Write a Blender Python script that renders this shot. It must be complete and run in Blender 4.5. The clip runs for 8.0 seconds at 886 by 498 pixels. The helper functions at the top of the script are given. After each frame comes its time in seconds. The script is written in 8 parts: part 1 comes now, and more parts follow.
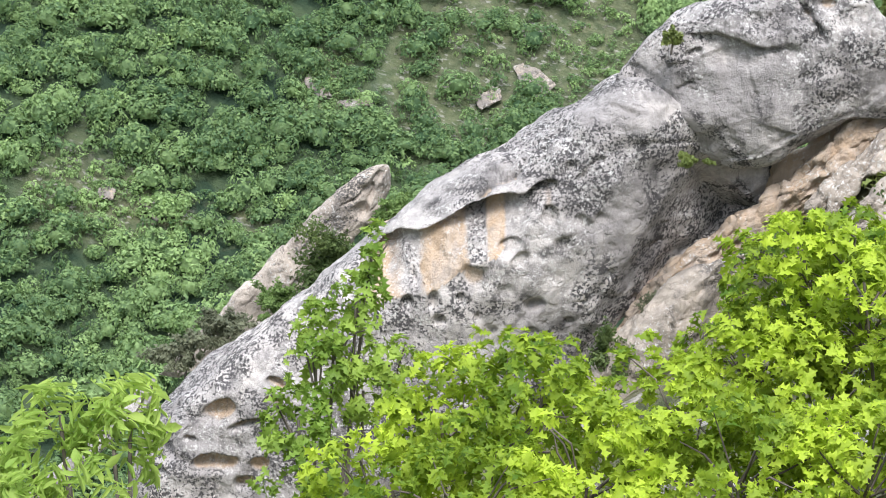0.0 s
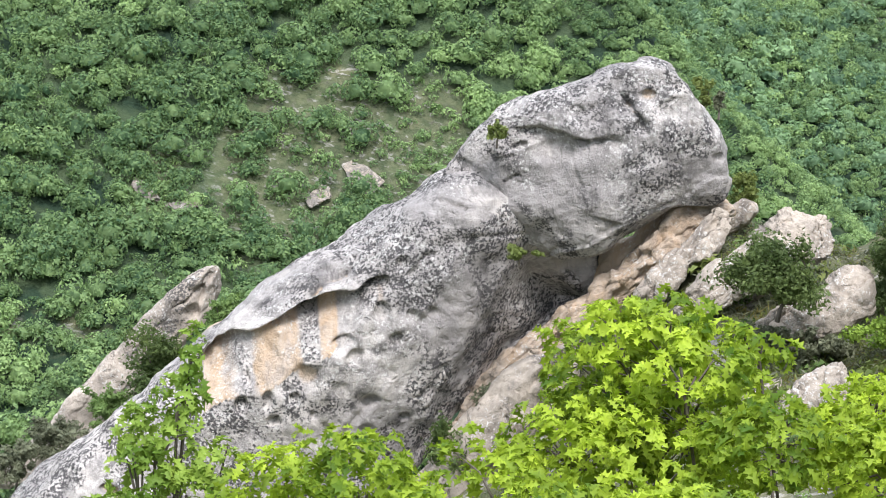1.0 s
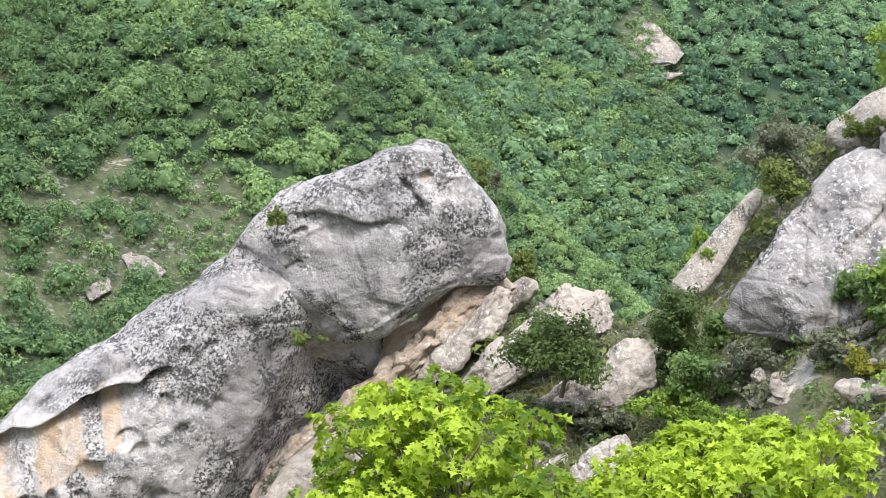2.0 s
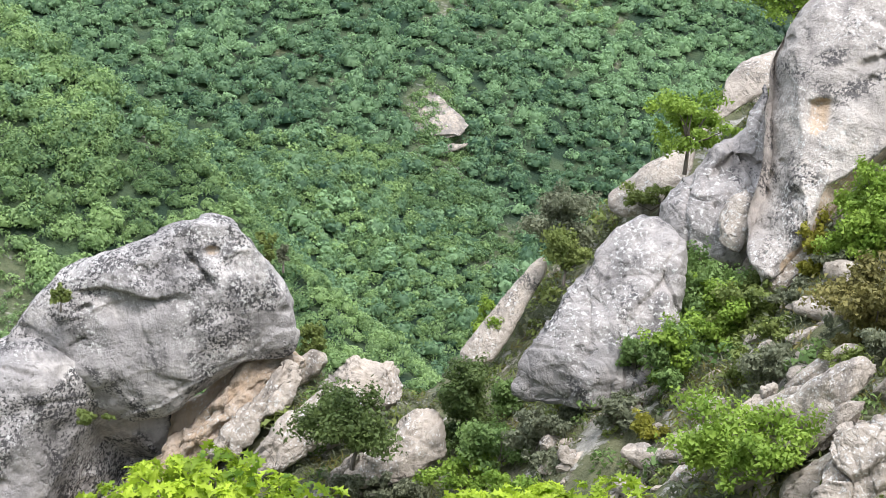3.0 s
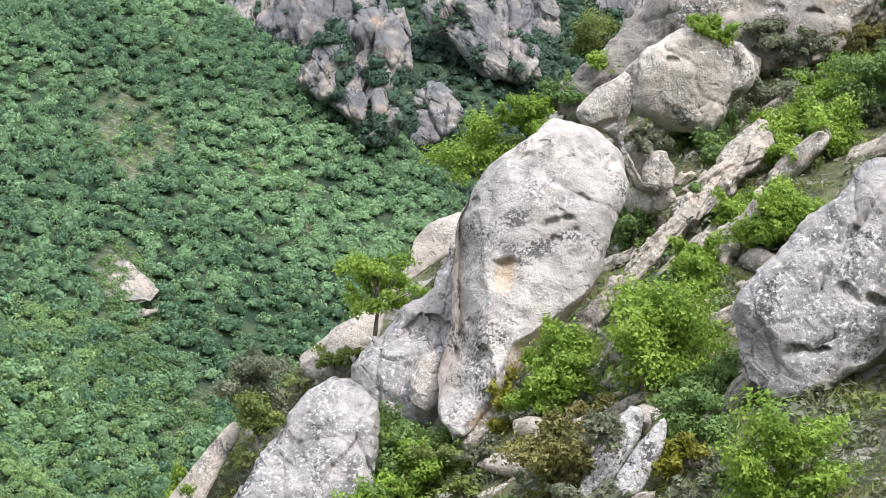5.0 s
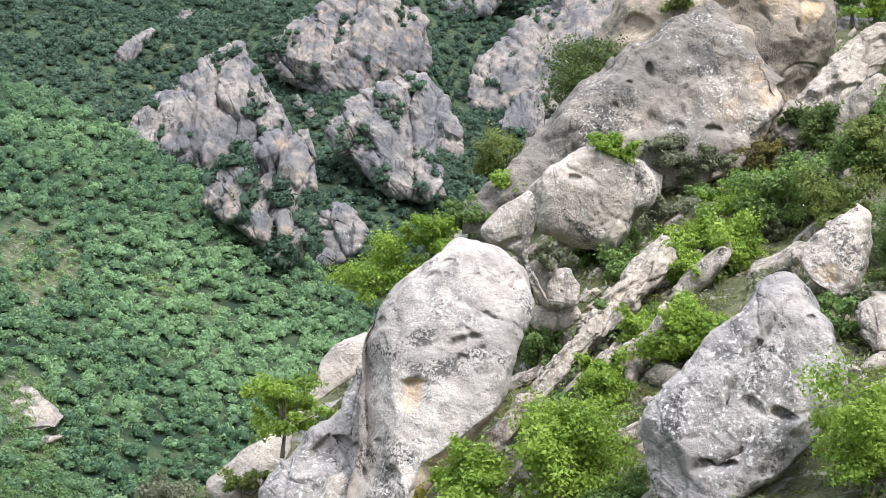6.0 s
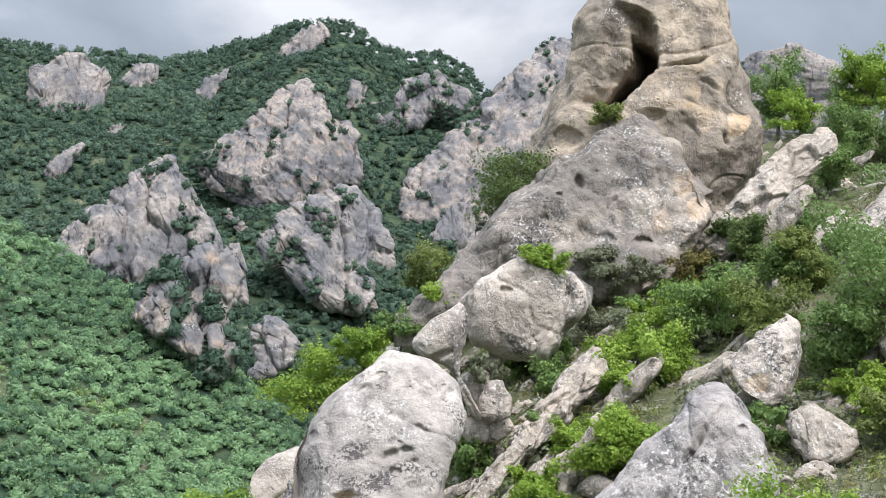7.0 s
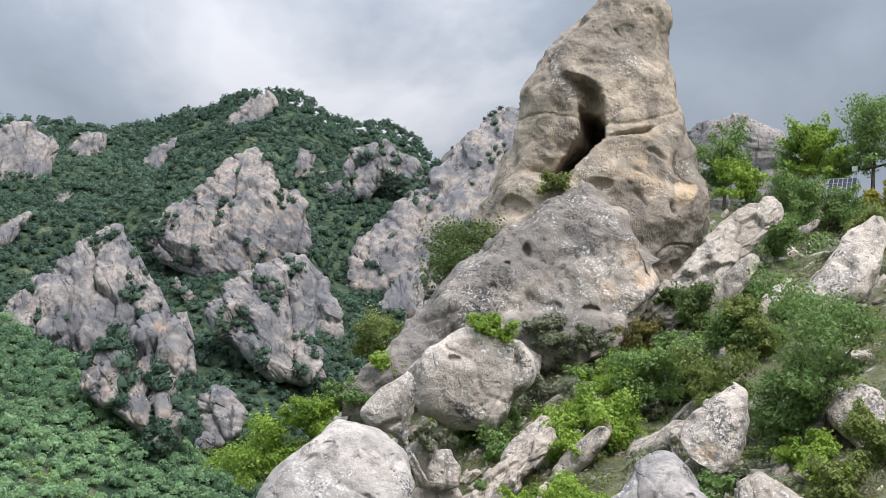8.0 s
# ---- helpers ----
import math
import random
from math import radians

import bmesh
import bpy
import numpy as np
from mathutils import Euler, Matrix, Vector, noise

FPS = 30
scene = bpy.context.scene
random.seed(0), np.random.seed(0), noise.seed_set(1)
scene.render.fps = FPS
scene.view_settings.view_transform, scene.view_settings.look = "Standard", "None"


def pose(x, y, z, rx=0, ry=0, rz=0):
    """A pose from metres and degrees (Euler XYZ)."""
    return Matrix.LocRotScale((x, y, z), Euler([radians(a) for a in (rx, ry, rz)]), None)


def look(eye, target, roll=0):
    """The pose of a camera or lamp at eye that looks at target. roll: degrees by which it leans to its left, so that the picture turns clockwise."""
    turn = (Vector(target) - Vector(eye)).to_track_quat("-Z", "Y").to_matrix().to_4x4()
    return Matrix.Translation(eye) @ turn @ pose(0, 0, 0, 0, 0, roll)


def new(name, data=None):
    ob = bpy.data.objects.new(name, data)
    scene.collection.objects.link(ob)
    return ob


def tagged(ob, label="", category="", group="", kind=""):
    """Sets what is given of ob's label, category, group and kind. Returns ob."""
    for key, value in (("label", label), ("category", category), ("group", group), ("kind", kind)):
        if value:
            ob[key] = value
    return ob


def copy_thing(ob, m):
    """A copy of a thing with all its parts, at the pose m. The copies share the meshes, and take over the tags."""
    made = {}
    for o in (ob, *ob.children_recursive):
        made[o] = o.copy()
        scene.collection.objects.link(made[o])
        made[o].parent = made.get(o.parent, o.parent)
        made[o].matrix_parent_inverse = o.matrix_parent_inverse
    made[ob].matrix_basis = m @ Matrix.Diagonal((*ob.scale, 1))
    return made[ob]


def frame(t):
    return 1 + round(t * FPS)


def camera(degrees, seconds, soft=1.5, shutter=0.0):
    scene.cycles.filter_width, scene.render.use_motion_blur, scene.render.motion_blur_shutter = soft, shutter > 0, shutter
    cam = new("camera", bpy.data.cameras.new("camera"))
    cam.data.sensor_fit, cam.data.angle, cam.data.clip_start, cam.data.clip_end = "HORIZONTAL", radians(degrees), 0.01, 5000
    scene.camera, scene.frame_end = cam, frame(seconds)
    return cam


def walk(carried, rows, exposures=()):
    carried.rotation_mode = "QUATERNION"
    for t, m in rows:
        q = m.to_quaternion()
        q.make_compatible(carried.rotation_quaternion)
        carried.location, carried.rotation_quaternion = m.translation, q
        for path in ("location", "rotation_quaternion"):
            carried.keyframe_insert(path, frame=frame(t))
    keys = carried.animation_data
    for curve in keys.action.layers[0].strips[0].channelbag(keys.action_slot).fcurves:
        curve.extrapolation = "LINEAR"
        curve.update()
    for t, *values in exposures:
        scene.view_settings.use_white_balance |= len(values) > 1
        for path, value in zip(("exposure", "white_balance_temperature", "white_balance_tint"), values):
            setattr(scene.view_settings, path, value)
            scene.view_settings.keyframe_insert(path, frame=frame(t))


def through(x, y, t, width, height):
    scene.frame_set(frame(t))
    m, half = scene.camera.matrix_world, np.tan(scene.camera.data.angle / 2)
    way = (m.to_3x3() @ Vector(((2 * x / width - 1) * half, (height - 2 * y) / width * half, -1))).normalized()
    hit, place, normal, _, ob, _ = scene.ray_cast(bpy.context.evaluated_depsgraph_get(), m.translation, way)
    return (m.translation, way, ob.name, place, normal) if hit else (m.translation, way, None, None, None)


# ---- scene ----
# ---- camera and its walk ----
cam = camera(25.50, 8.0, soft=0.7)
ROWS = [
    (0.0, -0.1578, -0.0324, 1.60, 72.876, -1.089, 23.232),
    (0.5, -0.1427, -0.0263, 1.60, 74.314, -0.857, 20.901),
    (1.0, -0.1238, -0.0197, 1.60, 75.791, -0.662, 18.035),
    (1.5, -0.1024, -0.0133, 1.60, 77.125, -0.490, 14.830),
    (1.7, -0.0932, -0.0110, 1.60, 77.605, -0.329, 13.473),
    (2.8, -0.0440, -0.0024, 1.60, 80.058, -0.130, 6.321),
    (3.0, -0.0361, -0.0016, 1.60, 80.446, -0.248, 5.175),
    (3.5, -0.0172, -0.0004, 1.60, 81.455, -0.320, 2.465),
    (4.0, -0.0003, -0.0000, 1.60, 82.505, -0.345, 0.045),
    (4.5, 0.0143, -0.0003, 1.60, 83.725, -0.294, -2.050),
    (4.7, 0.0196, -0.0005, 1.60, 84.301, -0.314, -2.811),
    (5.8, 0.0429, -0.0023, 1.60, 88.028, 0.373, -6.163),
    (6.0, 0.0462, -0.0027, 1.60, 88.741, 0.483, -6.638),
    (6.5, 0.0536, -0.0036, 1.60, 90.463, 0.710, -7.706),
    (7.0, 0.0600, -0.0045, 1.60, 92.011, 0.875, -8.633),
    (7.5, 0.0658, -0.0054, 1.60, 93.165, 0.953, -9.461),
    (8.0, 0.0704, -0.0062, 1.60, 94.001, 0.998, -10.137),
]
walk(cam, [(t, pose(x, y, z, rx, ry, rz)) for t, x, y, z, rx, ry, rz in ROWS],
     [(0.0, 0.68, 6500, 14), (4.5, 0.68, 6500, 14), (6.0, 0.76, 6500, 14), (7.0, 0.62, 6500, 14), (8.0, 0.44, 6500, 14)])

# ---- sky and light: a bright overcast noon ----
scene.view_settings.exposure = 0.62
world = bpy.data.worlds.new("overcast_sky")
scene.world = world
world.use_nodes = True
wt = world.node_tree
wt.nodes.clear()
SUN_EL, SUN_AZ = 58.0, 150.0


def wnode(kind, **values):
    n = wt.nodes.new(kind)
    for k, v in values.items():
        n.inputs[k].default_value = v
    return n


sky = wt.nodes.new("ShaderNodeTexSky")
sky.sky_type, sky.sun_disc = "NISHITA", False
sky.sun_elevation, sky.sun_rotation = radians(SUN_EL), radians(SUN_AZ)
sky.air_density, sky.dust_density = 1.0, 2.0
coord = wt.nodes.new("ShaderNodeTexCoord")
stretch = wnode("ShaderNodeMapping", Scale=(1.0, 1.0, 1.7), Location=(0.35, 0.1, 0.0))
wt.links.new(coord.outputs["Generated"], stretch.inputs["Vector"])
billow = wnode("ShaderNodeTexNoise", Scale=5.2, Detail=9.0, Roughness=0.52, Distortion=0.3)
wt.links.new(stretch.outputs[0], billow.inputs["Vector"])
tone = wt.nodes.new("ShaderNodeValToRGB")
tone.color_ramp.elements[0].position, tone.color_ramp.elements[0].color = 0.33, (0.32, 0.375, 0.445, 1)
tone.color_ramp.elements[1].position, tone.color_ramp.elements[1].color = 0.69, (0.90, 0.94, 0.985, 1)
mid = tone.color_ramp.elements.new(0.5)
mid.color = (0.46, 0.53, 0.615, 1)
# the cloud cover is thinnest, and whitest, in one broad stretch over the far ridge
toward = wt.nodes.new("ShaderNodeVectorMath")
toward.operation = "DOT_PRODUCT"
toward.inputs[1].default_value = (0.133, 0.978, 0.162)
wt.links.new(coord.outputs["Generated"], toward.inputs[0])
thin = wt.nodes.new("ShaderNodeMapRange")
thin.interpolation_type = "SMOOTHSTEP"
for key, value in (("From Min", math.cos(radians(7))), ("From Max", math.cos(radians(1))), ("To Min", 0.0), ("To Max", 0.105)):
    thin.inputs[key].default_value = value
wt.links.new(toward.outputs["Value"], thin.inputs["Value"])
cover = wt.nodes.new("ShaderNodeMath")
wt.links.new(billow.outputs["Fac"], cover.inputs[0])
wt.links.new(thin.outputs["Result"], cover.inputs[1])
wt.links.new(cover.outputs[0], tone.inputs["Fac"])
clear = wnode("ShaderNodeBackground", Strength=0.07)
cloud = wnode("ShaderNodeBackground", Strength=1.0)
# an overcast sky is about three times brighter overhead than at the horizon
high = wt.nodes.new("ShaderNodeSeparateXYZ")
wt.links.new(coord.outputs["Generated"], high.inputs[0])
lift = wt.nodes.new("ShaderNodeMapRange")
for key, value in (("From Min", 0.12), ("From Max", 0.9), ("To Min", 0.61), ("To Max", 2.7)):
    lift.inputs[key].default_value = value
wt.links.new(high.outputs["Z"], lift.inputs["Value"])
wt.links.new(lift.outputs["Result"], cloud.inputs["Strength"])
wt.links.new(sky.outputs[0], clear.inputs["Color"])
wt.links.new(tone.outputs[0], cloud.inputs["Color"])
both = wnode("ShaderNodeMixShader", Fac=0.88)
wt.links.new(clear.outputs[0], both.inputs[1])
wt.links.new(cloud.outputs[0], both.inputs[2])
wout = wt.nodes.new("ShaderNodeOutputWorld")
wt.links.new(both.outputs[0], wout.inputs["Surface"])

sun = new("sun", bpy.data.lights.new("sun", "SUN"))
sun.data.energy, sun.data.angle, sun.data.color = 2.6, radians(20), (1.0, 0.985, 0.96)
sun.matrix_world = look((math.sin(radians(SUN_AZ)) * 200, math.cos(radians(SUN_AZ)) * 200, 200 * math.tan(radians(SUN_EL))), (0, 0, 0))


# ---- materials ----
class Mat:
    """A node material with a few short ways to add nodes."""

    def __init__(self, name, rough=0.9):
        self.m = bpy.data.materials.new(name)
        self.m.use_nodes = True
        self.t = self.m.node_tree
        self.b = self.t.nodes["Principled BSDF"]
        self.b.inputs["Roughness"].default_value = rough
        self.b.inputs["Specular IOR Level"].default_value = 0.25
        self.c = self.t.nodes.new("ShaderNodeTexCoord").outputs["Object"]

    def link(self, a, b):
        self.t.links.new(a, b)

    def scaled(self, s, turn=(0, 0, 0)):
        n = self.t.nodes.new("ShaderNodeMapping")
        n.inputs["Scale"].default_value = s
        n.inputs["Rotation"].default_value = turn
        self.link(self.c, n.inputs["Vector"])
        return n.outputs[0]

    def noise(self, scale, detail=5, rough=0.55, vec=None, twist=0.0):
        n = self.t.nodes.new("ShaderNodeTexNoise")
        n.inputs["Scale"].default_value, n.inputs["Detail"].default_value = scale, detail
        n.inputs["Roughness"].default_value, n.inputs["Distortion"].default_value = rough, twist
        self.link(vec or self.c, n.inputs["Vector"])
        return n.outputs["Fac"]

    def cells(self, scale, feature="F1", vec=None):
        n = self.t.nodes.new("ShaderNodeTexVoronoi")
        n.feature = feature
        n.inputs["Scale"].default_value = scale
        self.link(vec or self.c, n.inputs["Vector"])
        return n.outputs["Distance"]

    def step(self, value, lo, hi, a=0.0, b=1.0):
        n = self.t.nodes.new("ShaderNodeMapRange")
        n.interpolation_type = "SMOOTHSTEP"
        for k, v in zip(("From Min", "From Max", "To Min", "To Max"), (lo, hi, a, b)):
            n.inputs[k].default_value = v
        self.link(value, n.inputs["Value"])
        return n.outputs["Result"]

    def calc(self, op, a, b):
        n = self.t.nodes.new("ShaderNodeMath")
        n.operation = op
        for s, v in zip(n.inputs, (a, b)):
            if isinstance(v, (int, float)):
                s.default_value = v
            else:
                self.link(v, s)
        return n.outputs[0]

    def mix(self, fac, a, b):
        n = self.t.nodes.new("ShaderNodeMix")
        n.data_type = "RGBA"
        for s, v in ((n.inputs[0], fac), (n.inputs[6], a), (n.inputs[7], b)):
            if isinstance(v, tuple):
                s.default_value = (*v, 1)
            elif isinstance(v, float):
                s.default_value = v
            else:
                self.link(v, s)
        return n.outputs[2]

    def attr(self, name):
        n = self.t.nodes.new("ShaderNodeAttribute")
        n.attribute_name = name
        return n.outputs["Fac"]

    def island(self):
        return self.t.nodes.new("ShaderNodeNewGeometry").outputs["Random Per Island"]

    def bump(self, height, strength, distance):
        n = self.t.nodes.new("ShaderNodeBump")
        n.inputs["Strength"].default_value, n.inputs["Distance"].default_value = strength, distance
        self.link(height, n.inputs["Height"])
        if self.b.inputs["Normal"].links:
            self.link(self.b.inputs["Normal"].links[0].from_socket, n.inputs["Normal"])
        self.link(n.outputs[0], self.b.inputs["Normal"])

    def done(self, colour):
        if isinstance(colour, tuple):
            self.b.inputs["Base Color"].default_value = (*colour, 1)
        else:
            self.link(colour, self.b.inputs["Base Color"])
        return self.m


def rock_material(name, pale, grey, dark, lichen, tan=(0.50, 0.37, 0.255), fine=1.0, cracked=0.5, streaks=0.6):
    """Weathered sandstone: grey skin on pale stone, dark and white lichen, rust-coloured fresh faces and rain streaks."""
    k = Mat(name, 0.95)
    skin = k.step(k.noise(0.22 * fine, 6, 0.6), 0.40, 0.60)
    col = k.mix(skin, grey, pale)
    mottle = k.step(k.noise(1.7 * fine, 6, 0.65), 0.40, 0.62)
    col = k.mix(k.calc("MULTIPLY", mottle, 0.58), col, tuple(0.55 * p + 0.45 * g for p, g in zip(grey, dark)))
    streak = k.step(k.noise(1.0, 4, 0.6, k.scaled((1.1 * fine, 1.1 * fine, 0.10 * fine))), 0.54, 0.70)
    col = k.mix(k.calc("MULTIPLY", streak, streaks), col, dark)
    fresh = k.attr("stain")
    band = k.step(k.noise(1.0, 4, 0.6, k.scaled((1.6 * fine, 1.6 * fine, 0.16 * fine))), 0.38, 0.62)
    hue = k.mix(band, tuple(0.8 * c + 0.14 for c in tan), tan)
    col = k.mix(k.step(k.calc("ADD", fresh, k.calc("MULTIPLY", k.calc("SUBTRACT", k.noise(0.9 * fine, 5, 0.6), 0.5), 0.9)), 0.32, 0.62), col, hue)
    trail = k.step(k.noise(1.0, 5, 0.65, k.scaled((1.9 * fine, 1.9 * fine, 0.13 * fine), (0.1, 0.1, 0.6))), 0.50, 0.66)
    col = k.mix(k.calc("MULTIPLY", k.calc("MULTIPLY", trail, fresh), 0.65), col, tuple(0.6 * p + 0.4 * g for p, g in zip(grey, dark)))
    vein = k.noise(0.42 * fine, 5, 0.6, k.scaled((1, 1, 0.45), (0.25, 0.5, 0.1)), 0.4)
    vein = k.step(k.calc("ABSOLUTE", k.calc("SUBTRACT", vein, 0.5), 0.0), 0.009, 0.001)
    vein = k.calc("MULTIPLY", vein, k.step(k.noise(0.3 * fine, 3, 0.5, k.scaled((1, 1, 1), (0.9, 0.1, 1.3))), 0.45, 0.6))
    col = k.mix(k.calc("MULTIPLY", vein, cracked), col, tuple(0.55 * c for c in dark))
    patch = k.step(k.noise(0.33 * fine, 4, 0.6, None, 0.5), 0.62 - 0.19 * lichen, 0.70 - 0.17 * lichen)
    patch = k.calc("MULTIPLY", patch, k.step(fresh, 0.6, 0.2))
    spots = k.step(k.calc("ADD", k.calc("MULTIPLY", k.noise(10.0 * fine, 6, 0.7), 0.7), k.calc("MULTIPLY", k.noise(1.8 * fine, 3, 0.6), 0.3)), 0.494, 0.522)
    col = k.mix(k.calc("MULTIPLY", k.calc("MULTIPLY", spots, patch), 0.96), col, dark)
    crust = k.step(k.noise(8.5 * fine, 7, 0.66, k.scaled((1, 1, 1), (0.4, 0.9, 0.2))), 0.55, 0.59)
    pale_patch = k.step(k.noise(0.5 * fine, 3, 0.5, k.scaled((1, 1, 1), (1.2, 0.2, 0.7))), 0.58 - 0.12 * lichen, 0.66 - 0.1 * lichen)
    col = k.mix(k.calc("MULTIPLY", k.calc("MULTIPLY", crust, pale_patch), 0.78), col, (0.66, 0.65, 0.62))
    k.bump(k.calc("SUBTRACT", k.noise(1.6 * fine, 9, 0.66), k.calc("MULTIPLY", vein, 0.5 * cracked * cracked)), 0.8, 0.34 / fine ** 0.6)
    k.bump(k.noise(9 * fine, 7, 0.7), 0.28, 0.05 / fine)
    k.bump(k.step(k.noise(2.6 * fine, 3, 0.5), 0.26, 0.38), 0.6, 0.12 / fine)
    return k.done(col)


ROCK_LICHEN = rock_material("lichened_sandstone", (0.62, 0.575, 0.54), (0.385, 0.36, 0.348), (0.072, 0.069, 0.070), 1.0, cracked=0.25)
ROCK_DARK = rock_material("dark_lichened_sandstone", (0.50, 0.455, 0.425), (0.30, 0.28, 0.268), (0.078, 0.075, 0.077), 0.72, cracked=0.25)
ROCK_BLOCK = rock_material("grey_white_sandstone", (0.63, 0.565, 0.505), (0.40, 0.365, 0.335), (0.088, 0.083, 0.082), 0.95, cracked=0.3)
ROCK_PALE = rock_material("pale_sandstone", (0.67, 0.58, 0.49), (0.44, 0.385, 0.33), (0.115, 0.108, 0.102), 0.85, cracked=0.35)
ROCK_TOWER = rock_material("warm_sandstone", (0.50, 0.41, 0.31), (0.28, 0.24, 0.195), (0.15, 0.13, 0.115), 0.2, (0.52, 0.385, 0.25), cracked=0.4)
ROCK_WARM = rock_material("grey_tan_sandstone", (0.42, 0.36, 0.295), (0.225, 0.202, 0.178), (0.095, 0.09, 0.086), 0.6, cracked=0.3)
ROCK_RUBBLE = rock_material("broken_sandstone", (0.60, 0.515, 0.43), (0.40, 0.35, 0.295), (0.115, 0.107, 0.10), 0.6, cracked=0.4)
ROCK_FAR = rock_material("distant_sandstone", (0.35, 0.308, 0.272), (0.165, 0.163, 0.168), (0.055, 0.056, 0.062), -0.4, (0.42, 0.30, 0.21), 0.22, 0.9, 0.9)


def ground_material():
    """Dry scrub slope: thin grass over brown earth with stony patches."""
    k = Mat("scrub_ground", 0.97)
    grass = k.mix(k.step(k.noise(0.6, 6, 0.65), 0.35, 0.65), (0.080, 0.096, 0.045), (0.195, 0.195, 0.110))
    earth = k.mix(k.step(k.noise(3.0, 6, 0.7), 0.4, 0.6), (0.125, 0.108, 0.078), (0.215, 0.195, 0.15))
    col = k.mix(k.step(k.noise(0.5, 8, 0.75), 0.54, 0.64), grass, earth)
    bed_vec = k.scaled((0.45, 0.9, 0.9), (0.5, -0.7, 0.0))
    slab = k.step(k.noise(1.0, 7, 0.62, bed_vec), 0.56, 0.61)
    stone = k.mix(k.step(k.noise(2.5, 6, 0.7), 0.4, 0.6), (0.34, 0.32, 0.29), (0.52, 0.49, 0.44))
    col = k.mix(k.calc("MULTIPLY", slab, 0.85), col, stone)
    k.bump(k.noise(1.0, 7, 0.62, bed_vec), 1.0, 0.6)
    # woodland undergrowth, coloured dark so that gaps between crowns read as shade
    shady_floor = k.mix(k.step(k.noise(0.12, 6, 0.6), 0.4, 0.6), (0.022, 0.044, 0.026), (0.064, 0.094, 0.048))
    col = k.mix(k.calc("MULTIPLY", k.attr("wooded"), k.step(k.noise(0.05, 6, 0.6), 0.72, 0.60)), col, shady_floor)
    k.bump(k.noise(1.5, 8, 0.7), 0.8, 0.3)
    k.bump(k.noise(9, 6, 0.7), 0.6, 0.06)
    return k.done(col)


def leaf_material(name, deep, bright, through=0.35, rough=0.6, grain=0.0):
    """Leaves: colour wanders between two greens from leaf to leaf and from crown to crown; light shines through."""
    k = Mat(name, rough)
    k.b.inputs["Specular IOR Level"].default_value = 0.3
    f = k.calc("ADD", k.calc("MULTIPLY", k.island(), 0.45), k.calc("MULTIPLY", k.attr("tint"), 0.55))
    if grain:
        f = k.calc("ADD", k.calc("MULTIPLY", f, 0.6), k.calc("MULTIPLY", k.step(k.noise(grain, 5, 0.75), 0.36, 0.64), 0.4))
        k.bump(k.noise(grain, 4, 0.8), 0.6, 0.5 / grain)
    col = k.mix(f, deep, bright)
    k.done(col)
    glow = k.t.nodes.new("ShaderNodeBsdfTranslucent")
    lit = k.mix(0.5, col, bright)
    k.link(lit, glow.inputs["Color"])
    blend = k.t.nodes.new("ShaderNodeMixShader")
    blend.inputs[0].default_value = through
    k.link(k.b.outputs[0], blend.inputs[1])
    k.link(glow.outputs[0], blend.inputs[2])
    k.link(blend.outputs[0], k.t.nodes["Material Output"].inputs["Surface"])
    return k.m


def bark_material(name, a, b):
    k = Mat(name, 0.95)
    col = k.mix(k.step(k.noise(9, 6, 0.6, k.scaled((1, 1, 0.25))), 0.35, 0.65), a, b)
    k.bump(k.noise(22, 5, 0.6, k.scaled((1, 1, 0.3))), 0.7, 0.02)
    return k.done(col)


GROUND = ground_material()
LEAF = {
    "oak": leaf_material("fresh_oak_leaves", (0.045, 0.115, 0.008), (0.52, 0.66, 0.06), 0.42),
    "ash": leaf_material("pale_new_leaves", (0.24, 0.38, 0.07), (0.50, 0.64, 0.15), 0.5),
    "bright": leaf_material("bright_green_leaves", (0.095, 0.185, 0.020), (0.335, 0.465, 0.078)),
    "green": leaf_material("green_leaves", (0.065, 0.130, 0.035), (0.24, 0.35, 0.11)),
    "dark": leaf_material("dark_holm_leaves", (0.042, 0.078, 0.022), (0.150, 0.205, 0.062)),
    "olive": leaf_material("olive_green_leaves", (0.080, 0.120, 0.028), (0.28, 0.33, 0.095)),
    "grey": leaf_material("grey_green_scrub", (0.085, 0.100, 0.060), (0.28, 0.30, 0.19)),
    "rust": leaf_material("rusty_budding_leaves", (0.095, 0.092, 0.028), (0.29, 0.26, 0.088)),
    "yellow": leaf_material("yellow_green_leaves", (0.13, 0.14, 0.02), (0.36, 0.34, 0.05)),
    "spur": leaf_material("fresh_woodland_leaves", (0.040, 0.098, 0.048), (0.37, 0.52, 0.20), 0.35, 0.7),
    # blue in the wood and maquis colours stands in for distance haze
    "wood": leaf_material("woodland_leaves", (0.030, 0.084, 0.054), (0.33, 0.50, 0.245), 0.35, 0.7),
    "maquis": leaf_material("hazed_far_woodland_leaves", (0.024, 0.054, 0.038), (0.125, 0.200, 0.128), 0.3, 0.7),
}
BARK = bark_material("grey_bark", (0.09, 0.075, 0.06), (0.20, 0.175, 0.15))
DEAD = bark_material("bleached_dead_wood", (0.22, 0.20, 0.18), (0.36, 0.34, 0.31))


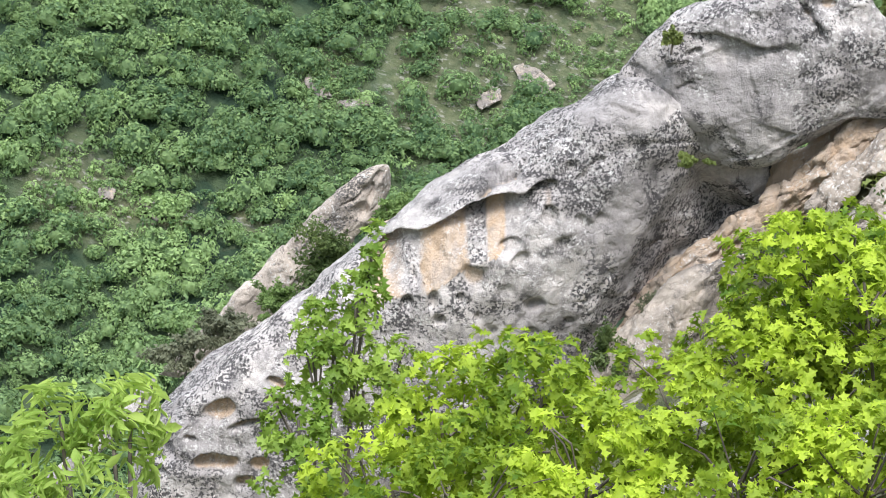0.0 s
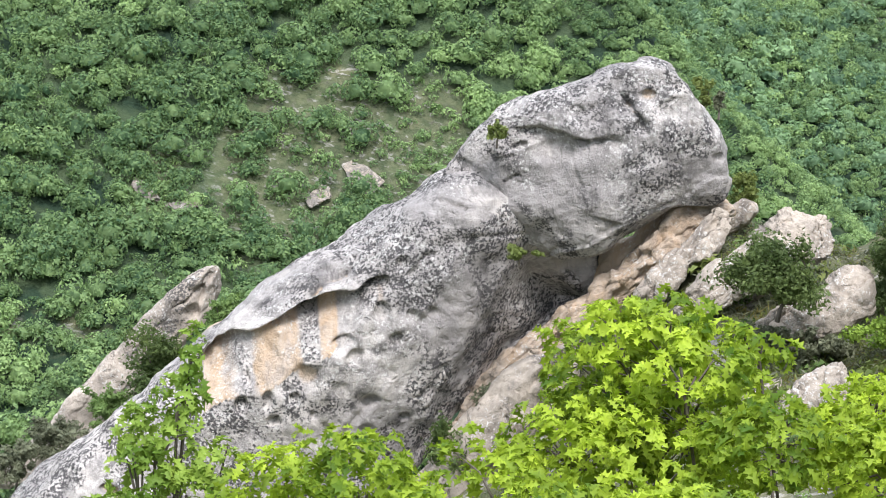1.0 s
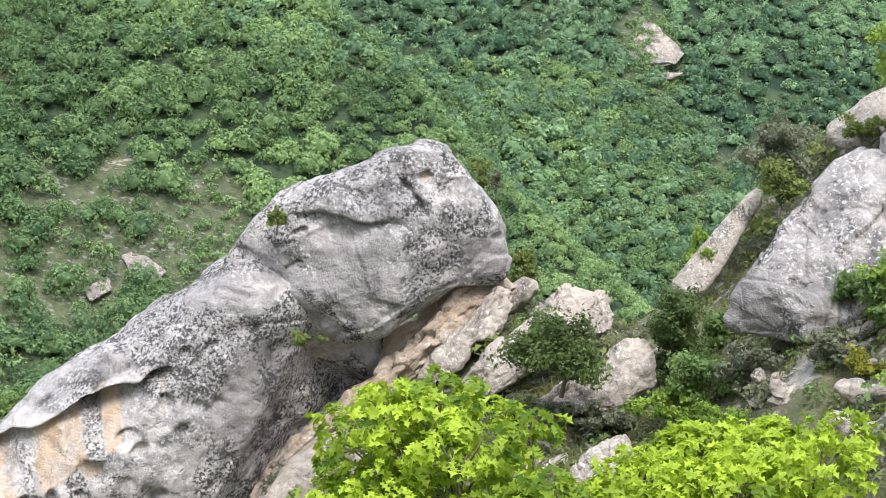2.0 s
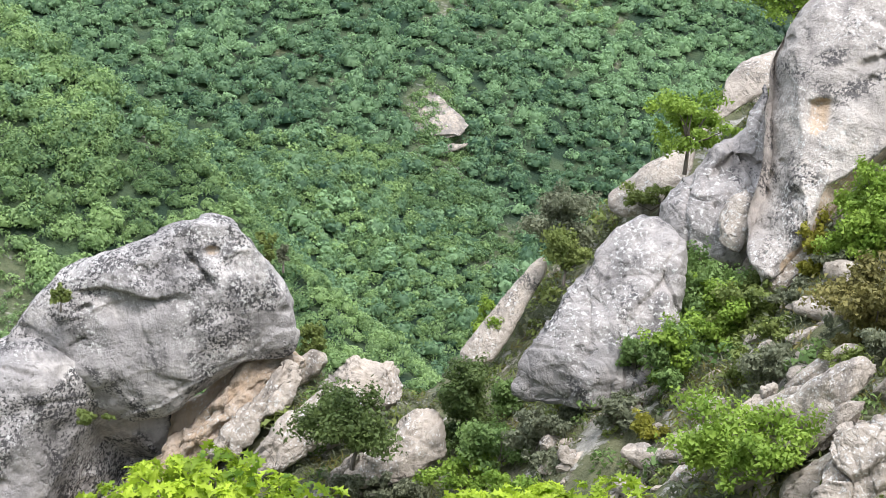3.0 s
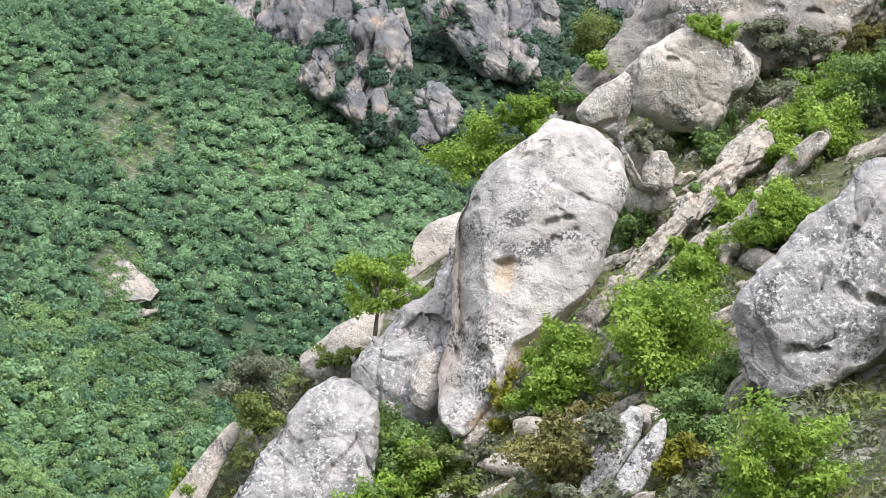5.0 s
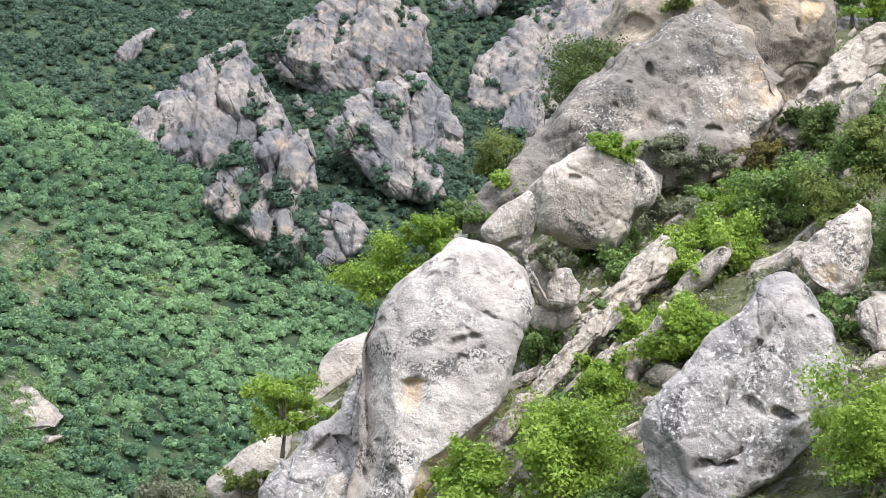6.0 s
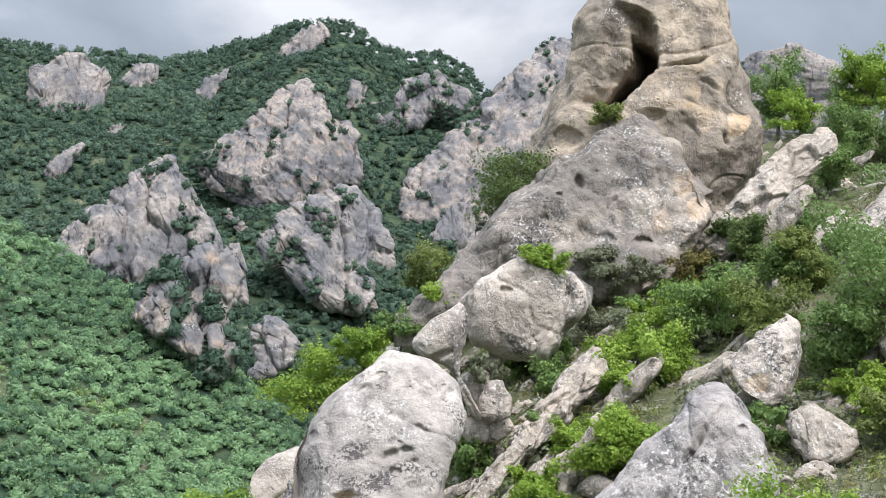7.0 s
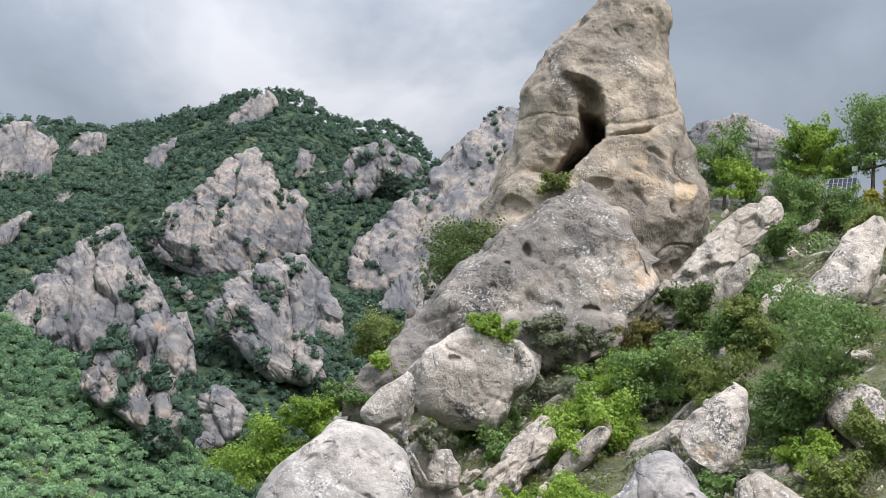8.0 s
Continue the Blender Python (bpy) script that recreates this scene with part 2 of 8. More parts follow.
# ---- noise and the lie of the land ----
def hash3(i, j, k, seed):
    h = (i.astype(np.uint32) * np.uint32(374761393) + j.astype(np.uint32) * np.uint32(668265263)
         + k.astype(np.uint32) * np.uint32(2147483647) + np.uint32((seed * 974711 + 12345) & 0xFFFFFFFF))
    h = (h ^ (h >> np.uint32(13))) * np.uint32(1274126177)
    h = (h ^ (h >> np.uint32(15))) * np.uint32(2246822519)
    return (h ^ (h >> np.uint32(16))).astype(np.float64) / 4294967295.0


def vnoise(p, seed=0):
    """Smooth value noise, -1 to 1, at the points p (n, 3)."""
    q = np.floor(p).astype(np.int64)
    f = p - q
    u = f * f * f * (f * (f * 6 - 15) + 10)
    total = np.zeros(len(p))
    for a in (0, 1):
        for b in (0, 1):
            for c in (0, 1):
                w = (u[:, 0] if a else 1 - u[:, 0]) * (u[:, 1] if b else 1 - u[:, 1]) * (u[:, 2] if c else 1 - u[:, 2])
                total += w * hash3(q[:, 0] + a, q[:, 1] + b, q[:, 2] + c, seed)
    return total * 2 - 1


def fbm(p, octaves=4, seed=0, gain=0.5):
    total, amp = np.zeros(len(p)), 1.0
    for k in range(octaves):
        total += amp * vnoise(p * 2.03 ** k + 17.3 * k, seed + k)
        amp *= gain
    return total


def ridged(p, octaves=3, seed=0):
    total, amp = np.zeros(len(p)), 1.0
    for k in range(octaves):
        total += amp * (1 - 2 * np.abs(vnoise(p * 2.1 ** k + 9.1 * k, seed + k)))
        amp *= 0.5
    return total


def facets(p, seed=0):
    """Broken blocks: a random height for the block that each point lies in, and the closeness of its joint."""
    q = np.floor(p).astype(np.int64)
    f1, f2, tone = np.full(len(p), 9.0), np.full(len(p), 9.0), np.zeros(len(p))
    for a in (-1, 0, 1):
        for b in (-1, 0, 1):
            for c in (-1, 0, 1):
                i, j, k = q[:, 0] + a, q[:, 1] + b, q[:, 2] + c
                d = np.sqrt((i + hash3(i, j, k, seed) - p[:, 0]) ** 2 + (j + hash3(i, j, k, seed + 1) - p[:, 1]) ** 2
                            + (k + hash3(i, j, k, seed + 2) - p[:, 2]) ** 2)
                near = d < f1
                f2 = np.where(near, f1, np.minimum(f2, d))
                tone = np.where(near, hash3(i, j, k, seed + 3), tone)
                f1 = np.minimum(f1, d)
    return tone * 2 - 1, f2 - f1


def planes(p, seed=0):
    """Broken faces: every block ends in a plane of its own slant; also the closeness of the joint round it."""
    q = np.floor(p).astype(np.int64)
    f1, f2, level = np.full(len(p), 9.0), np.full(len(p), 9.0), np.zeros(len(p))
    for a in (-1, 0, 1):
        for b in (-1, 0, 1):
            for c in (-1, 0, 1):
                i, j, k = q[:, 0] + a, q[:, 1] + b, q[:, 2] + c
                dx, dy = p[:, 0] - i - hash3(i, j, k, seed), p[:, 1] - j - hash3(i, j, k, seed + 1)
                d = np.sqrt(dx ** 2 + dy ** 2 + (p[:, 2] - k - hash3(i, j, k, seed + 2)) ** 2)
                near = d < f1
                f2 = np.where(near, f1, np.minimum(f2, d))
                slant = (hash3(i, j, k, seed + 4) * 2 - 1) * dx + (hash3(i, j, k, seed + 5) * 2 - 1) * dy
                level = np.where(near, 0.45 * hash3(i, j, k, seed + 3) - 0.22 + 1.4 * slant, level)
                f1 = np.minimum(f1, d)
    return level, f2 - f1


# bearing (degrees from +y), then how the land runs outwards from the viewpoint along it: distance and elevation angle,
# fitted to the camera's view
BEARING = [-40, -30, -20, -14, -9.5, -6, -3, 0, 4, 7, 10, 14, 18, 22, 28]
CREST = dict(r=[60, 61, 63, 65, 67, 68, 70, 73, 77, 82, 88, 94, 100, 104, 106],
             e=[-32, -28, -21.7, -17.0, -13.3, -13.9, -11.5, -8.3, -4.5, -1.2, 1.7, 3.8, 5.1, 5.2, 5.3])
GULLY = dict(r=[40, 40, 40, 42, 44, 45, 45, 44, 43, 43, 43, 43, 44, 45, 46],
             e=[-38, -36, -31, -26, -23, -21.5, -20.5, -19.5, -18.5, -17.5, -16.5, -15, -12.5, -10, -8])
SPUR = dict(r=[430, 425, 405, 370, 330, 310, 300, 300, 300, 300, 300, 300, 300, 300, 300],
            e=[-0.5, -1, -1.8, -5.8, -10.0, -13.2, -15.5, -17, -17, -17, -17, -17, -17, -17, -17])
HILL = dict(r=[820, 800, 760, 720, 680, 640, 615, 600, 560, 540, 530, 520, 520, 520, 520],
            e=[8, 8, 7.2, 6.4, 5.2, 3.6, 2.2, 0.3, -3.1, -5.6, -7, -8, -9, -9, -9])
MOUNT_B = [-40, -20, -10, -6, -2.6, -1, 0.6, 1.6, 3.1, 4.4, 5.2, 6.2, 7, 8.0, 8.8, 9.4, 9.9, 10.6, 12, 16, 28]
MOUNT_E = [9, 9, 8.4, 8.0, 7.75, 7.5, 7.35, 7.6, 8.1, 8.45, 8.5, 8.3, 7.75, 7.65, 7.45, 7.1, 6.4, 5.8, 5.0, 3.5, 2.5]
EYE = 1.6


def bed(az):
    """Distances and heights of the land's turning lines along the bearings az."""
    up = lambda r, e: EYE + r * np.tan(np.radians(e))
    at = lambda d: (np.interp(az, BEARING, d["r"]), np.interp(az, BEARING, d["e"]))
    one = np.ones_like(az)
    (rc, ec), (rg, eg), (rs, es), (rh, eh) = at(CREST), at(GULLY), at(SPUR), at(HILL)
    mb = 1500 * one
    zs, zh = up(rs, es), up(rh, eh)
    r = [0 * one, 1.6 * one, 7 * one, rg, rc, rc + 14, 215 * one, rs, rs + 55, rh, rh + 200, mb, mb + 500, 4800 * one]
    zc = up(rc, ec)
    z = [0 * one, 0 * one, -2.6 - 0.02 * (28 - az), up(rg, eg), zc, zc - 9, -120 + 0 * az, zs, zs - 14, zh,
         np.minimum(zh - 60, -70), up(mb, np.interp(az, MOUNT_B, MOUNT_E)), 60 * one, -80 * one]
    return np.array(r), np.array(z)


def land(x, y):
    """The ground's height at x, y."""
    x, y = np.asarray(x, float).ravel(), np.asarray(y, float).ravel()
    r, az = np.hypot(x, y), np.degrees(np.arctan2(x, y))
    az = np.clip(np.where(az > 120, -40, az), -40, 28)
    rr, zz = bed(az)
    z = zz[0].copy()
    for k in range(len(rr) - 1):
        f = (r - rr[k]) / (rr[k + 1] - rr[k])
        on = (f >= 0) & (f <= 1)
        z[on] = (zz[k] + (zz[k + 1] - zz[k]) * f)[on]
    p = np.c_[x, y, 0 * x]
    far = np.clip((r - 150) / 150, 0, 1)
    near = np.clip((r - 30) / 20, 0, 1) * (1 - far)
    z += near * (0.9 * fbm(p / 9, 3, 3) + 0.35 * fbm(p / 2.2, 3, 5))
    z += far * (5 * fbm(p / 90, 3, 7) + 4 * ridged(p / 60, 2, 9) * np.clip((r - 850) / 300, 0, 3) * np.clip((1650 - r) / 300, 0, 1))
    return z


# ---- making meshes ----
def mesh(name, verts, faces, material, smooth=True, values=()):
    """A mesh from numpy arrays; faces is (n, 3) or (n, 4); values are (name, array) pairs for every vertex."""
    me = bpy.data.meshes.new(name)
    n, w = faces.shape
    me.vertices.add(len(verts))
    me.vertices.foreach_set("co", np.ascontiguousarray(verts, dtype=np.float32).ravel())
    me.loops.add(n * w)
    me.loops.foreach_set("vertex_index", np.ascontiguousarray(faces, dtype=np.int32).ravel())
    me.polygons.add(n)
    me.polygons.foreach_set("loop_start", np.arange(0, n * w, w, dtype=np.int32))
    for key, arr in values:
        me.attributes.new(key, "FLOAT", "POINT").data.foreach_set("value", np.ascontiguousarray(arr, dtype=np.float32))
    me.update(calc_edges=True)
    me.polygons.foreach_set("use_smooth", np.full(n, smooth))
    me.materials.append(material)
    return me


def put(name, me, base, parent=None, label=""):
    """Links a mesh as an object at base."""
    ob = new(name, me)
    ob.location = base
    if parent:
        ob.parent = parent
    return tagged(ob, label)


def sheet(nu, nv, closed_v):
    i, j = np.meshgrid(np.arange(nu - 1), np.arange(nv if closed_v else nv - 1), indexing="ij")
    j2 = (j + 1) % nv
    return np.stack([i * nv + j, (i + 1) * nv + j, (i + 1) * nv + j2, i * nv + j2], -1).reshape(-1, 4)


def tube(path, radii, sides=7):
    """A tapered round limb along a path."""
    path = np.asarray(path, float)
    d = np.gradient(path, axis=0)
    d /= np.linalg.norm(d, axis=1)[:, None] + 1e-9
    side = np.cross(d, np.array([0.31, 0.77, 0.55]))
    side /= np.linalg.norm(side, axis=1)[:, None] + 1e-9
    other = np.cross(d, side)
    a = np.linspace(0, 2 * np.pi, sides, endpoint=False)
    ring = side[:, None] * np.cos(a)[None, :, None] + other[:, None] * np.sin(a)[None, :, None]
    v = path[:, None] + ring * np.asarray(radii)[:, None, None]
    return v.reshape(-1, 3), sheet(len(path), sides, True)


def joined(pieces):
    """Several (verts, faces) into one."""
    v, f, n = [], [], 0
    for a, b in pieces:
        v.append(a)
        f.append(b + n)
        n += len(a)
    return np.vstack(v), np.vstack(f)


# ---- boulders ----
SPROUTS = []


def boulder(name, label, at, bearing, tilt, rows, lean=0.0, deep=0.75, fine=(120, 80), hollows=(), cracks=(), rough=1.0,
            material=ROCK_PALE, seed=1, shards=0.0, square=0.8, stain=0.0, size=1.0, cuts=5, joints=1.0, blocky=0.3, tilted=0.38, flat=False, group="", sprouts=None, broken=0.0,
            alcoves=(), folds=(), pits=0):
    """A rock lofted along its long axis, leaning back by lean. rows: (way along the axis, lower edge, upper edge); hollows: (along, across, two radii, depth,
    turn in degrees, freshness of the stone in it); cracks: (line, width, depth, freshness); alcoves: (roof line, floor line, depth, freshness), turn of the opening, evenness of the slope), deepest under
    the roof; folds: (line, side, slope, freshness), beyond which the face falls back; pits: how many small weathered holes."""
    rows = np.array(rows)
    nu, nv = fine
    u = (1 - np.cos(np.linspace(0, np.pi, nu))) / 2
    u = 0.35 * u + 0.65 * np.linspace(0, 1, nu)
    s = rows[0, 0] + u * (rows[-1, 0] - rows[0, 0])
    lo, hi = np.interp(s, rows[:, 0], rows[:, 1]), np.interp(s, rows[:, 0], rows[:, 2])
    soft = max(1, nu // (40 if square < 1 and not broken else 110))
    box = np.ones(2 * soft + 1) / (2 * soft + 1)
    lo, hi = (np.convolve(np.pad(a, soft, mode="edge"), box, "valid") for a in (lo, hi))
    if broken:
        line = np.c_[s / size, 0 * s, 0 * s]
        hi = hi + broken * size * (0.55 * ridged(line * 0.9, 3, seed + 70) + 0.35 * np.sign(vnoise(line * 1.7, seed + 73)) - 0.3)
        lo = lo + broken * size * 0.4 * ridged(line * 0.8, 3, seed + 77)
        hi = np.maximum(hi, lo + 0.3)
    if size > 4:
        lo = lo - 0.22 * (hi - lo)
    end = np.clip(np.minimum(u, 1 - u) / 0.035, 0, 1) ** 0.5
    mid, h = (lo + hi) / 2, (hi - lo) / 2 * end
    thick = deep * np.sqrt(np.maximum(h, 0.02) * h.max()) * end
    seen = int(nv * 0.76)
    a = np.radians(np.r_[np.linspace(-98, 98, seen, endpoint=False), np.linspace(98, 262, nv - seen, endpoint=False)])
    power = lambda c: np.sign(c) * np.abs(c) ** square
    U = np.repeat(s[:, None], nv, 1)
    V = mid[:, None] + h[:, None] * power(np.sin(a))[None]
    N = thick[:, None] * power(np.cos(a))[None]
    t, b = radians(tilt), radians(bearing)
    right, back = np.array([math.cos(b), -math.sin(b), 0]), np.array([math.sin(b), math.cos(b), 0])
    rise = np.array([0, 0, 1.0]) + lean * back
    along, over = right * math.cos(t) + rise * math.sin(t), rise * math.cos(t) - right * math.sin(t)
    p = U[..., None] * along + V[..., None] * over - N[..., None] * back
    du, dv = np.gradient(p, axis=0), np.roll(p, -1, 1) - np.roll(p, 1, 1)
    nrm = np.cross(dv, du)
    nrm /= np.linalg.norm(nrm, axis=2)[..., None] + 1e-9
    if np.mean(nrm * (p - p.mean(axis=1, keepdims=True))) < 0:
        nrm = -nrm
    p, nrm, U, V, N = p.reshape(-1, 3), nrm.reshape(-1, 3), U.ravel(), V.ravel(), N.ravel()
    chip = np.random.default_rng(seed)
    for c in range(cuts):
        face = -back + right * chip.normal(0, tilted) + np.array([0, 0, chip.normal(0.05, tilted)])
        face /= np.linalg.norm(face)
        reach = p @ face
        edge = reach.max() * chip.uniform(0.76, 0.96)
        p = p - np.clip(reach - edge, 0, None)[:, None] * face * 0.9
    q = p + 31.7 * seed
    g = min(1.0, h.max() / 3.0) * rough
    k = 1.0 / max(0.35, min(1.0, h.max() / 2.5)) / size
    push = g * size * (0.30 * fbm(q * k / 4.0, 3, seed) + 0.13 * fbm(q * k / 1.1, 4, seed + 5) - 0.10 * np.clip(vnoise(q * k * 0.9, seed + 9) - 0.25, 0, 1))
    push -= g * size * 0.10 * np.clip(1 - np.abs(vnoise(q * k * np.array([0.22, 0.22, 0.35]), seed + 13)) / 0.05, 0, 1)
    dent = None
    if broken:
        bent = np.c_[U, V, N] / size + 0.10 * np.c_[fbm(q * k * 0.6, 3, seed + 30), fbm(q * k * 0.6, 3, seed + 33), 0 * U]
        ct, st = math.cos(t + 0.2), math.sin(t + 0.2)
        turned = np.c_[bent[:, 0] * ct - bent[:, 1] * st, bent[:, 0] * st + bent[:, 1] * ct, bent[:, 2]]
        big, joint = planes(turned * np.array([0.42, 0.20, 0.12]) + seed, seed + 20)
        mid_, split = planes(turned * np.array([1.25, 0.6, 0.4]) + seed, seed + 24)
        tiny, _ = planes(turned * np.array([3.0, 1.8, 1.2]) + seed, seed + 28)
        face_on = np.clip(N / (0.35 * thick.max()), 0.12, 1)
        beds = turned[:, 1] * 0.55 + 0.5 * fbm(q * k * 0.35, 3, seed + 61)
        strata = np.abs((beds % 1.0) * 2 - 1) + 0.45 * np.abs((beds * 2.7 % 1.0) * 2 - 1)
        flute = ridged(np.c_[turned[:, 0] * 1.1, turned[:, 1] * 0.12, 0 * U] + seed, 2, seed + 64)
        push += face_on * broken * size * (0.40 * strata + 0.22 * flute + 1.6 * big + 0.30 * mid_ + 0.07 * tiny - 0.7 * np.exp(-(joint / 0.05) ** 2) - 0.25 * np.exp(-(split / 0.05) ** 2))
        dent = joint
    elif shards:
        bent = np.c_[U, V, N] * k + 0.16 * np.c_[fbm(q * k * 0.6, 3, seed + 30), fbm(q * k * 0.6, 3, seed + 33), fbm(q * k * 0.6, 3, seed + 36)]
        big, joint = facets(bent * np.array([0.28, 0.55, 0.45]) + seed, seed + 20)
        small, split = facets(bent * np.array([0.9, 1.6, 1.3]) + seed, seed + 24)
        tiny, _ = facets(bent * np.array([2.2, 5.0, 3.6]) + seed, seed + 28)
        push += shards * size * (0.40 * big + 0.12 * small + 0.03 * tiny - (0.05 if flat else 0.16) * np.exp(-(joint / 0.05) ** 2) - 0.05 * np.exp(-(split / 0.06) ** 2))
    else:
        _, joint = facets((np.c_[U, V, N] * 0.16 + 0.25 * np.c_[fbm(q * 0.15, 2, seed + 30), fbm(q * 0.15, 2, seed + 33), 0 * U]) * np.array([0.6, 1.2, 1]) * k + seed, seed + 20)
        if blocky:
            slabs, _ = facets(np.c_[U, V, N] * k * np.array([0.22, 0.5, 0.4]) + 0.12 * np.c_[fbm(q * k * 0.5, 2, seed + 30), fbm(q * k * 0.5, 2, seed + 33), 0 * U] + seed, seed + 50)
            push += blocky * g * 0.28 * slabs
        push -= joints * g * 0.10 * np.exp(-(joint / 0.014) ** 2)
    body = np.repeat(np.clip(h / (0.15 * h.max() + 1e-6), 0, 1), nv)
    p = p + nrm * (push * body)[:, None]
    front = np.clip(N / (0.2 * thick.max() + 1e-6), 0, 1)
    fresh = np.full(len(p), float(stain))
    wob = np.c_[U, V, 0 * U]
    wu, wv = 0.5 * fbm(wob / 1.3, 4, seed + 40), 0.5 * fbm(wob / 1.3, 4, seed + 44)
    for cu, cv, ru, rv, depth, turn, tan in hollows:
        ca, sa = math.cos(radians(turn - tilt)), math.sin(radians(turn - tilt))
        sway = 0.6 if depth < 1.9 else 0.2
        x, y = U - cu + wu * min(ru, 2) * sway, V - cv + wv * min(rv, 2) * sway
        e = np.sqrt(((x * ca + y * sa) / ru) ** 2 + ((-x * sa + y * ca) / rv) ** 2)
        roof = np.clip(0.5 + (x * math.sin(t) + y * math.cos(t)) / (0.9 * min(ru, rv)), 0, 1)
        dip = np.clip((1.05 - e) / (1.05 if 1.9 <= depth < 3 else 0.75 - (0.6 if 0.6 < depth < 1.9 or depth > 3 else 0.25) * roof), 0, 1)
        dip = dip * dip * (3 - 2 * dip) * front
        p = p + (depth * dip)[:, None] * (back + np.array([0, 0, 0.15]))
        fresh = np.maximum(fresh, tan * dip)
    ct, st = math.cos(t), math.sin(t)
    X0, Z0 = (U + 0.12 * wu) * ct - V * st, (U * st + V * ct) + 0.25 * wv
    for roof_line, floor_line, depth, tan, swing, soft_edge in alcoves:
        ca, sa = math.cos(radians(swing)), math.sin(radians(swing))
        flat_to = lambda a, c: ((a * ct - c * st) * ca + (a * st + c * ct) * sa, (a * st + c * ct) * ca - (a * ct - c * st) * sa)
        (rx_, rz_), (fx_, fz_) = (np.array(sorted(flat_to(a, c) for a, c in line)).T for line in (roof_line, floor_line))
        X, Z = X0 * ca + Z0 * sa, Z0 * ca - X0 * sa
        top, low = np.interp(X, rx_, rz_), np.interp(X, fx_, fz_)
        d = (top - Z) / np.maximum(top - low, 0.15)
        ends = np.clip((X - rx_[0]) / 0.35, 0, 1) * np.clip((rx_[-1] - X) / 0.35, 0, 1)
        dip = np.clip(d / 0.10, 0, 1) ** 0.8 * np.clip(1 - d, 0, 1) ** soft_edge * ends * np.clip(N / (0.05 * thick.max()), 0, 1)
        p = p + (depth * dip * (0.9 + 0.5 * wu + 0.35 * vnoise(np.c_[X / 0.9, Z / 1.4, 0 * X], seed + 83)))[:, None] * back
        within = ((d > 0) & (d < 1.05)) * ends
        fresh = np.maximum(fresh, tan * within * np.clip(0.42 + 1.1 * vnoise(np.c_[X / 0.55, 0 * X, Z / 5.0], seed + 81), 0, 1))
    for line, side, slope, tan in folds:
        line = np.array(sorted(line))
        edge = np.interp(U, line[:, 0], line[:, 1]) + 0.3 * wv
        far = np.clip(side * (V - edge), 0, None) * np.clip((U - line[0, 0] + 0.8) / 0.8, 0, 1) * np.clip((line[-1, 0] + 0.8 - U) / 0.8, 0, 1)
        p = p + (slope * far * np.clip(0.5 + N / (0.1 * thick.max()), 0, 1))[:, None] * back
        fresh = np.maximum(fresh, tan * np.clip(far / 0.15, 0, 1))
    holes = np.random.default_rng(seed + 7)
    for _ in range(pits):
        k = holes.integers(0, len(U))
        if N[k] < 0.4 * thick.max() or vnoise(np.array([[U[k] / 3.0, V[k] / 3.0, 0.0]]), seed + 3)[0] < -0.1:
            continue
        r1 = holes.uniform(0.07, 0.24) * min(1.0, 0.5 + h.max() / 6)
        e = np.hypot((U - U[k] + 0.12 * wu) / (r1 * holes.uniform(0.8, 1.8)), (V - V[k] + 0.12 * wv) / r1)
        p = p + (r1 * holes.uniform(0.25, 0.7) * np.clip((1.1 - e) / 0.5, 0, 1) ** 1.3 * front)[:, None] * back
    for line, width, depth, tan in cracks:
        near, way, total = np.full(len(p), 1e9), np.zeros(len(p)), 0.0
        for (ax, ay), (bx, by) in zip(line[:-1], line[1:]):
            f = np.clip(((U - ax) * (bx - ax) + (V - ay) * (by - ay)) / ((bx - ax) ** 2 + (by - ay) ** 2), 0, 1)
            gap = np.hypot(U + 0.3 * wu - ax - f * (bx - ax), V + 0.3 * wv - ay - f * (by - ay))
            reach = math.hypot(bx - ax, by - ay)
            way = np.where(gap < near, total + f * reach, way)
            near, total = np.minimum(near, gap), total + reach
        taper = np.clip(np.minimum(way, total - way) / (0.3 * total), 0.12, 1)
        uneven = 0.75 + 0.6 * vnoise(np.c_[U / 0.6, V / 0.6, 0 * U], seed + 90)
        cut = np.exp(-(near / (0.6 * width * np.clip(uneven * taper, 0.2, 2))) ** 2) * taper * front
        p = p - nrm * (0.8 * depth * cut)[:, None]
        fresh = np.maximum(fresh, tan * cut)
    if sprouts is not None:
        up = vnoise(q / 16.0, seed + 60) + (0.35 if dent is None else 0.5 - 4 * dent)
        pick = chip.permutation(np.nonzero((up > 0.30) & (N > 0))[0])[:sprouts]
        SPROUTS.append(p[pick] + np.array(at))
    base = np.array(at)
    foot = p[:, 2].min()
    me = mesh(name, p - np.array([0, 0, foot]), sheet(nu, nv, True), material, not flat, [("stain", fresh)])
    return tagged(put(name, me, (base[0], base[1], base[2] + foot)), label, "rock", group)


# ---- leaves, bushes and trees ----
SPLINTER = np.array([(-0.45, -0.45, 0), (0.45, -0.35, 0.05), (0.05, 0.75, 0.0)])
DIAMOND = np.array([(0, -0.5, 0), (0.32, 0.02, 0.06), (0, 0.5, 0), (-0.32, 0.02, 0.06)])


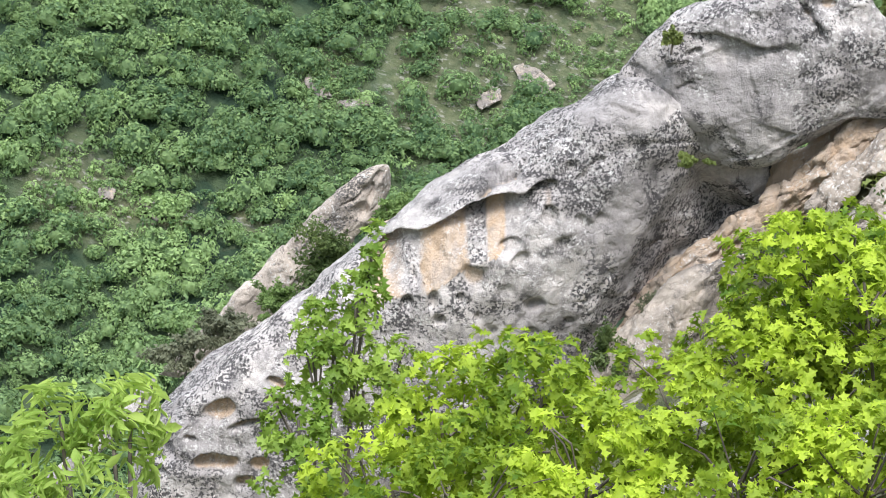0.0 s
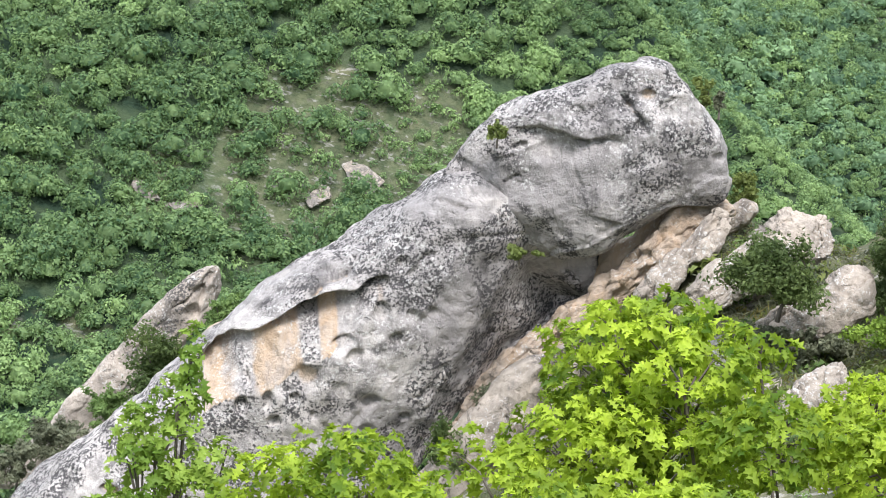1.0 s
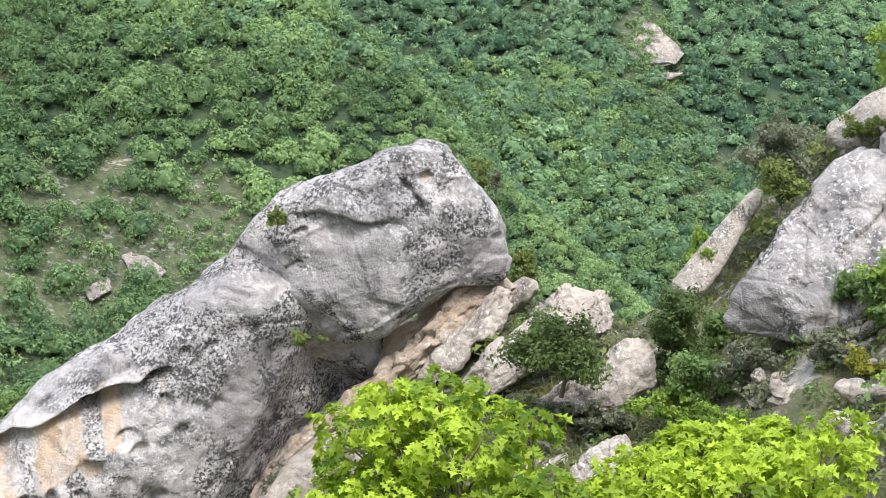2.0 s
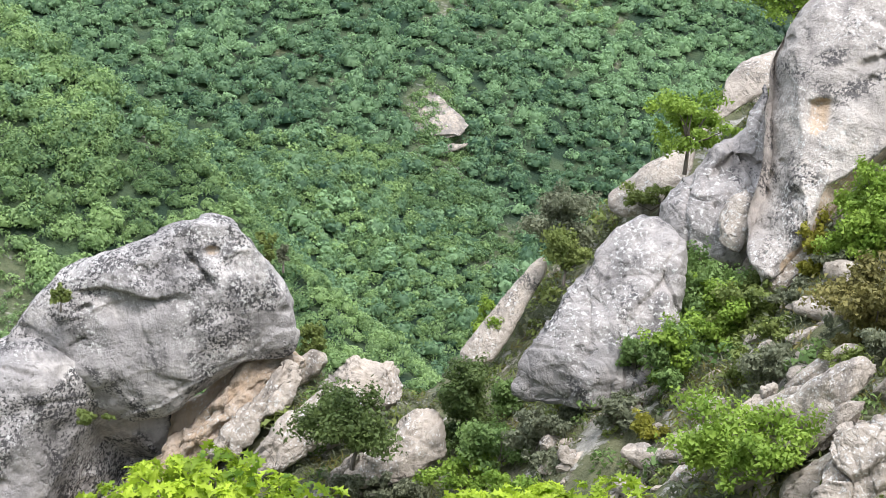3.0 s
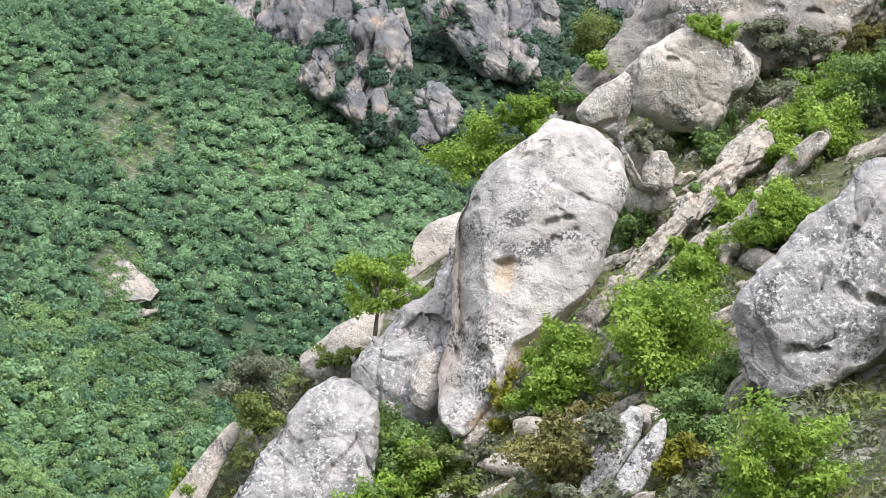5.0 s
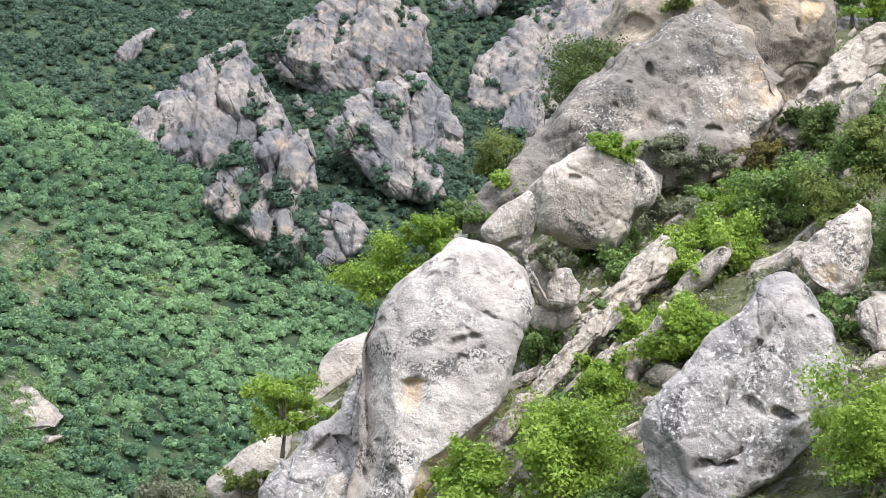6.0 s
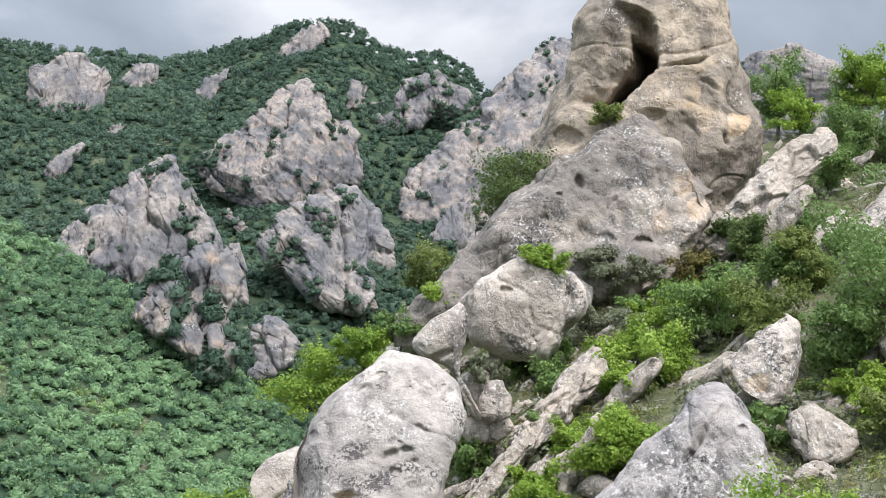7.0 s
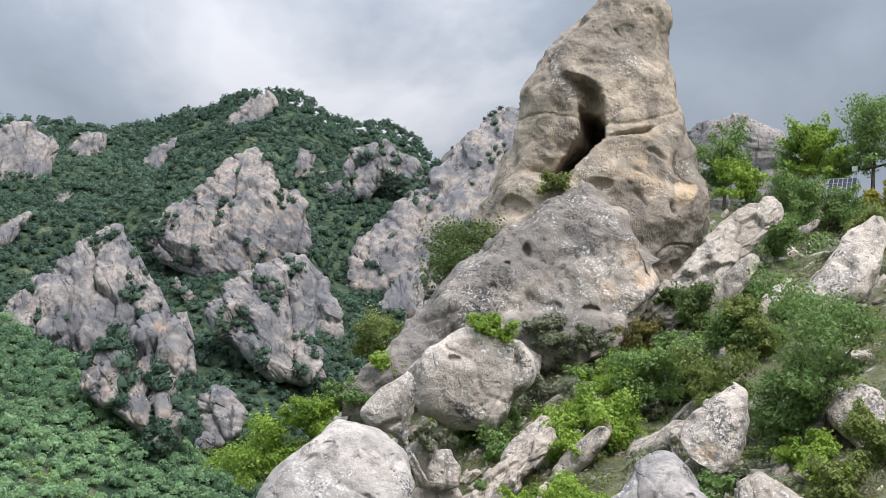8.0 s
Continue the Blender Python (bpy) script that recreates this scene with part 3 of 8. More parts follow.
def leaf_cloud(rng, at, out, size, shape=DIAMOND, faces=np.array([[0, 1, 2, 3]]), spread=0.7, droop=0.0):
    """Leaves of one shape at many places, each facing roughly out."""
    n = len(at)
    z = out + rng.normal(0, spread, (n, 3)) + np.array([0, 0, 0.35])
    z /= np.linalg.norm(z, axis=1)[:, None] + 1e-9
    y = rng.normal(0, 1, (n, 3)) + np.array([0, 0, -droop])
    y -= z * np.sum(y * z, 1)[:, None]
    y /= np.linalg.norm(y, axis=1)[:, None] + 1e-9
    x = np.cross(y, z)
    sc = size * rng.uniform(0.6, 1.35, n)
    v = at[:, None] + (shape[None, :, :1] * x[:, None] + shape[None, :, 1:2] * y[:, None] + shape[None, :, 2:] * z[:, None]) * sc[:, None, None]
    f = faces[None] + (np.arange(n) * len(shape))[:, None, None]
    return v.reshape(-1, 3), f.reshape(-1, faces.shape[1])


def clumps(rng, w, h, count, low=0.25):
    """Centres and radii of the leaf clumps of a crown w wide and h high, standing on the origin."""
    c, r = [], []
    for k in range(count):
        a, e = rng.uniform(0, 2 * np.pi), rng.uniform(0, 1) ** 0.6
        zz = rng.uniform(low, 0.86)
        wide = math.sqrt(max(0.05, 1 - ((zz - 0.5) / 0.62) ** 2))
        reach = w * rng.uniform(0.30, 0.50)
        c.append((math.cos(a) * e * wide * reach, math.sin(a) * e * wide * reach, zz * h))
        r.append(rng.uniform(0.07, 0.19) * min(w, h * 1.1) * (0.72 if low > 0.21 else 1.0))
    return np.array(c), np.array(r)


def crown_mesh(rng, w, h, leaves, leaf, count=11, low=0.25):
    c, r = clumps(rng, w, h, count, low)
    share = r ** 2 / np.sum(r ** 2)
    at, out = [], []
    for ci, ri, si in zip(c, r, share):
        n = max(12, int(leaves * si))
        d = rng.normal(0, 1, (n, 3))
        d /= np.linalg.norm(d, axis=1)[:, None]
        rad = ri * rng.uniform(0.2, 1.4, n) ** 0.7
        at.append(ci + d * rad[:, None] * np.array([1.2, 1.2, 0.85 if low < 0.24 else 0.7]))
        out.append(d)
    at = np.vstack(at)
    way = at - np.array([0, 0, 0.4 * h])
    swing = way / (np.linalg.norm(way, axis=1)[:, None] + 1e-6)
    salt = rng.uniform(0, 90)
    at = np.array([0, 0, 0.4 * h]) + way * (1.02 + 0.42 * fbm(swing * 2.1 + salt, 3, 11))[:, None]
    return leaf_cloud(rng, at, np.vstack(out), leaf, SPLINTER, np.array([[0, 1, 2]])), c


def bush(name, label, at, w, h, kind, leaves=1500, leaf=0.16, seed=1, trunk=0.0, dead=False, low=0.2, count=11):
    """A bush or small tree: stems out of the ground and a crown of leaves in clumps."""
    rng = np.random.default_rng(seed)
    ob = tagged(new(name), label, "tree" if trunk else "bush")
    ob.location = at
    (v, f), c = crown_mesh(rng, w, h, leaves, leaf, count, max(low, trunk))
    tint = np.clip(0.5 + 0.6 * fbm(v / (0.35 * w), 2, seed), 0, 1)
    put("crown", mesh("crown", v, f, LEAF[kind], False, [("tint", tint)]), (0, 0, 0), ob)
    fork = np.array([0.04 * w, 0.02 * w, max(0.12, trunk) * h])
    thick = 0.018 * h + 0.02
    path = np.array([(0, 0, -0.25), (0.02 * w, 0, 0.4 * fork[2]), fork])
    put("trunk", mesh("trunk", *tube(path, [thick * 1.3, thick, thick * 0.8]), BARK), (0, 0, 0), ob)
    for ci in c[: 10 if trunk else 5]:
        bend = (fork + ci) / 2 + rng.normal(0, 0.05 * w, 3)
        put("limb", mesh("limb", *tube([fork, bend, ci], [thick * 0.7, thick * 0.45, thick * 0.12], 5), BARK), (0, 0, 0), ob)
    return ob


# clearings in the woods: centre, two radii, share of the trees left
CLEAR = [(-119, 295, 13.8, 18.2, 0.42), (-138, 279, 5.4, 5.9, 0.1), (-162, 243, 9.3, 8.3, 0.25), (-153, 246, 1.2, 4.6, 0), (-43, 451, 6.8, 12.9, 0), (-40, 439, 6.4, 4.5, 0.1), (-24, 411, 5.3, 6.5, 0.3), (-9, 528, 9.2, 5.0, 0.5), (-102, 304, 7.5, 14.2, 0.1), (-47, 522, 10.6, 20.0, 0.4), (-42, 451, 5.2, 11.5, 0)]


# ---- ground: one sheet to the horizon, finer where the view lies ----
def make_ground():
    az = np.r_[np.linspace(-40, 28, 280), np.linspace(32, 316, 60)]
    rad = np.r_[0.0, np.geomspace(1.2, 30, 14), np.linspace(32, 125, 95), np.geomspace(130, 2100, 120), np.geomspace(2300, 4800, 5)]
    A, Rr = np.meshgrid(np.radians(az), rad, indexing="ij")
    x, y = (np.sin(A) * Rr).ravel(), (np.cos(A) * Rr).ravel()
    n = len(rad)
    f = sheet(len(az), n, False)
    wrap = np.array([[(len(az) - 1) * n + j, j, j + 1, (len(az) - 1) * n + j + 1] for j in range(n - 1)])
    wooded = np.clip((Rr.ravel() - 110) / 60, 0, 1)
    for cx, cy, rx, ry, _ in CLEAR:
        wooded = np.minimum(wooded, np.clip((np.hypot((x - cx) / rx, (y - cy) / ry) - 0.75) / 0.5, 0.45, 1))
    me = mesh("ground", np.c_[x, y, land(x, y)], np.vstack([f, wrap]), GROUND, True, [("wooded", wooded)])
    tagged(put("ground", me, (0, 0, 0)), "stony hillside of dry grass falling to wooded valleys", "ground", kind="structure")


make_ground()


# ---- woods on the hills ----
def lumpy(rng, fine):
    """A rough, lumpy crown about one metre in radius, open below."""
    bm = bmesh.new()
    bmesh.ops.create_icosphere(bm, subdivisions=fine, radius=1.0)
    v = np.array([w.co[:] for w in bm.verts])
    f = np.array([[w.index for w in q.verts] for q in bm.faces])
    bm.free()
    lump = rng.normal(0, 1, (9, 3)) + np.array([0, 0, 0.5])
    lump /= np.linalg.norm(lump, axis=1)[:, None]
    swell = np.max(np.clip(v @ lump.T, 0, 1) ** 7, axis=1)
    r = 0.58 + 0.40 * swell + rng.normal(0, 0.075, len(v))
    f = f[v[f].mean(axis=1)[:, 2] > -0.4]
    return v * r[:, None] * np.array([1, 1, 0.82]), f, lump


def crown_kinds(count, leaves, leaf, fine, heart=0.74, puffs=11):
    """Crown shapes about one metre in radius: puffs of leaf sprays round a heart tinted darker as inner shade, as
    triangles.
    """
    kinds = []
    for s in range(count):
        rng = np.random.default_rng(100 + s)
        cv, cf, _ = lumpy(rng, fine)
        n = puffs + int(rng.integers(-2, 3))
        turn = np.arange(n) * 2.39996 + rng.uniform(0, 6.28)
        up = np.clip(np.linspace(-0.25, 0.95, n) + rng.normal(0, 0.10, n), -0.35, 0.98)
        ring = np.sqrt(1 - up ** 2)
        c = np.c_[np.cos(turn) * ring, np.sin(turn) * ring, 0.80 * up] * rng.uniform(0.50, 0.76, n)[:, None]
        r = rng.uniform(0.24, 0.42, n)
        d = rng.normal(0, 1, (leaves * 5, 3)) + np.array([0, 0, 0.30])
        d /= np.linalg.norm(d, axis=1)[:, None]
        own = rng.choice(n, len(d), p=r ** 2 / np.sum(r ** 2))
        at = c[own] + d * r[own][:, None] * np.array([1, 1, 0.85]) * rng.uniform(0.82, 1.10, len(d))[:, None]
        away = np.linalg.norm(at[:, None] - c[None], axis=2) / r[None]
        away[np.arange(len(d)), own] = 9
        free = (away.min(axis=1) > 0.92) & (np.sum(at * d, axis=1) > -0.05)
        at, d = at[free][:leaves], d[free][:leaves]
        v, f = leaf_cloud(rng, at, d * 1.5, leaf, SPLINTER, np.array([[0, 1, 2]]), 0.42)
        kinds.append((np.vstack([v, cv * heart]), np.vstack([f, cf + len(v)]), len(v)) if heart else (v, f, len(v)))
    return kinds


def wood(name, label, places, sizes, kinds, kind, seed, bias=0.0):
    rng = np.random.default_rng(seed)
    V, Fc, T, n = [], [], [], 0
    # broad tone patches stand in for shaded ravines and lit ridges
    tone = np.clip(0.42 + bias + 0.60 * fbm(places / 75.0, 2, seed + 1) + 0.42 * fbm(places / 20.0, 2, seed) + rng.normal(0, 0.28, len(places)), 0, 1)
    for k in range(len(places)):
        v, f, outer = kinds[k % len(kinds)]
        a = rng.uniform(0, 6.28)
        c, s = math.cos(a) * sizes[k], math.sin(a) * sizes[k]
        w = v @ np.array([[c, s, 0], [-s, c, 0], [0, 0, sizes[k] * rng.uniform(0.85, 1.25)]])
        V.append(w + places[k] + np.array([0, 0, 0.55 * sizes[k]]))
        Fc.append(f + n)
        # hearts take a darker tint: shade inside the crown, put into the colour
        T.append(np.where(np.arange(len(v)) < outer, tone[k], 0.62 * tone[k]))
        n += len(v)
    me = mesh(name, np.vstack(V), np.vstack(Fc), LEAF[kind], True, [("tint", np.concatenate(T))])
    tagged(put(name, me, (0, 0, 0)), label, "woodland", kind="stuff")


def scatter(rng, az0, az1, r0, r1, step, clear=(), bare=0.0):
    """Places at about one step from each other on a stretch of hillside, thinned in clearings."""
    r = r0
    out = []
    while r < r1:
        n = int(radians(az1 - az0) * r / step)
        a = np.radians(np.linspace(az0, az1, n) + rng.uniform(-0.6, 0.6, n) * math.degrees(step / r))
        rr = r + rng.uniform(-0.75, 0.75, n) * step
        out.append(np.c_[np.sin(a) * rr, np.cos(a) * rr])
        r += step * 0.88
    xy = np.vstack(out)
    keep = vnoise(np.c_[xy / 26, 0 * xy[:, 0] + 3.3], 77) > -1 + bare
    for cx, cy, rx, ry, left in clear:
        inside = ((xy[:, 0] - cx) / rx) ** 2 + ((xy[:, 1] - cy) / ry) ** 2 < 1 + 0.5 * vnoise(np.c_[xy / 9, 0 * xy[:, 0]], 5)
        keep &= ~inside | (rng.uniform(0, 1, len(xy)) < left)
    xy = xy[keep]
    return np.c_[xy, land(xy[:, 0], xy[:, 1])]


def in_view(places, rng, left=0.12):
    """Thins the trees on ground that lies hidden behind nearer rises."""
    r, az = np.hypot(places[:, 0], places[:, 1]), np.degrees(np.arctan2(places[:, 0], places[:, 1]))
    top = np.full(len(places), -90.0)
    for step in np.geomspace(55, 1400, 46):
        x, y = np.sin(np.radians(az)) * step, np.cos(np.radians(az)) * step
        rise = np.degrees(np.arctan2(land(x, y) - (0.0 if step > 150 else 3.0) - EYE, step))
        top = np.where(step < r - 12, np.maximum(top, rise), top)
    own = np.degrees(np.arctan2(places[:, 2] + 13 - EYE, r))
    return places[(own > top) | (rng.uniform(0, 1, len(places)) < left)]


rng = np.random.default_rng(5)
near_kinds = crown_kinds(14, 330, 0.142, 1, 0.64, 12)
hill_kinds = crown_kinds(9, 125, 0.21, 1, 0.82, 9)
spots = np.vstack([in_view(scatter(rng, -37.5, -15, 205, 432, 3.4, CLEAR), rng), in_view(scatter(rng, -15, -4, 205, 432, 2.5, CLEAR), rng)])
small = np.where(np.degrees(np.arctan2(spots[:, 0], spots[:, 1])) > -15, 0.64, 1.0)
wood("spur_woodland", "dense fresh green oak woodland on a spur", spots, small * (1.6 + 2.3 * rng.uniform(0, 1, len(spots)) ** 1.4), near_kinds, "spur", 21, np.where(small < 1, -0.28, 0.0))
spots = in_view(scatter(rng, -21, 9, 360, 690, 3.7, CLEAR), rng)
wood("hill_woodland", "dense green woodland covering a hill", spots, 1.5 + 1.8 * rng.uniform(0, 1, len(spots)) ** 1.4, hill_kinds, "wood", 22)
low_kinds = crown_kinds(8, 90, 0.24, 1, 0, 8)
spots = in_view(scatter(rng, -37.5, -4, 205, 432, 3.9, CLEAR), rng, 0.05)
wood("spur_underwood", "low green bushes filling the gaps of a woodland", spots, rng.uniform(1.2, 2.3, len(spots)), low_kinds, "spur", 29)
spots = in_view(scatter(rng, -21, 9, 360, 690, 4.8, CLEAR), rng, 0.05)
wood("hill_underwood", "low green bushes filling the gaps of a hill woodland", spots, rng.uniform(1.2, 2.2, len(spots)), low_kinds, "wood", 30)
clearing = np.vstack([np.c_[rng.normal(x, 0.6 * rx, 130), rng.normal(y, 0.6 * ry, 130)] for x, y, rx, ry, _ in CLEAR if rx > 4])
clearing = np.c_[clearing, land(clearing[:, 0], clearing[:, 1])]
far_kinds = crown_kinds(6, 44, 0.28, 1, 0.84, 6)
wood("clearing_bushes", "small bushes scattered over hillside clearings", clearing - np.array([0, 0, 0.3]), rng.uniform(0.5, 1.6, len(clearing)), low_kinds, "spur", 27)
spots = in_view(scatter(rng, -8, 24, 740, 1495, 6.6, (), 0.06), rng)
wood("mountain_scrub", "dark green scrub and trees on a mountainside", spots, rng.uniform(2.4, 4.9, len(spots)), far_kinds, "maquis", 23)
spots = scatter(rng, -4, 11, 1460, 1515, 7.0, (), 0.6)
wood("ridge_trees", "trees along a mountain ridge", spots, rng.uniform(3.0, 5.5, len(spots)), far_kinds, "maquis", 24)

# ---- boulders of the near crest ----
boulder("leaning_rock", "huge leaning grey lichened sandstone slab with hollows",
     at=(-27.19, 56.87, -21.96), bearing=-25.4, tilt=38, lean=0.0,
     rows=[(-10.93, -0.15, 0.08), (-10.13, -1.2, 0.53), (-9.15, -2.68, 1.16), (-7.99, -3.68, 2.26), (-6.67, -4.15, 2.96), (-5.21, -4.68, 3.17), (-3.62, -4.87, 3.12), (-1.93, -4.88, 3.08), (-0.17, -4.89, 3.11), (1.64, -4.85, 3.19), (3.46, -4.8, 3.27), (5.27, -4.67, 3.33), (7.03, -4.46, 3.34), (8.72, -4.07, 3.29), (10.3, -3.96, 3.06), (11.77, -3.88, 2.92), (13.09, -3.84, 2.97), (14.24, -3.88, 1.52), (15.22, -3.75, -0.74), (16.03, -3.6, -2.68)],
     hollows=[(6.77, 0.93, 0.52, 0.3, 0.35, 30, 0.4), (5.27, 0.92, 0.62, 0.48, 0.22, 10, 0.5), (2.98, 1.38, 0.24, 0.37, 0.3, 0, 0.2), (3.74, 1.09, 0.22, 0.41, 0.3, 0, 0.3), (3.55, 0.33, 0.26, 0.22, 0.3, 0, 0), (4.51, 0.52, 0.22, 0.18, 0.15, 0, 0), (4.59, -0.31, 0.13, 0.15, 0.25, 0, 0), (6.33, -1.19, 0.5, 0.26, 0.4, 15, 0), (7.47, -0.75, 0.41, 0.26, 0.12, -10, 0.1), (6.84, 0.4, 0.48, 0.26, 0.25, 30, 0.1), (8.4, 0.9, 0.37, 0.4, 0.3, 40, 0), (9.22, -0.01, 0.26, 0.44, 0.2, 60, 0), (5.84, -0.13, 0.37, 0.26, 0.12, 0, 0), (8.31, 0.04, 0.29, 0.22, 0.15, 0, 0), (4.67, -1.07, 0.22, 0.15, 0.2, 0, 0), (5.65, -1.94, 0.34, 0.19, 0.2, 0, 0), (6.87, -2.54, 0.26, 0.15, 0.2, 0, 0), (9.76, -0.23, 0.29, 0.4, 0.15, 60, 0), (-4.31, 2.02, 0.68, 0.46, 0.55, 10, 1.0), (-5.64, 0.81, 0.86, 0.46, 0.55, 0, 1.0), (-6.88, 2.21, 0.62, 0.43, 0.6, -20, 0.2), (-5.72, 1.95, 0.27, 0.15, 0.3, 0, 0.5), (-3.83, 1.24, 0.66, 0.15, 0.4, 15, 0.6), (-4.4, -0.08, 0.48, 0.34, 0.4, 20, 0.9), (-2.16, 1.7, 0.38, 0.26, 0.5, -30, 0.9), (-2.64, 1.38, 0.3, 0.19, 0.4, 0, 0.9), (-5.23, -0.35, 0.48, 0.23, 0.4, 10, 0.8), (-7.56, 1.65, 0.49, 0.27, 0.35, 0, 0)],
     cracks=[([(11.62, 1.4), (10.81, 1.41), (10.12, 1.28), (9.56, 1.25), (9.28, 1.3)], 0.12, 0.25, 0), ([(6.05, 2.97), (7.32, 2.81), (8.19, 2.71), (8.79, 2.79), (9.26, 2.76)], 0.2, 0.35, 0.6), ([(9.52, 2.96), (9.47, 2.57)], 0.15, 0.3, 0), ([(4.41, 2.81), (3.66, 2.0), (3.4, 1.54)], 0.12, 0.4, 0), ([(13.06, -1.12), (12.69, -2.19), (11.97, -2.71)], 0.2, 0.15, 0), ([(11.93, 2.59), (12.48, 2.32), (12.97, 1.66)], 0.15, 0.2, 0)],
     alcoves=[([(2.47, 3.26), (3.85, 3.16), (4.68, 3.03), (5.41, 2.92), (6.09, 2.79), (6.94, 2.78), (7.68, 2.43), (8.25, 2.0), (8.79, 2.07), (9.15, 1.89), (9.33, 1.55)], [(1.4, 1.96), (2.48, 1.92), (3.3, 1.63), (4.08, 1.39), (4.77, 1.37), (5.55, 1.22), (6.37, 1.04), (7.04, 0.94), (7.89, 1.25), (9.1, 1.23)], 1.15, 0.75, 0, 0.8)],
     folds=[([(13.33, -0.05), (12.7, -0.71), (11.52, -1.54), (9.71, -2.03), (8.18, -2.39), (6.74, -3.07)], -1, 0.45, 0)],
     pits=70,
     deep=0.62, fine=(340, 240), material=ROCK_LICHEN, seed=69, square=0.7, rough=0.9, joints=0.0, cuts=3, blocky=0.0)
boulder("cap_boulder", "massive grey lichened boulder resting on a leaning slab",
     at=(-14.42, 61.34, -11.27), bearing=-13.1, tilt=25, lean=0.0,
     rows=[(-5.24, 1.38, 1.48), (-4.94, 0.84, 1.65), (-4.56, 0.16, 1.88), (-4.11, -0.5, 2.17), (-3.59, -1.24, 2.43), (-3.01, -1.97, 2.61), (-2.39, -2.59, 2.75), (-1.74, -2.7, 2.73), (-1.06, -2.74, 2.71), (-0.38, -2.63, 2.7), (0.3, -2.51, 2.73), (0.96, -2.38, 2.79), (1.58, -2.31, 2.85), (2.15, -2.44, 2.7), (2.67, -2.56, 2.57), (3.12, -2.44, 2.22), (3.5, -2.08, 1.59), (3.81, -1.21, -0.91)],
     hollows=[(2.25, 1.64, 0.36, 0.29, 0.25, 0, 0.5), (2.78, 0.92, 0.62, 0.47, 0.12, 0, 0), (-2.28, 1.71, 0.36, 0.15, 0.2, 15, 0.1), (-0.07, 2.03, 0.4, 0.22, 0.12, 0, 0)],
     cracks=[([(-2.21, 2.34), (-1.28, 1.94), (-0.64, 1.59), (0.3, 1.05), (1.34, 0.52)], 0.1, 0.35, 0), ([(1.59, 2.25), (1.57, 1.66), (1.79, 1.12), (1.72, 0.37)], 0.4, 0.5, 0.45), ([(2.6, 0.51), (3.11, 0.33), (3.6, 0.08)], 0.1, 0.25, 0), ([(-3.57, 0.63), (-3.28, 0.83), (-2.87, 0.86), (-2.38, 0.72)], 0.1, 0.25, 0), ([(0.18, 1.91), (0.53, 2.05), (0.98, 1.97), (1.34, 1.67)], 0.12, 0.25, 0)],
     alcoves=[([(-2.29, 2.4), (-1.28, 1.94), (-0.64, 1.59), (0.3, 1.05), (1.25, 0.54)], [(-2.54, 1.81), (-1.72, 0.94), (-0.11, 0.09), (1.09, 0.17)], 0.32, 0, 0, 0.8)],
     folds=[([(-2.92, -1.74), (-2.13, -1.81), (-1.06, -2.12), (0.24, -1.85), (1.4, -1.93), (2.49, -2.15)], -1, 0.3, 0)],
     pits=25,
     deep=0.55, fine=(220, 160), material=ROCK_LICHEN, seed=656, square=0.68, rough=0.8, joints=0.0, cuts=6, blocky=0.5)
boulder("bedrock_ledge", "tan layered sandstone ledge under a leaning rock",
     at=(-14.71, 61.35, -16.42), bearing=-13.4, tilt=40, lean=0.0,
     rows=[(-6.81, -0.6, -0.55), (-6.23, -0.79, -0.27), (-5.47, -0.7, 0.13), (-4.54, -0.59, 0.33), (-3.48, -0.49, 0.52), (-2.31, -0.43, 0.6), (-1.07, -0.44, 0.68), (0.19, -0.51, 0.67), (1.42, -0.63, 0.72), (2.59, -0.78, 0.94), (3.66, -0.71, 1.02), (4.58, -0.58, 0.96), (5.35, -0.41, 0.59), (5.93, -0.3, -0.15)],
     cracks=[([(4.8, 0.13), (0.95, -0.06), (-3.98, 0.04)], 0.2, 0.4, 0), ([(4.3, 1.04), (0.91, 0.49), (-2.17, 0.4)], 0.2, 0.4, 0)],
     deep=0.9, fine=(160, 110), material=ROCK_RUBBLE, seed=261, shards=0.35, stain=0.5)
boulder("bedrock_shelf", "tan weathered bedrock under a resting boulder",
     at=(-12.67, 62.80, -14.40), bearing=-11.3, tilt=40, lean=0.0,
     rows=[(-3.1, -0.04, 0.01), (-2.77, -0.38, 0.29), (-2.33, -0.87, 0.7), (-1.79, -0.98, 0.97), (-1.17, -1.08, 1.0), (-0.51, -1.18, 1.03), (0.17, -1.15, 1.02), (0.84, -1.06, 0.97), (1.46, -0.98, 0.82), (2.0, -0.76, 0.57), (2.44, -0.51, 0.19), (2.76, -0.34, -0.29)],
     deep=0.6, fine=(80, 56), material=ROCK_RUBBLE, seed=87, stain=0.6, blocky=0.6)
boulder("lower_ledge", "broken tan ledge at the foot of a leaning rock",
     at=(-17.16, 58.17, -19.96), bearing=-16.3, tilt=45, lean=0.0,
     rows=[(-4.98, -0.41, -0.36), (-4.45, -0.68, -0.03), (-3.74, -1.08, 0.45), (-2.87, -1.35, 0.68), (-1.87, -1.37, 0.84), (-0.79, -1.39, 0.98), (0.32, -1.22, 1.08), (1.4, -1.04, 1.13), (2.4, -0.8, 1.01), (3.28, -0.57, 0.79), (3.99, -0.06, 0.52), (4.52, 0.29, 0.33)],
     deep=0.8, fine=(80, 56), material=ROCK_RUBBLE, seed=840, shards=0.35, stain=0.2, cuts=8)
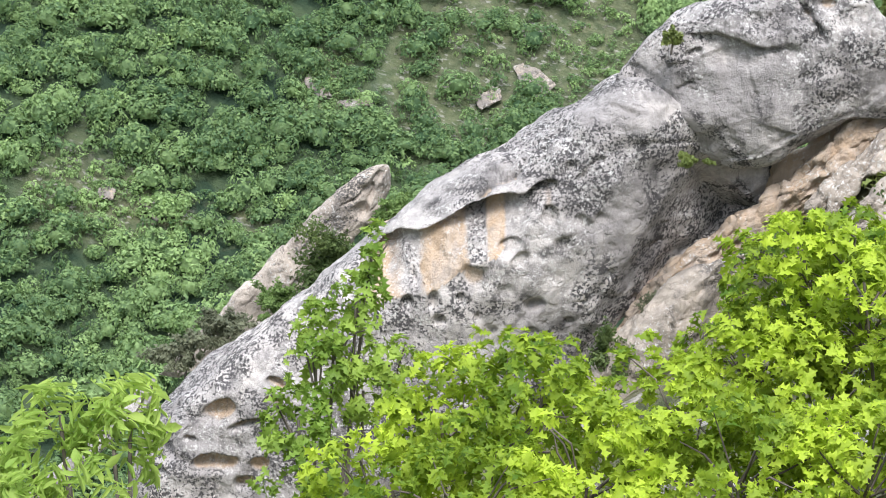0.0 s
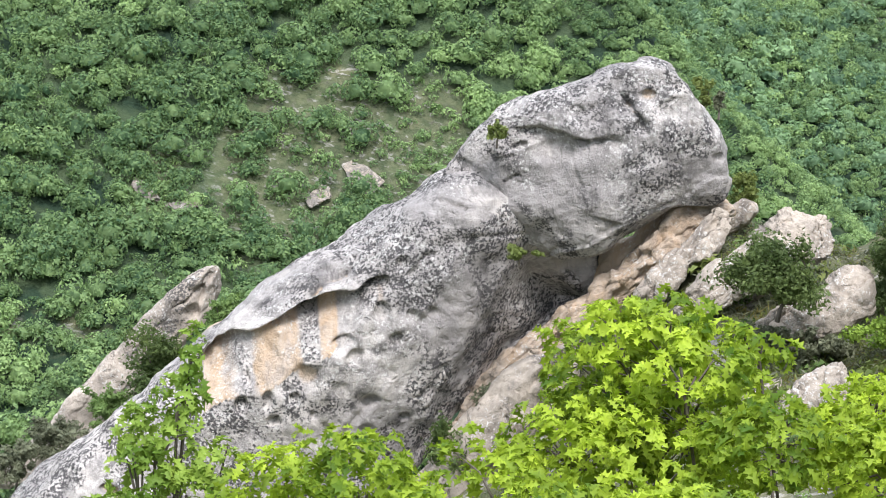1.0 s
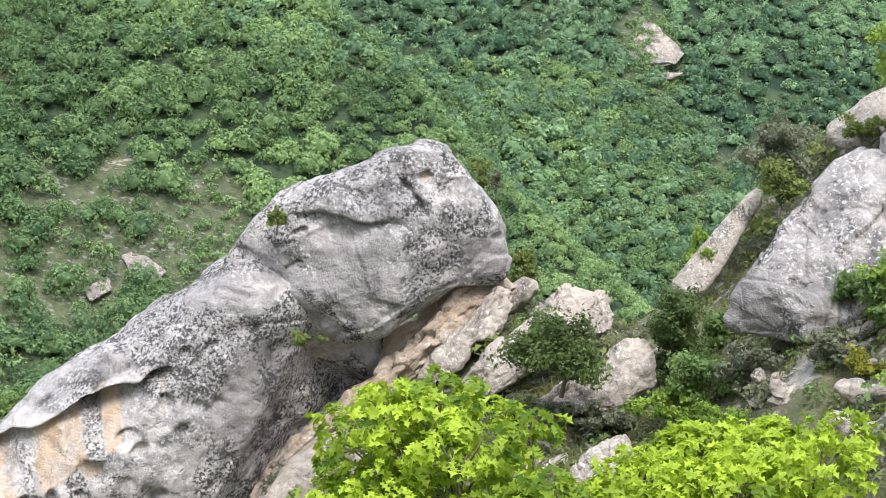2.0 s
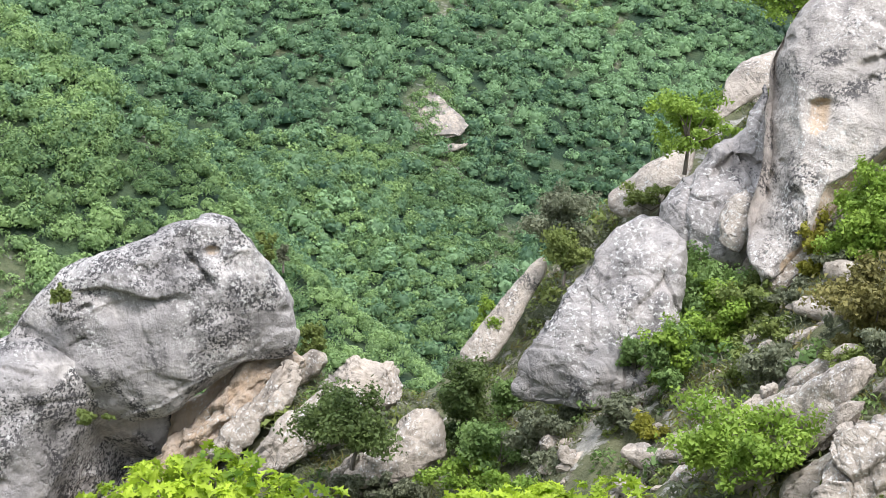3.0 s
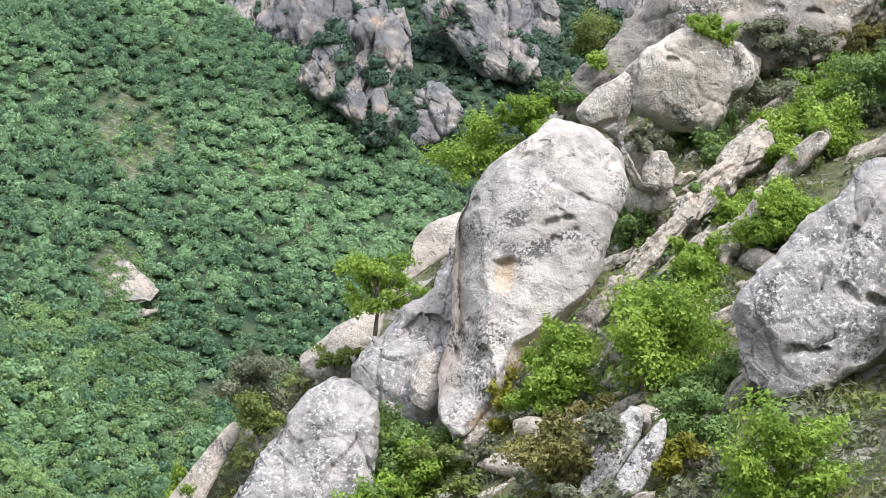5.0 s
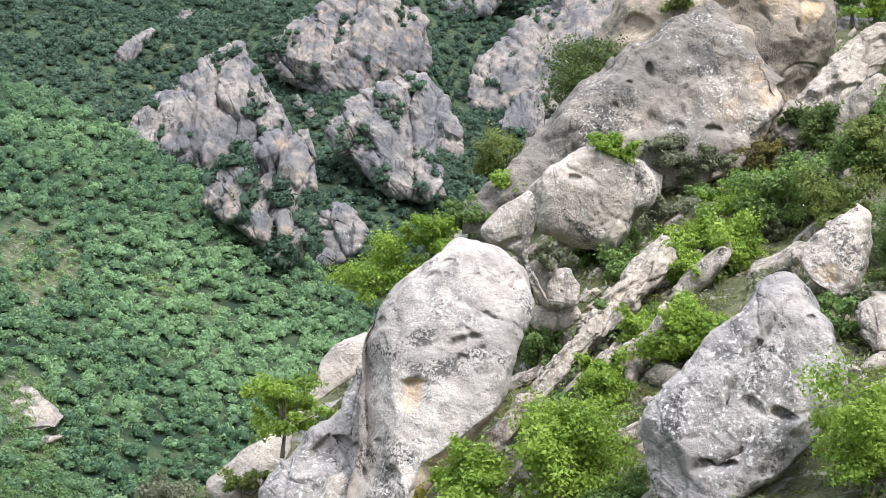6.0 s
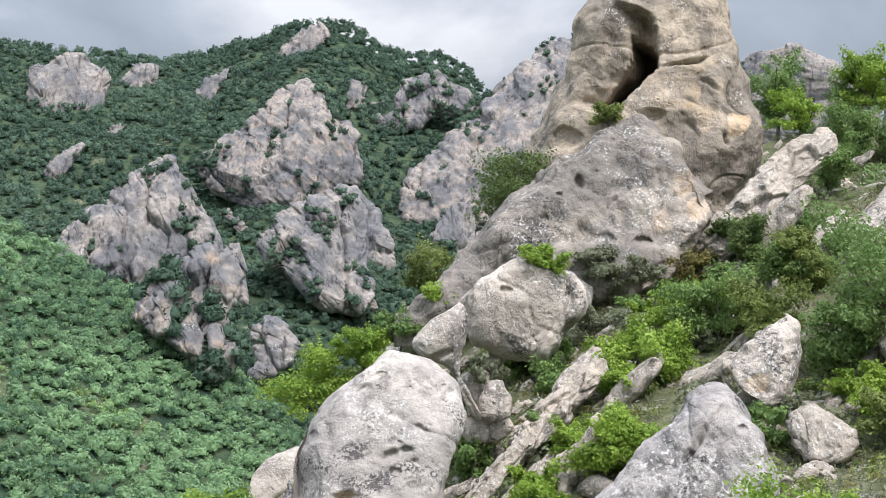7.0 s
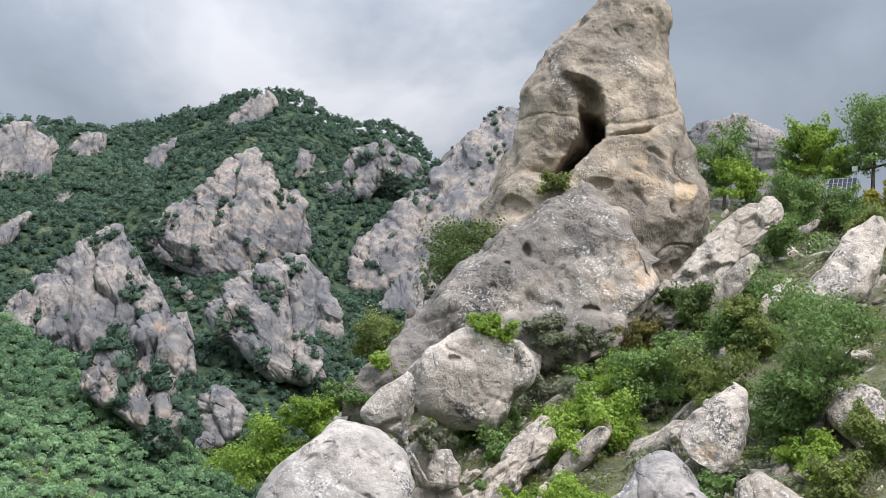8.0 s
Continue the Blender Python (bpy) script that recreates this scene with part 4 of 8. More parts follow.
boulder("spire_rock", "slim pale sandstone spire on a lower ridge",
     at=(-33.40, 63.84, -21.28), bearing=-27.5, tilt=42, lean=0.0,
     rows=[(-7.46, -0.13, -0.09), (-6.96, -0.28, 0.09), (-6.32, -0.49, 0.29), (-5.55, -0.64, 0.34), (-4.66, -0.77, 0.39), (-3.69, -0.91, 0.46), (-2.64, -1.08, 0.55), (-1.55, -1.1, 0.64), (-0.44, -1.02, 0.72), (0.65, -0.94, 0.82), (1.7, -0.86, 0.95), (2.68, -0.78, 1.02), (3.56, -0.71, 1.03), (4.33, -0.61, 1.0), (4.97, -0.4, 0.76), (5.48, 0.09, 0.58)],
     hollows=[(4.22, 0.28, 0.5, 0.46, 0.33, 30, 0.3), (3.54, -0.01, 0.42, 0.46, 0.28, 0, 0.2), (4.92, 0.25, 0.29, 0.25, 0.17, 0, 0)],
     cracks=[([(2.59, 0.55), (4.06, 0.58), (5.3, 0.36)], 0.2, 0.3, 0)],
     deep=0.5, fine=(160, 110), material=ROCK_PALE, seed=260, shards=0.15)
boulder("low_ridge_rock", "low grey rock rib below the leaning slab",
     at=(-39.22, 58.06, -27.82), bearing=-33.9, tilt=42, lean=0.0,
     rows=[(-3.68, -0.36, 0.17), (-3.3, -0.37, 0.26), (-2.8, -0.37, 0.24), (-2.18, -0.38, 0.22), (-1.48, -0.4, 0.23), (-0.71, -0.41, 0.27), (0.09, -0.42, 0.31), (0.89, -0.43, 0.38), (1.66, -0.43, 0.44), (2.36, -0.43, 0.51), (2.97, -0.43, 0.44), (3.48, -0.05, 0.36), (3.85, 0.28, 0.31)],
     deep=0.6, fine=(80, 56), material=ROCK_LICHEN, seed=569)
boulder("valley_edge_ledge", "pale stepped sandstone ledge at the edge of the slope",
     at=(-9.21, 58.41, -14.75), bearing=-8.5, tilt=38, lean=0.45,
     rows=[(-2.26, 0.64, 1.09), (-1.99, 0.49, 1.11), (-1.64, 0.41, 1.15), (-1.22, 0.3, 1.2), (-0.74, 0.25, 1.26), (-0.21, 0.21, 1.28), (0.36, 0.18, 1.28), (0.93, 0.14, 1.28), (1.49, 0.1, 1.34), (2.03, -0.05, 1.41), (2.51, -0.4, 1.33), (2.93, -0.51, 1.14), (3.28, -0.44, 0.76), (3.55, 0.34, 0.5)],
     deep=0.7, fine=(160, 110), material=ROCK_RUBBLE, seed=483, shards=0.35, cuts=8)
boulder("lower_step", "pale broken step of sandstone below a bush",
     at=(-6.78, 57.31, -15.44), bearing=-6.5, tilt=25, lean=0.45,
     rows=[(-1.62, 0.58, 0.6), (-1.36, 0.5, 0.81), (-0.98, 0.37, 1.09), (-0.53, 0.21, 1.15), (-0.01, 0.12, 1.22), (0.53, 0.05, 1.28), (1.04, 0.01, 1.39), (1.5, 0.11, 1.48), (1.88, 0.19, 1.42), (2.14, 1.02, 1.12)],
     deep=0.7, fine=(80, 56), material=ROCK_RUBBLE, seed=795, shards=0.35, cuts=8)
boulder("ledge_rib", "pale sandstone rib beside a ledge",
     at=(-11.53, 60.32, -15.15), bearing=-10.8, tilt=48, lean=0.45,
     rows=[(-1.33, 0.51, 0.56), (-1.03, 0.45, 0.88), (-0.63, 0.36, 0.91), (-0.12, 0.26, 0.94), (0.44, 0.2, 0.96), (1.03, 0.14, 0.95), (1.59, 0.1, 0.95), (2.1, 0.17, 0.96), (2.51, 0.22, 0.98), (2.8, 0.26, 0.3)],
     deep=0.7, fine=(80, 56), material=ROCK_RUBBLE, seed=267, shards=0.5)
boulder("lichened_slab", "dark lichened sandstone slab leaning against the crest",
     at=(-0.28, 55.72, -11.78), bearing=-0.3, tilt=55, lean=0.45,
     rows=[(-1.81, 1.95, 2.01), (-1.68, 1.65, 2.07), (-1.46, 1.17, 2.15), (-1.19, 0.59, 2.26), (-0.87, 0.2, 2.34), (-0.51, -0.14, 2.38), (-0.12, -0.52, 2.42), (0.3, -0.83, 2.47), (0.75, -0.8, 2.47), (1.21, -0.77, 2.45), (1.67, -0.74, 2.42), (2.13, -0.69, 2.38), (2.58, -0.58, 2.35), (3, -0.48, 2.29), (3.39, -0.33, 2.22), (3.75, -0.04, 2.12), (4.07, 0.22, 1.96), (4.34, 0.5, 1.83), (4.56, 0.87, 1.45), (4.69, 1.11, 1.2)],
     cracks=[([(2.83, 1.69), (3.17, 1.03), (3.43, 0.51)], 0.1, 0.25, 0), ([(4.24, 1.77), (3.44, 1.62), (2.51, 1.57)], 0.1, 0.15, 0)],
     pits=15,
     broken=0.09, deep=0.7, fine=(220, 160), material=ROCK_DARK, seed=846, blocky=0.8, square=0.62, cuts=10)
boulder("edge_slab", "pale thin sandstone slab on the crest edge",
     at=(-4.13, 64.77, -13.58), bearing=-3.2, tilt=55, lean=0.45,
     rows=[(-0.28, 1.18, 1.22), (-0.19, 0.99, 1.26), (-0.04, 0.68, 1.31), (0.14, 0.31, 1.34), (0.35, 0.24, 1.32), (0.59, 0.23, 1.3), (0.85, 0.22, 1.28), (1.13, 0.2, 1.26), (1.43, 0.19, 1.23), (1.74, 0.23, 1.2), (2.05, 0.26, 1.18), (2.35, 0.3, 1.14), (2.65, 0.34, 1.1), (2.93, 0.34, 1.05), (3.19, 0.35, 1.01), (3.43, 0.36, 0.98), (3.64, 0.36, 0.92), (3.82, 0.47, 0.85), (3.97, 0.63, 0.8), (4.06, 0.74, 0.76)],
     deep=0.5, fine=(80, 56), material=ROCK_PALE, seed=222)
boulder("leaning_block", "tall pale leaning boulder pitted with small hollows and a tan patch",
     at=(4.54, 56.95, -8.54), bearing=6.4, tilt=62, lean=0.55,
     rows=[(-0.39, 0.12, 0.18), (-0.18, 0.02, 0.44), (0.16, -0.14, 0.82), (0.57, -0.29, 1.06), (1.06, -0.39, 1.34), (1.61, -0.49, 1.55), (2.22, -0.55, 1.81), (2.87, -0.67, 2.17), (3.56, -0.86, 2.56), (4.27, -1.21, 2.96), (4.98, -1.5, 3.21), (5.69, -1.51, 3.23), (6.37, -1.36, 3.21), (7.02, -1.28, 3.18), (7.63, -1.3, 2.96), (8.18, -1.14, 2.67), (8.67, -0.92, 2.34), (9.08, -0.61, 2.17), (9.42, -0.22, 1.89), (9.63, 0.28, 1.01)],
     hollows=[(5.88, 2.98, 0.21, 0.21, 0.25, 0, 0), (7.67, 0.15, 0.17, 0.14, 0.15, 0, 0), (7.67, -0.08, 0.14, 0.12, 0.15, 0, 0), (6.45, 0.54, 0.38, 0.21, 0.22, 20, 0), (6.82, 0.15, 0.24, 0.15, 0.2, 0, 0), (6.13, 0.21, 0.2, 0.15, 0.15, 0, 0), (6.07, 0.86, 0.17, 0.14, 0.1, 0, 0), (2.15, 1.49, 0.22, 0.17, 0.25, 0, 0), (1.61, 1.26, 0.2, 0.24, 0.3, 0, 0), (2.76, 1.35, 0.17, 0.17, 0.2, 0, 0), (2.25, 0.53, 0.24, 0.27, 0.2, 0, 0), (7.75, 2.27, 0.46, 0.25, 0.15, 45, 0), (8.46, 1.87, 0.28, 0.14, 0.12, 0, 0), (6.64, -0.18, 0.14, 0.1, 0.12, 0, 0), (6.95, 0.46, 0.14, 0.1, 0.1, 0, 0)],
     cracks=[([(7.05, 0.79), (7.37, 0.89), (7.7, 0.77), (8.04, 0.42)], 0.1, 0.2, 0.2), ([(9.43, 0.6), (8.84, -0.09), (8.18, -0.63)], 0.12, 0.12, 0)],
     alcoves=[([(4.78, 1.8), (5.11, 1.34), (5.27, 0.84)], [(3.9, 1.31), (4.14, 0.8), (4.82, 0.6)], 0.34, 1.0, 0, 0.8)],
     folds=[([(5.93, 2.75), (5.54, 2.43), (4.57, 1.76), (3.61, 1.15), (2.75, 0.65), (2.04, 0.08), (0.8, -0.42)], 1, 1.0, 0), ([(5.8, -1.42), (5.02, -1.06), (4.09, -0.61), (2.92, -0.01), (1.75, -0.08), (0.59, 0.03)], -1, 1.2, 0.75)],
     pits=10,
     deep=0.55, fine=(220, 160), material=ROCK_BLOCK, seed=385, square=0.72, rough=0.8, joints=0.0, blocky=0.0)
boulder("dark_block", "dark grey fissured sandstone block below a leaning boulder",
     at=(3.23, 60.59, -8.70), bearing=3.0, tilt=58, lean=0.55,
     rows=[(-0.39, 0.74, 1.55), (-0.27, 0.45, 1.74), (-0.09, 0, 2.04), (0.13, -0.45, 2.28), (0.39, -0.82, 2.35), (0.69, -0.74, 2.43), (1.02, -0.64, 2.45), (1.37, -0.52, 2.35), (1.74, -0.36, 2.24), (2.12, -0.18, 2.11), (2.51, -0, 1.97), (2.89, 0.23, 1.79), (3.26, 0.46, 1.6), (3.61, 0.68, 1.55), (3.94, 0.89, 1.58), (4.24, 1.07, 1.62), (4.5, 1.23, 1.64), (4.72, 1.37, 1.65), (4.91, 1.49, 1.61), (5.02, 1.56, 1.58)],
     hollows=[(2.09, 1.12, 0.98, 0.62, 0.5, 20, 0)],
     cracks=[([(0.99, 2.32), (1.15, 1.57), (1.19, 0.97), (0.71, 0.5)], 0.15, 0.35, 0), ([(1.27, 1.02), (1.96, 0.61), (2.61, 0.39)], 0.12, 0.3, 0)],
     pits=6,
     broken=0.14, deep=0.7, fine=(160, 110), material=ROCK_DARK, seed=800, rough=0.8, blocky=0.8)
boulder("pale_block", "pale rounded sandstone knob wedged between darker blocks",
     at=(3.49, 59.00, -8.35), bearing=3.5, tilt=70, lean=0.45,
     rows=[(0.06, -0.16, 0.12), (0.19, -0.21, 0.55), (0.37, -0.28, 0.64), (0.59, -0.37, 0.76), (0.85, -0.34, 0.82), (1.11, -0.26, 0.78), (1.36, -0.18, 0.75), (1.58, -0.11, 0.64), (1.76, 0.13, 0.46), (1.89, 0.32, 0.34)],
     deep=0.9, fine=(80, 56), material=ROCK_PALE, seed=250)
boulder("crest_slab", "pale smooth slab along the crest behind the boulders",
     at=(0.84, 68.32, -8.59), bearing=2.2, tilt=45, lean=0.6,
     rows=[(-0.72, 0.66, 1.01), (-0.35, 0.32, 1.35), (0.13, -0.16, 1.28), (0.72, -0.28, 1.19), (1.4, -0.27, 1.04), (2.14, -0.16, 0.82), (2.93, 0.28, 0.61), (3.73, 0.43, 0.68), (4.51, 0.26, 0.86), (5.26, 0.09, 1.33), (5.94, -0.06, 1.31), (6.52, -0.19, 1.1), (7.01, 0.28, 0.84), (7.38, 0.61, 0.66)],
     deep=0.5, fine=(80, 56), material=ROCK_PALE, seed=512)
boulder("under_slab", "pale slab running up under a leaning boulder",
     at=(5.38, 56.96, -8.51), bearing=5.7, tilt=45, lean=0.45,
     rows=[(-1.44, 0.3, 0.34), (-1.1, 0.17, 0.62), (-0.62, 0.01, 0.68), (-0.02, 0.0, 0.69), (0.64, -0.03, 0.68), (1.33, -0.12, 0.63), (2.0, -0.15, 0.56), (2.59, -0.16, 0.4), (3.07, -0.01, 0.24), (3.41, 0.11, 0.13)],
     deep=0.5, fine=(80, 56), material=ROCK_RUBBLE, seed=354, shards=0.3, stain=0.35)
boulder("rock_rib", "long narrow sandstone rib on the slope",
     at=(10.52, 61.46, -4.82), bearing=9.7, tilt=45, lean=0.45,
     rows=[(-1.99, 0.3, 0.37), (-1.69, 0.29, 0.69), (-1.29, 0.28, 0.74), (-0.8, 0.27, 0.8), (-0.24, 0.25, 0.87), (0.37, 0.24, 0.9), (1.0, 0.22, 0.93), (1.6, 0.24, 0.95), (2.17, 0.29, 0.97), (2.66, 0.33, 0.98), (3.06, 0.36, 0.98), (3.36, 0.94, 0.99)],
     deep=0.5, fine=(80, 56), material=ROCK_RUBBLE, seed=90, shards=0.4, group="strata ribs on the slope")
boulder("rock_rib", "thin tilted sandstone rib on the slope",
     at=(13.18, 62.79, -3.81), bearing=11.9, tilt=40, lean=0.45,
     rows=[(-1.89, 0.31, 0.53), (-1.63, 0.29, 0.65), (-1.27, 0.25, 0.66), (-0.83, 0.21, 0.68), (-0.33, 0.15, 0.7), (0.22, 0.1, 0.72), (0.77, 0.1, 0.74), (1.32, 0.12, 0.76), (1.82, 0.14, 0.77), (2.26, 0.16, 0.68), (2.62, 0.3, 0.59), (2.89, 0.51, 0.53)],
     deep=0.4, fine=(80, 56), material=ROCK_RUBBLE, seed=355, shards=0.4, group="strata ribs on the slope")
boulder("rock_rib", "broken pale sandstone rib below a knob",
     at=(14.75, 67.33, -1.73), bearing=12.6, tilt=45, lean=0.45,
     rows=[(-0.42, 0.68, 0.7), (-0.23, 0.39, 0.8), (0.03, -0.01, 0.95), (0.36, -0.08, 1.05), (0.72, -0.15, 1.07), (1.1, -0.23, 1.09), (1.46, -0.23, 1.1), (1.79, 0.02, 1.1), (2.05, 0.23, 1.1), (2.24, 0.99, 1.09)],
     deep=0.8, fine=(80, 56), material=ROCK_RUBBLE, seed=263, shards=0.35, group="strata ribs on the slope")
boulder("rock_rib", "dark tilted sandstone rib among bushes",
     at=(16.26, 65.25, -1.46), bearing=14.2, tilt=40, lean=0.45,
     rows=[(-0.71, 0.35, 0.36), (-0.51, 0.32, 0.47), (-0.23, 0.27, 0.64), (0.12, 0.21, 0.69), (0.5, 0.16, 0.72), (0.91, 0.16, 0.75), (1.29, 0.16, 0.73), (1.64, 0.15, 0.72), (1.92, 0.22, 0.72), (2.12, 0.68, 0.71)],
     deep=0.5, fine=(80, 56), material=ROCK_PALE, seed=277, group="strata ribs on the slope")
boulder("stone_finger", "knobbly sandstone finger standing on a boulder",
     at=(10.12, 65.73, 0.36), bearing=8.7, tilt=100, lean=0.0,
     rows=[(-2.47, -0.81, -0.76), (-2.38, -0.79, -0.53), (-2.24, -0.76, -0.45), (-2.07, -0.73, -0.39), (-1.87, -0.69, -0.32), (-1.64, -0.63, -0.24), (-1.39, -0.56, -0.18), (-1.12, -0.49, -0.12), (-0.84, -0.42, -0.07), (-0.55, -0.41, -0.01), (-0.26, -0.4, 0.26), (0.03, -0.52, 0.78), (0.32, -0.71, 0.96), (0.59, -0.82, 1), (0.84, -0.88, 0.79), (1.06, -0.93, 0.55), (1.26, -0.92, 0.15), (1.43, -0.87, -0.49), (1.57, -0.83, -0.66), (1.66, -0.8, -0.77)],
     hollows=[(0.01, 0.19, 0.58, 0.15, 0.22, 20, 0)],
     deep=0.8, fine=(80, 56), material=ROCK_PALE, seed=200, rough=0.9)
boulder("rounded_knob", "rounded sandstone knob beside a leaning boulder",
     at=(11.30, 66.55, -0.92), bearing=9.6, tilt=80, lean=0.0,
     rows=[(-0.95, 0.07, 0.12), (-0.83, -0.37, 0.17), (-0.65, -0.41, 0.25), (-0.44, -0.46, 0.34), (-0.2, -0.51, 0.44), (0.05, -0.56, 0.46), (0.3, -0.51, 0.47), (0.51, -0.4, 0.39), (0.69, -0.3, 0.29), (0.81, 0.18, 0.22)],
     deep=0.9, fine=(80, 56), material=ROCK_PALE, seed=167)
boulder("rounded_knob", "cracked rounded sandstone knob above tan stone",
     at=(11.81, 65.96, -1.28), bearing=10.1, tilt=70, lean=0.0,
     rows=[(-0.73, -0.15, -0.11), (-0.62, -0.28, 0.38), (-0.47, -0.48, 0.43), (-0.29, -0.65, 0.47), (-0.08, -0.61, 0.5), (0.13, -0.57, 0.49), (0.33, -0.52, 0.47), (0.52, -0.31, 0.44), (0.66, -0.14, 0.27), (0.77, -0.03, -0.0)],
     cracks=[([(0.09, 0.45), (-0.11, -0.13), (-0.5, -0.47)], 0.1, 0.2, 0)],
     deep=0.9, fine=(80, 56), material=ROCK_PALE, seed=290)
boulder("tan_ledge", "small tan ledge under rounded knobs",
     at=(11.60, 66.50, -2.31), bearing=9.9, tilt=10, lean=0.0,
     rows=[(-0.88, 0.03, 0.07), (-0.7, -0.31, 0.54), (-0.44, -0.41, 0.56), (-0.13, -0.43, 0.5), (0.21, -0.46, 0.44), (0.53, -0.34, 0.38), (0.79, -0.19, 0.33), (0.97, -0.1, 0.02)],
     deep=0.8, fine=(80, 56), material=ROCK_PALE, seed=892, blocky=0.8, stain=0.15)
boulder("domed_boulder", "pale domed boulder with a flat dark-spotted top",
     at=(14.25, 71.09, 1.03), bearing=11.3, tilt=8, lean=0.0,
     rows=[(-2.68, 1.06, 1.38), (-2.57, 0.6, 1.47), (-2.41, 0.23, 1.6), (-2.21, -0.1, 1.76), (-1.98, -0.3, 1.92), (-1.72, -0.53, 2.08), (-1.42, -0.74, 2.25), (-1.11, -0.94, 2.41), (-0.78, -1.15, 2.49), (-0.44, -1.26, 2.57), (-0.1, -1.34, 2.66), (0.24, -1.34, 2.53), (0.57, -1.06, 2.4), (0.88, -0.79, 2.27), (1.17, -0.1, 2.13), (1.44, 0.08, 2), (1.67, 0.23, 1.89), (1.87, 0.42, 1.59), (2.03, 0.82, 1.33), (2.13, 1.08, 1.16)],
     hollows=[(-0.76, 1.57, 0.33, 0.16, 0.15, 0, 0), (-1.4, 2.18, 0.37, 0.12, 0.15, 0, 0)],
     cracks=[([(-1.84, 1.43), (-0.9, 1.39), (-0.26, 1.49)], 0.1, 0.15, 0), ([(0.57, 0.12), (-0.12, -0.29), (-0.78, -0.5)], 0.12, 0.2, 0), ([(1.36, 1.77), (1.59, 1.0), (1.31, 0.21)], 0.2, 0.3, 0)],
     pits=10,
     broken=0.05, deep=0.65, fine=(160, 110), material=ROCK_PALE, seed=617, cuts=5, blocky=0.25, square=0.7)
boulder("low_boulder", "smaller pale boulder behind a domed one",
     at=(17.16, 75.91, 1.53), bearing=12.5, tilt=0, lean=0.45,
     rows=[(-1.11, 0.73, 0.79), (-0.96, 0.58, 1.87), (-0.73, 0.35, 1.83), (-0.46, 0.07, 1.79), (-0.17, 0.15, 1.73), (0.1, 0.26, 1.49), (0.32, 0.34, 1.3), (0.47, 1.08, 1.17)],
     deep=0.8, fine=(80, 56), material=ROCK_PALE, seed=504)
boulder("tower_base", "broad grey boulder at the foot of a rock tower",
     at=(18.20, 78.30, 3.51), bearing=12.2, tilt=30, lean=0.6,
     rows=[(-8.53, 1.22, 1.49), (-8.14, 1.09, 2.21), (-7.67, 0.89, 2.34), (-7.13, 0.66, 2.49), (-6.51, 0.59, 2.66), (-5.82, 0.54, 2.85), (-5.08, 0.6, 3.06), (-4.29, 0.62, 3.28), (-3.45, 0.44, 3.51), (-2.58, 0.08, 3.82), (-1.7, -0.44, 4.16), (-0.81, -0.9, 4.34), (0.07, -1.31, 4.5), (0.94, -1.69, 4.72), (1.77, -2.0, 4.93), (2.57, -2.14, 5.02), (3.31, -1.76, 5.04), (4.0, -1.41, 4.84), (4.61, -1.09, 4.63), (5.16, -0.82, 4.17), (5.62, -0.51, 3.2), (6.01, -0.15, 0.32)],
     hollows=[(1.36, 3.46, 0.23, 0.33, 0.35, 0, 0), (0.32, 3.26, 0.21, 0.16, 0.2, 0, 0), (1.84, 2.07, 1.04, 0.51, 0.18, -28, 0), (0.92, 0.81, 0.59, 0.32, 0.3, -10, 0), (2.26, -0.07, 0.5, 0.27, 0.35, 0, 0), (0.55, 1.73, 0.32, 0.18, 0.2, 0, 0), (2.64, 2.45, 0.7, 0.28, 0.1, 0, 0), (-0.7, 2.78, 0.28, 0.19, 0.15, 0, 0), (5.18, 1.21, 0.82, 1.06, 0.03, 0, 0.55), (5.13, -0.15, 0.82, 0.94, 0.03, 0, 0.65), (3.63, 0.32, 0.7, 0.81, 0.03, 0, 0.45), (1.2, 4.6, 0.29, 0.14, 0.15, 0, 0), (3.87, 1.14, 0.33, 0.42, 0.15, 0, 0.2), (-1.72, 2.42, 0.41, 0.18, 0.15, -40, 0)],
     cracks=[([(0.77, 4.34), (1.9, 4.84), (3.14, 4.8), (4.16, 4.38)], 0.16, 0.35, 0), ([(5.73, 2.22), (4.79, 1.46), (3.51, 0.79)], 0.15, 0.2, 0), ([(3.68, 3.68), (4.56, 2.86), (5.67, 2.22)], 0.12, 0.2, 0)],
     pits=20,
     deep=0.6, fine=(220, 160), material=ROCK_WARM, seed=877, rough=1.5, square=0.72, joints=0.6, cuts=4, blocky=0.3)
